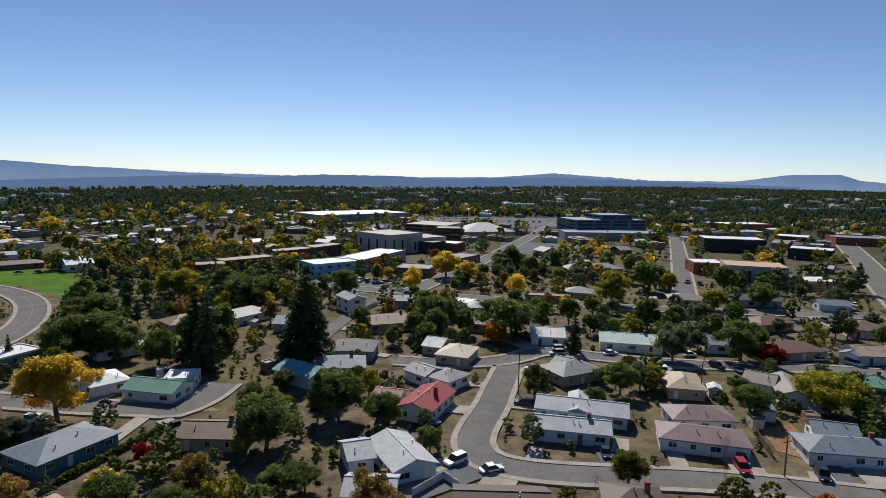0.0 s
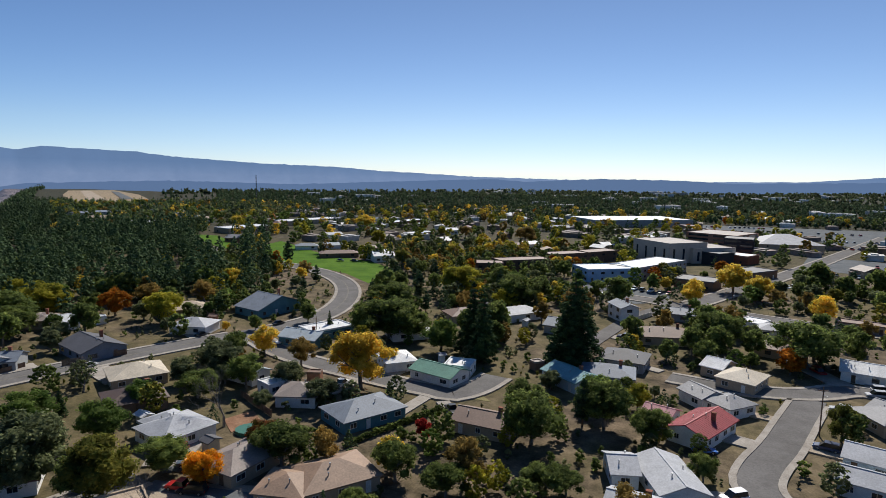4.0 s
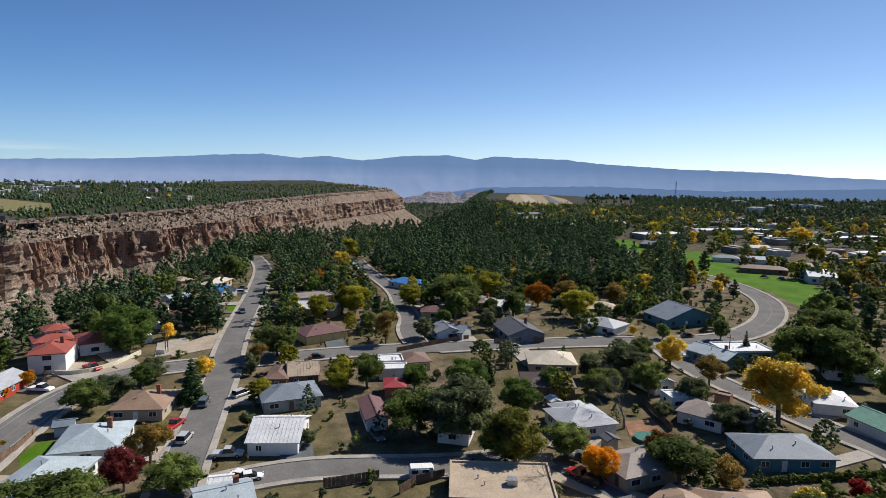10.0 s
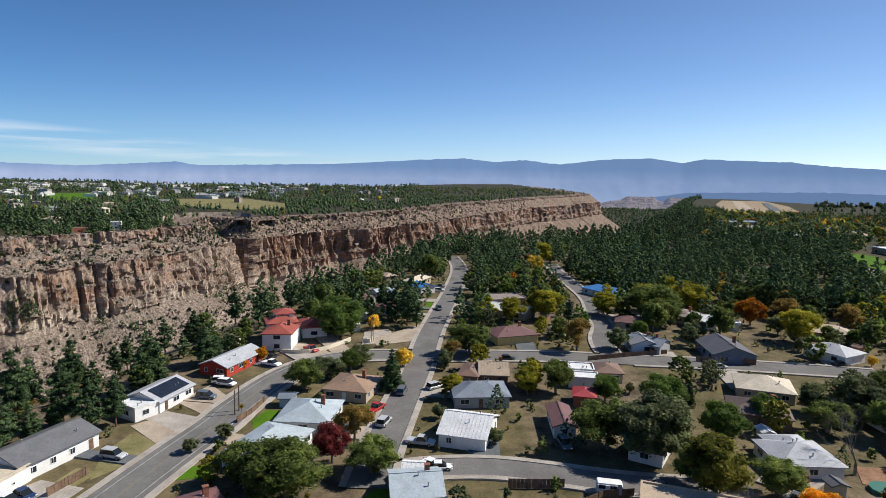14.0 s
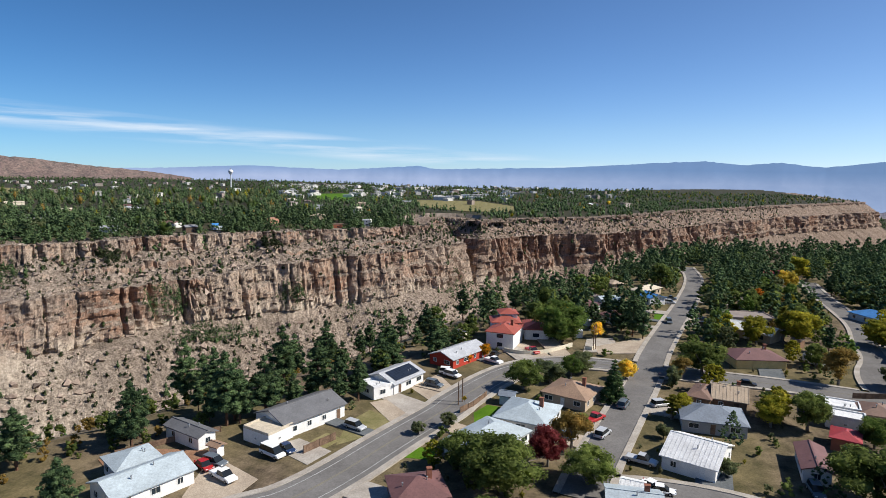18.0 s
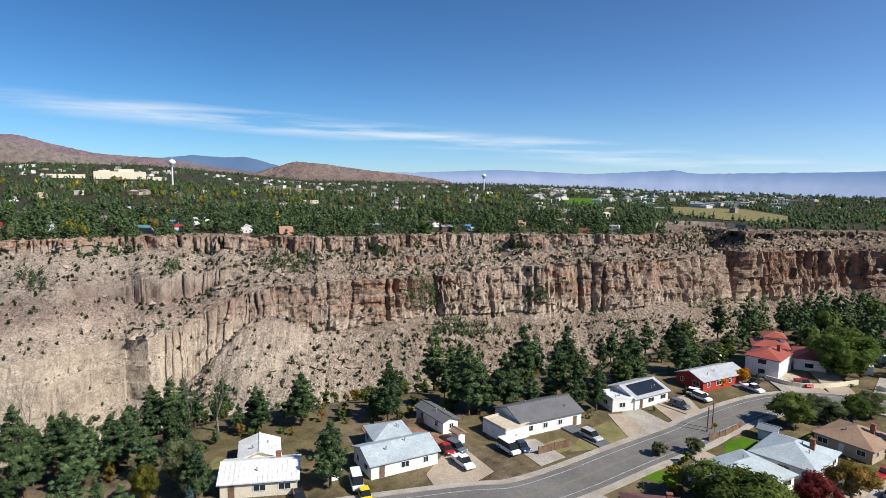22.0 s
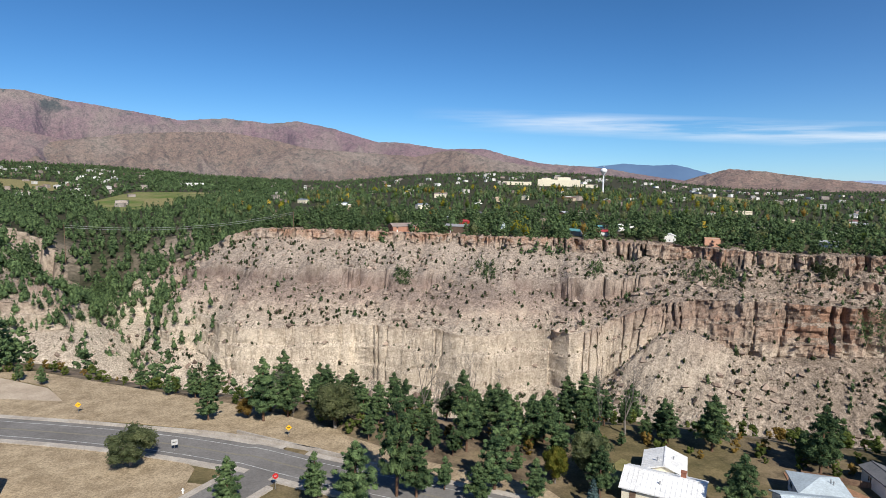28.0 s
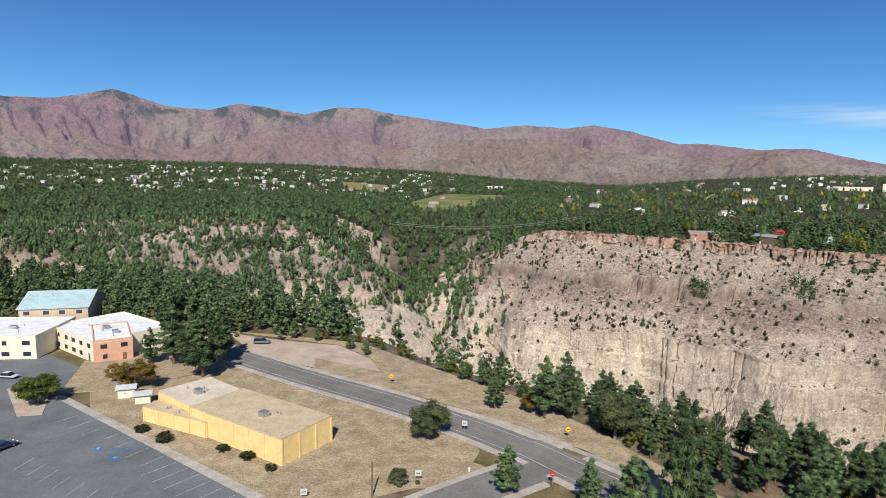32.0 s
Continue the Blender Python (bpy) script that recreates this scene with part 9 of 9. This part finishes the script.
def fence(label, mat, pts, h, board=0.5, name="fence"):
    """A fence of boards between posts, along a short line."""
    ob = thing(name, pose(pts[0][0], pts[0][1], gz(*pts[0])), label, "fence")
    ox, oy = pts[0]
    shared = {}
    for (ax, ay), (bx, by) in zip(pts[:-1], pts[1:]):
        ln = math.hypot(bx - ax, by - ay)
        a = math.atan2(by - ay, bx - ax)
        n = max(1, int(ln / board))
        for i in range(n):
            u = (i + 0.5) / n
            key = round(ln / n, 2)
            if key not in shared:
                bm = bmesh.new()
                box(bm, 0, 0, 0.05, ln / n - 0.03, 0.06, h)
                me = bpy.data.meshes.new("board")
                bm.to_mesh(me)
                bm.free()
                me.materials.append(mat)
                shared[key] = me
            b = new("board", shared[key])
            b.parent = ob
            b.matrix_basis = pose(ax + (bx - ax) * u - ox, ay + (by - ay) * u - oy, 0, 0, 0, math.degrees(a))
        for i in range(0, n + 1, 5):
            u = i / n
            if "post" not in shared:
                bm = bmesh.new()
                box(bm, 0, 0, -0.3, 0.14, 0.14, h + 0.45)
                me = bpy.data.meshes.new("post")
                bm.to_mesh(me)
                bm.free()
                me.materials.append(mat)
                shared["post"] = me
            p = new("post", shared["post"])
            p.parent = ob
            p.location = (ax + (bx - ax) * u - ox, ay + (by - ay) * u - oy, 0)
    return ob


def low_wall(label, mat, pts, h, t=0.3, name="garden_wall"):
    line = resample(pts, 1.5)
    V, F = strip(line, offsets(line), -t / 2, t / 2, -0.3, h)
    ob = mesh_object(name, V, F, mat)
    return tagged(ob, label, "wall", kind="structure")


def mast(x, y, h):
    ob = thing("radio_mast", pose(x, y, gz(x, y)), "thin steel lattice radio mast with guy stays", "mast")
    for a in range(3):
        bm = bmesh.new()
        ca, sa = math.cos(a * 2.094), math.sin(a * 2.094)
        tube(bm, (0.9 * ca, 0.9 * sa, -1), (0.5 * ca, 0.5 * sa, h), 0.22, 0.16, 5)
        part("leg", bm, surface("dark mast steel", (0.05, 0.05, 0.055), (0.09, 0.09, 0.10), 1.0, 0.6), ob)
    for k in range(12):
        bm = bmesh.new()
        z = h * (k + 0.5) / 12
        tube(bm, (0.7, 0, z), (-0.4, 0.6, z + h / 24), 0.12, 0.12, 4)
        part("brace", bm, STEEL, ob)
    for z in (0.55, 0.8, 0.93):
        bm = bmesh.new()
        tube(bm, (0.4, -0.9, h * z), (0.4, -0.9, h * z + 2.6), 0.5, 0.5, 8)
        part("antenna", bm, TRIM, ob)


def water_tower(x, y, h, label):
    ob = thing("water_tower", pose(x, y, gz(x, y)), label, "water tower")
    white = surface("tower enamel", (0.74, 0.75, 0.76), (0.82, 0.82, 0.82), 0.2, 0.5)
    bm = bmesh.new()
    tube(bm, (0, 0, -2), (0, 0, h * 0.72), h * 0.034, h * 0.026, 16)
    part("stem", bm, white, ob)
    bm = bmesh.new()
    bmesh.ops.create_uvsphere(bm, u_segments=24, v_segments=14, radius=h * 0.13)
    bmesh.ops.scale(bm, vec=(1, 1, 0.82), verts=bm.verts)
    bmesh.ops.translate(bm, vec=(0, 0, h * 0.84), verts=bm.verts)
    part("tank", bm, white, ob)
    bm = bmesh.new()
    tube(bm, (0, 0, h * 0.66), (0, 0, h * 0.75), h * 0.027, h * 0.09, 16)
    part("collar", bm, white, ob)
    bm = bmesh.new()
    tube(bm, (0, 0, h * 0.98), (0, 0, h * 1.03), h * 0.03, h * 0.02, 10)
    part("cap", bm, STEEL, ob)


def hydrant(x, y):
    ob = thing("fire_hydrant", pose(x, y, gz(x, y)), "small pale fire hydrant beside the kerb", "hydrant")
    bm = bmesh.new()
    tube(bm, (0, 0, -0.1), (0, 0, 0.75), 0.14, 0.12, 10)
    b = part("barrel", bm, TRIM, ob)
    bm = bmesh.new()
    tube(bm, (0, 0, 0.74), (0, 0, 0.92), 0.15, 0.05, 10)
    part("bonnet", bm, TRIM, b)
    for s in (-1, 1):
        bm = bmesh.new()
        tube(bm, (0.1 * s, 0, 0.55), (0.24 * s, 0, 0.55), 0.07, 0.07, 8)
        part("nozzle", bm, TRIM, b)


def solar_array(x, y, z, rot, tilt, nx, ny, pw=1.0, ph=1.7):
    ob = thing("solar_array", pose(x, y, z, tilt, 0, rot), "black solar panels mounted on a pale roof", "solar panels")
    for i in range(nx):
        for j in range(ny):
            bm = bmesh.new()
            box(bm, (i - (nx - 1) / 2) * pw, (j - (ny - 1) / 2) * ph, 0.1, pw - 0.04, ph - 0.04, 0.05)
            part("panel", bm, BLACK, ob)


def stall_lines(p0, step, line, n):
    """Painted stall lines of a parking lot, each a line of its own."""
    bm = bmesh.new()
    a = math.atan2(line[1], line[0])
    ln = math.hypot(*line)
    box(bm, 0, 0, 0.0, ln, 0.11, 0.008, 0)
    me = bpy.data.meshes.new("stall_line")
    bm.to_mesh(me)
    bm.free()
    me.materials.append(PAINT)
    for i in range(n):
        ob = new("stall_line", me)
        ob.matrix_basis = pose(p0[0] + step[0] * i + line[0] / 2, p0[1] + step[1] * i + line[1] / 2, 0.075, 0, 0, math.degrees(a))
        tagged(ob, "white painted parking stall line", "road marking", "parking stalls", "structure")


pole(60.7, 102.1, 7.5)
pole(18.4, 141.3, 10.5)
pole(-130.3, -25.3, 5.5, arm=False)
pole(-184.7, 5.2, 7.8)
pole(75.3, 170.5, 6.6)
pole(-99.6, 259.6, 8.2)
pole(0.8, 263.3, 8.0)
pole(-334.9, 44.7, 7.3)
pole(-132.4, -24.8, 5.9, arm=False)
pole(-185.4, 5.8, 8.1, arm=False)
pole(62.8, 142.7, 8.4)
pole(-115.6, 150.5, 7.2)
pole(28.1, -88.3, 6.1, arm=False)
sign(-130.2, -23.9, -260, "diamond", ("yellow", (0.75, 0.42, 0.02)), "yellow diamond warning sign on a steel post", 2.3)
sign(39.7, -140.1, -164, "diamond", ("yellow", (0.75, 0.42, 0.02)), "yellow diamond warning sign beside the turnout", 2.3)
sign(-0.2, -98.3, -180, "octagon", ("red", (0.45, 0.02, 0.02)), "red stop sign at the junction", 2.6)
sign(-2.9, -117.8, -181, "diamond", ("yellow", (0.75, 0.42, 0.02)), "orange-yellow arrow sign behind the barrier", 2.4)
sign(17.6, -116.5, -171, "board", ("white", (0.45, 0.45, 0.44)), "small white sign on the corner", 2.2)
sign(38.7, -85.9, -156, "board", ("white", (0.45, 0.45, 0.44)), "low dark notice board in the grass", 1.4)
sign(22.2, -95.5, -167, "board", ("white", (0.45, 0.45, 0.44)), "small notice board in the dry grass", 1.6)
sign(-176.3, 1.1, 90, "board", ("yellow", (0.75, 0.42, 0.02)), "low yellow board beside the road", 1.2)
fence("white vinyl fence round a back yard", TRIM, [(-4.4, 92.8), (0.6, 98.9), (3.4, 95.2)], 1.6, 0.6, "fence")
fence("white fence beside a white house", TRIM, [(-26.1, 237.5), (-29.9, 227.1), (-33.5, 215.7)], 1.6, 1.0, "fence")
fence("brown plank fence along the street", WOOD, [(-156.3, 96.4), (-153.9, 102.2), (-151.1, 111.4)], 1.7, 0.6, "fence")
fence("brown plank fence behind a yard", WOOD, [(-93.6, 25.5), (-92.9, 29.9), (-92.4, 34.8)], 1.7, 0.6, "fence")
fence("brown plank fence beside a lawn", WOOD, [(-117.3, -17.9), (-115.4, -13.5), (-113.7, -9.2)], 1.6, 0.6, "fence")
fence("rusty plank fence along the main road", WOOD, [(-125.7, -24.0), (-130.0, -21.8), (-137.3, -19.9)], 1.5, 0.6, "fence")
fence("grey plank fence between two yards", WOOD, [(65.3, 122.4), (63.5, 114.9), (62.6, 109.5)], 1.5, 0.6, "fence")
fence("brown fence beside a carport", WOOD, [(-99.4, -48.3), (-102.9, -46.7), (-106.6, -45.0)], 1.5, 0.6, "fence")
fence("brown plank fence between houses", WOOD, [(-86.4, 36.1), (-88.3, 39.9), (-88.3, 45.2)], 1.6, 0.6, "fence")
fence("long plank fence behind the houses", WOOD, [(-86.0, 96.4), (-94.2, 99.8), (-100.7, 102.7)], 1.5, 0.6, "fence")
fence("plank fence beside a dark slate house", WOOD, [(-159.6, 65.4), (-162.5, 80.3), (-163.7, 91.5)], 1.5, 0.6, "fence")
fence("wire and post fence along the rim", WOOD, [(-89.6, -80.7), (-98.0, -74.1), (-104.1, -68.5)], 1.1, 1.6, "fence")
low_wall("cream stucco garden wall before the villa", wall_mat("cream"), [(-175.3, -20.7), (-173.0, -14.1), (-177.8, -7.0), (-186.8, -1.1)], 1.3, 0.30, "garden_wall")
low_wall("cream stucco gate wall", wall_mat("cream"), [(-184.7, 2.8), (-182.7, 4.5), (-186.8, 5.7)], 1.3, 0.30, "garden_wall")
low_wall("concrete traffic barrier along the canyon side", CONCRETE, [(40.0, -135.2), (29.2, -130.3), (15.4, -124.3), (9.1, -121.3), (-0.2, -115.3), (-8.4, -109.9)], 0.8, 0.35, "barrier")
low_wall("concrete traffic barrier along the canyon side", CONCRETE, [(6.9, -122.0), (-1.6, -115.0), (-13.4, -105.5), (-22.0, -97.0)], 0.8, 0.35, "barrier")
water_tower(-760, -1293, 60, "white water tower above the pines")
water_tower(-1697, -1058, 57, "white water tower on the far mesa")
mast(-655, 710, 45)
hydrant(14.2, -100.4)
house("small white storage shed beside the yellow hall", [(96.0, -118.0, 30, 4.4, 3.0, "g", 2.3, "lightgrey", "cream")])
house("small white storage shed beside the yellow hall", [(90.0, -115.6, 30, 4.0, 3.0, "g", 2.2, "lightgrey", "cream")])


def camper(x, y, rot, ln, h):
    """A parked camper trailer: rounded body, windows, door and wheels."""
    ob = thing("camper_trailer", pose(x, y, gz(x, y) + 0.05, 0, 0, rot), "white camper trailer parked beside a house", "trailer")
    bm = bmesh.new()
    box(bm, 0, 0, 0.5, ln, 2.3, h - 0.5)
    bmesh.ops.bevel(bm, geom=bm.edges, offset=0.22, segments=2, affect="EDGES")
    body = part("body", bm, wall_mat("white"), ob)
    for side in (-1, 1):
        for u in (-0.28, 0.16):
            bm = bmesh.new()
            box(bm, u * ln, side * 1.16, 1.35, 1.1, 0.05, 0.65)
            part("window", bm, glass(), body)
        bm = bmesh.new()
        tube(bm, (0.1 * ln, side * 0.95, 0.33), (0.1 * ln, side * 1.18, 0.33), 0.34, 0.34, 14)
        part("wheel", bm, surface("trailer tyre", (0.02, 0.02, 0.02), (0.035, 0.035, 0.035), 1.0, 0.9), ob)
    bm = bmesh.new()
    box(bm, 0.38 * ln, -1.17, 0.6, 0.65, 0.05, 1.75)
    part("door", bm, wall_mat("grey"), body)
    bm = bmesh.new()
    tube(bm, (ln / 2, 0, 0.5), (ln / 2 + 1.1, 0, 0.45), 0.07, 0.05, 6)
    part("drawbar", bm, surface("dark steel", (0.05, 0.05, 0.05), (0.08, 0.08, 0.08), 1.0, 0.6, 0.6), ob)


camper(-187.0, 66.0, 25, 6.4, 2.7)
camper(-89.9, 41.5, 70, 4.2, 2.2)


def stall_symbol(x, y, rot):
    """A blue painted square with a white figure of plain strokes."""
    bm = bmesh.new()
    box(bm, 0, 0, 0.0, 1.5, 1.5, 0.008)
    ob = part("stall_symbol", bm, surface("blue road paint", (0.03, 0.12, 0.36), (0.06, 0.19, 0.46), 0.8, 0.8))
    ob.matrix_basis = pose(x, y, 0.078, 0, 0, rot)
    tagged(ob, "blue painted square on a parking stall", "road marking", "parking stalls", "structure")
    bm = bmesh.new()
    for px, py, sx, sy in ((-0.1, 0.35, 0.24, 0.24), (-0.1, 0.0, 0.2, 0.5), (0.08, -0.1, 0.5, 0.16), (0.0, -0.42, 0.7, 0.14), (0.32, -0.25, 0.14, 0.4)):
        box(bm, px, py, 0.008, sx, sy, 0.006)
    part("stroke", bm, PAINT, ob)


stall_symbol(82.8, -93.6, 25)
stall_symbol(77.4, -91.0, 25)
for k in range(6):
    u = k / 5
    bm = bmesh.new()
    box(bm, 0, 0, 0.0, 2.6, 0.16, 0.008)
    ob = part("stall_line", bm, surface("blue road paint", (0.03, 0.12, 0.36), (0.06, 0.19, 0.46), 0.8, 0.8))
    ob.matrix_basis = pose(80.6 - 4.1 * u, -94.0 - 0.9 * u + 0.4, 0.078, 0, 0, 62)
    tagged(ob, "blue painted hatching in the parking lot", "road marking", "parking stalls", "structure")
solar_array(-138.9, -41.0, 3.69, -202, 19.8, 9, 2, 1.02, 1.9)
stall_lines((65.7, -92.1), (-3.20, 1.55), (2.65, 5.61), 7)
stall_lines((98.3, -106.4), (-4.84, 2.11), (1.52, 4.27), 7)
stall_lines((91.1, -87.8), (-3.81, 1.37), (-0.21, 4.24), 7)


def power_line(a, b, sag, label):
    """Two sagging wires between a pair of timber poles on either side of the canyon."""
    ob = thing("power_line", pose(*a), label, "power line")
    A, B = Vector((0, 0, 0)), Vector(b) - Vector(a)
    for off in (0.0, 1.6):
        bm = bmesh.new()
        rings = []
        for k in range(25):
            u = k / 24
            p = A.lerp(B, u) - Vector((0, 0, sag * 4 * u * (1 - u) + off))
            rings.append([bm.verts.new(p + Vector(d) * 0.09) for d in ((0, 1, 0), (0, 0, 1), (0, -1, 0), (0, 0, -1))])
        for ra, rb in zip(rings[:-1], rings[1:]):
            for i in range(4):
                bm.faces.new((ra[i], ra[(i + 1) % 4], rb[(i + 1) % 4], rb[i]))
        part("wire", bm, STEEL, ob)
    for end in (A, B):
        bm = bmesh.new()
        tube(bm, (end.x, end.y, end.z + 0.6), (end.x, end.y, end.z - 30), 0.2, 0.3, 6)
        part("pole", bm, WOOD, ob)


power_line((150, -520, 8), (-20, -552, 16), 7, "pale power wires strung across the side canyon")
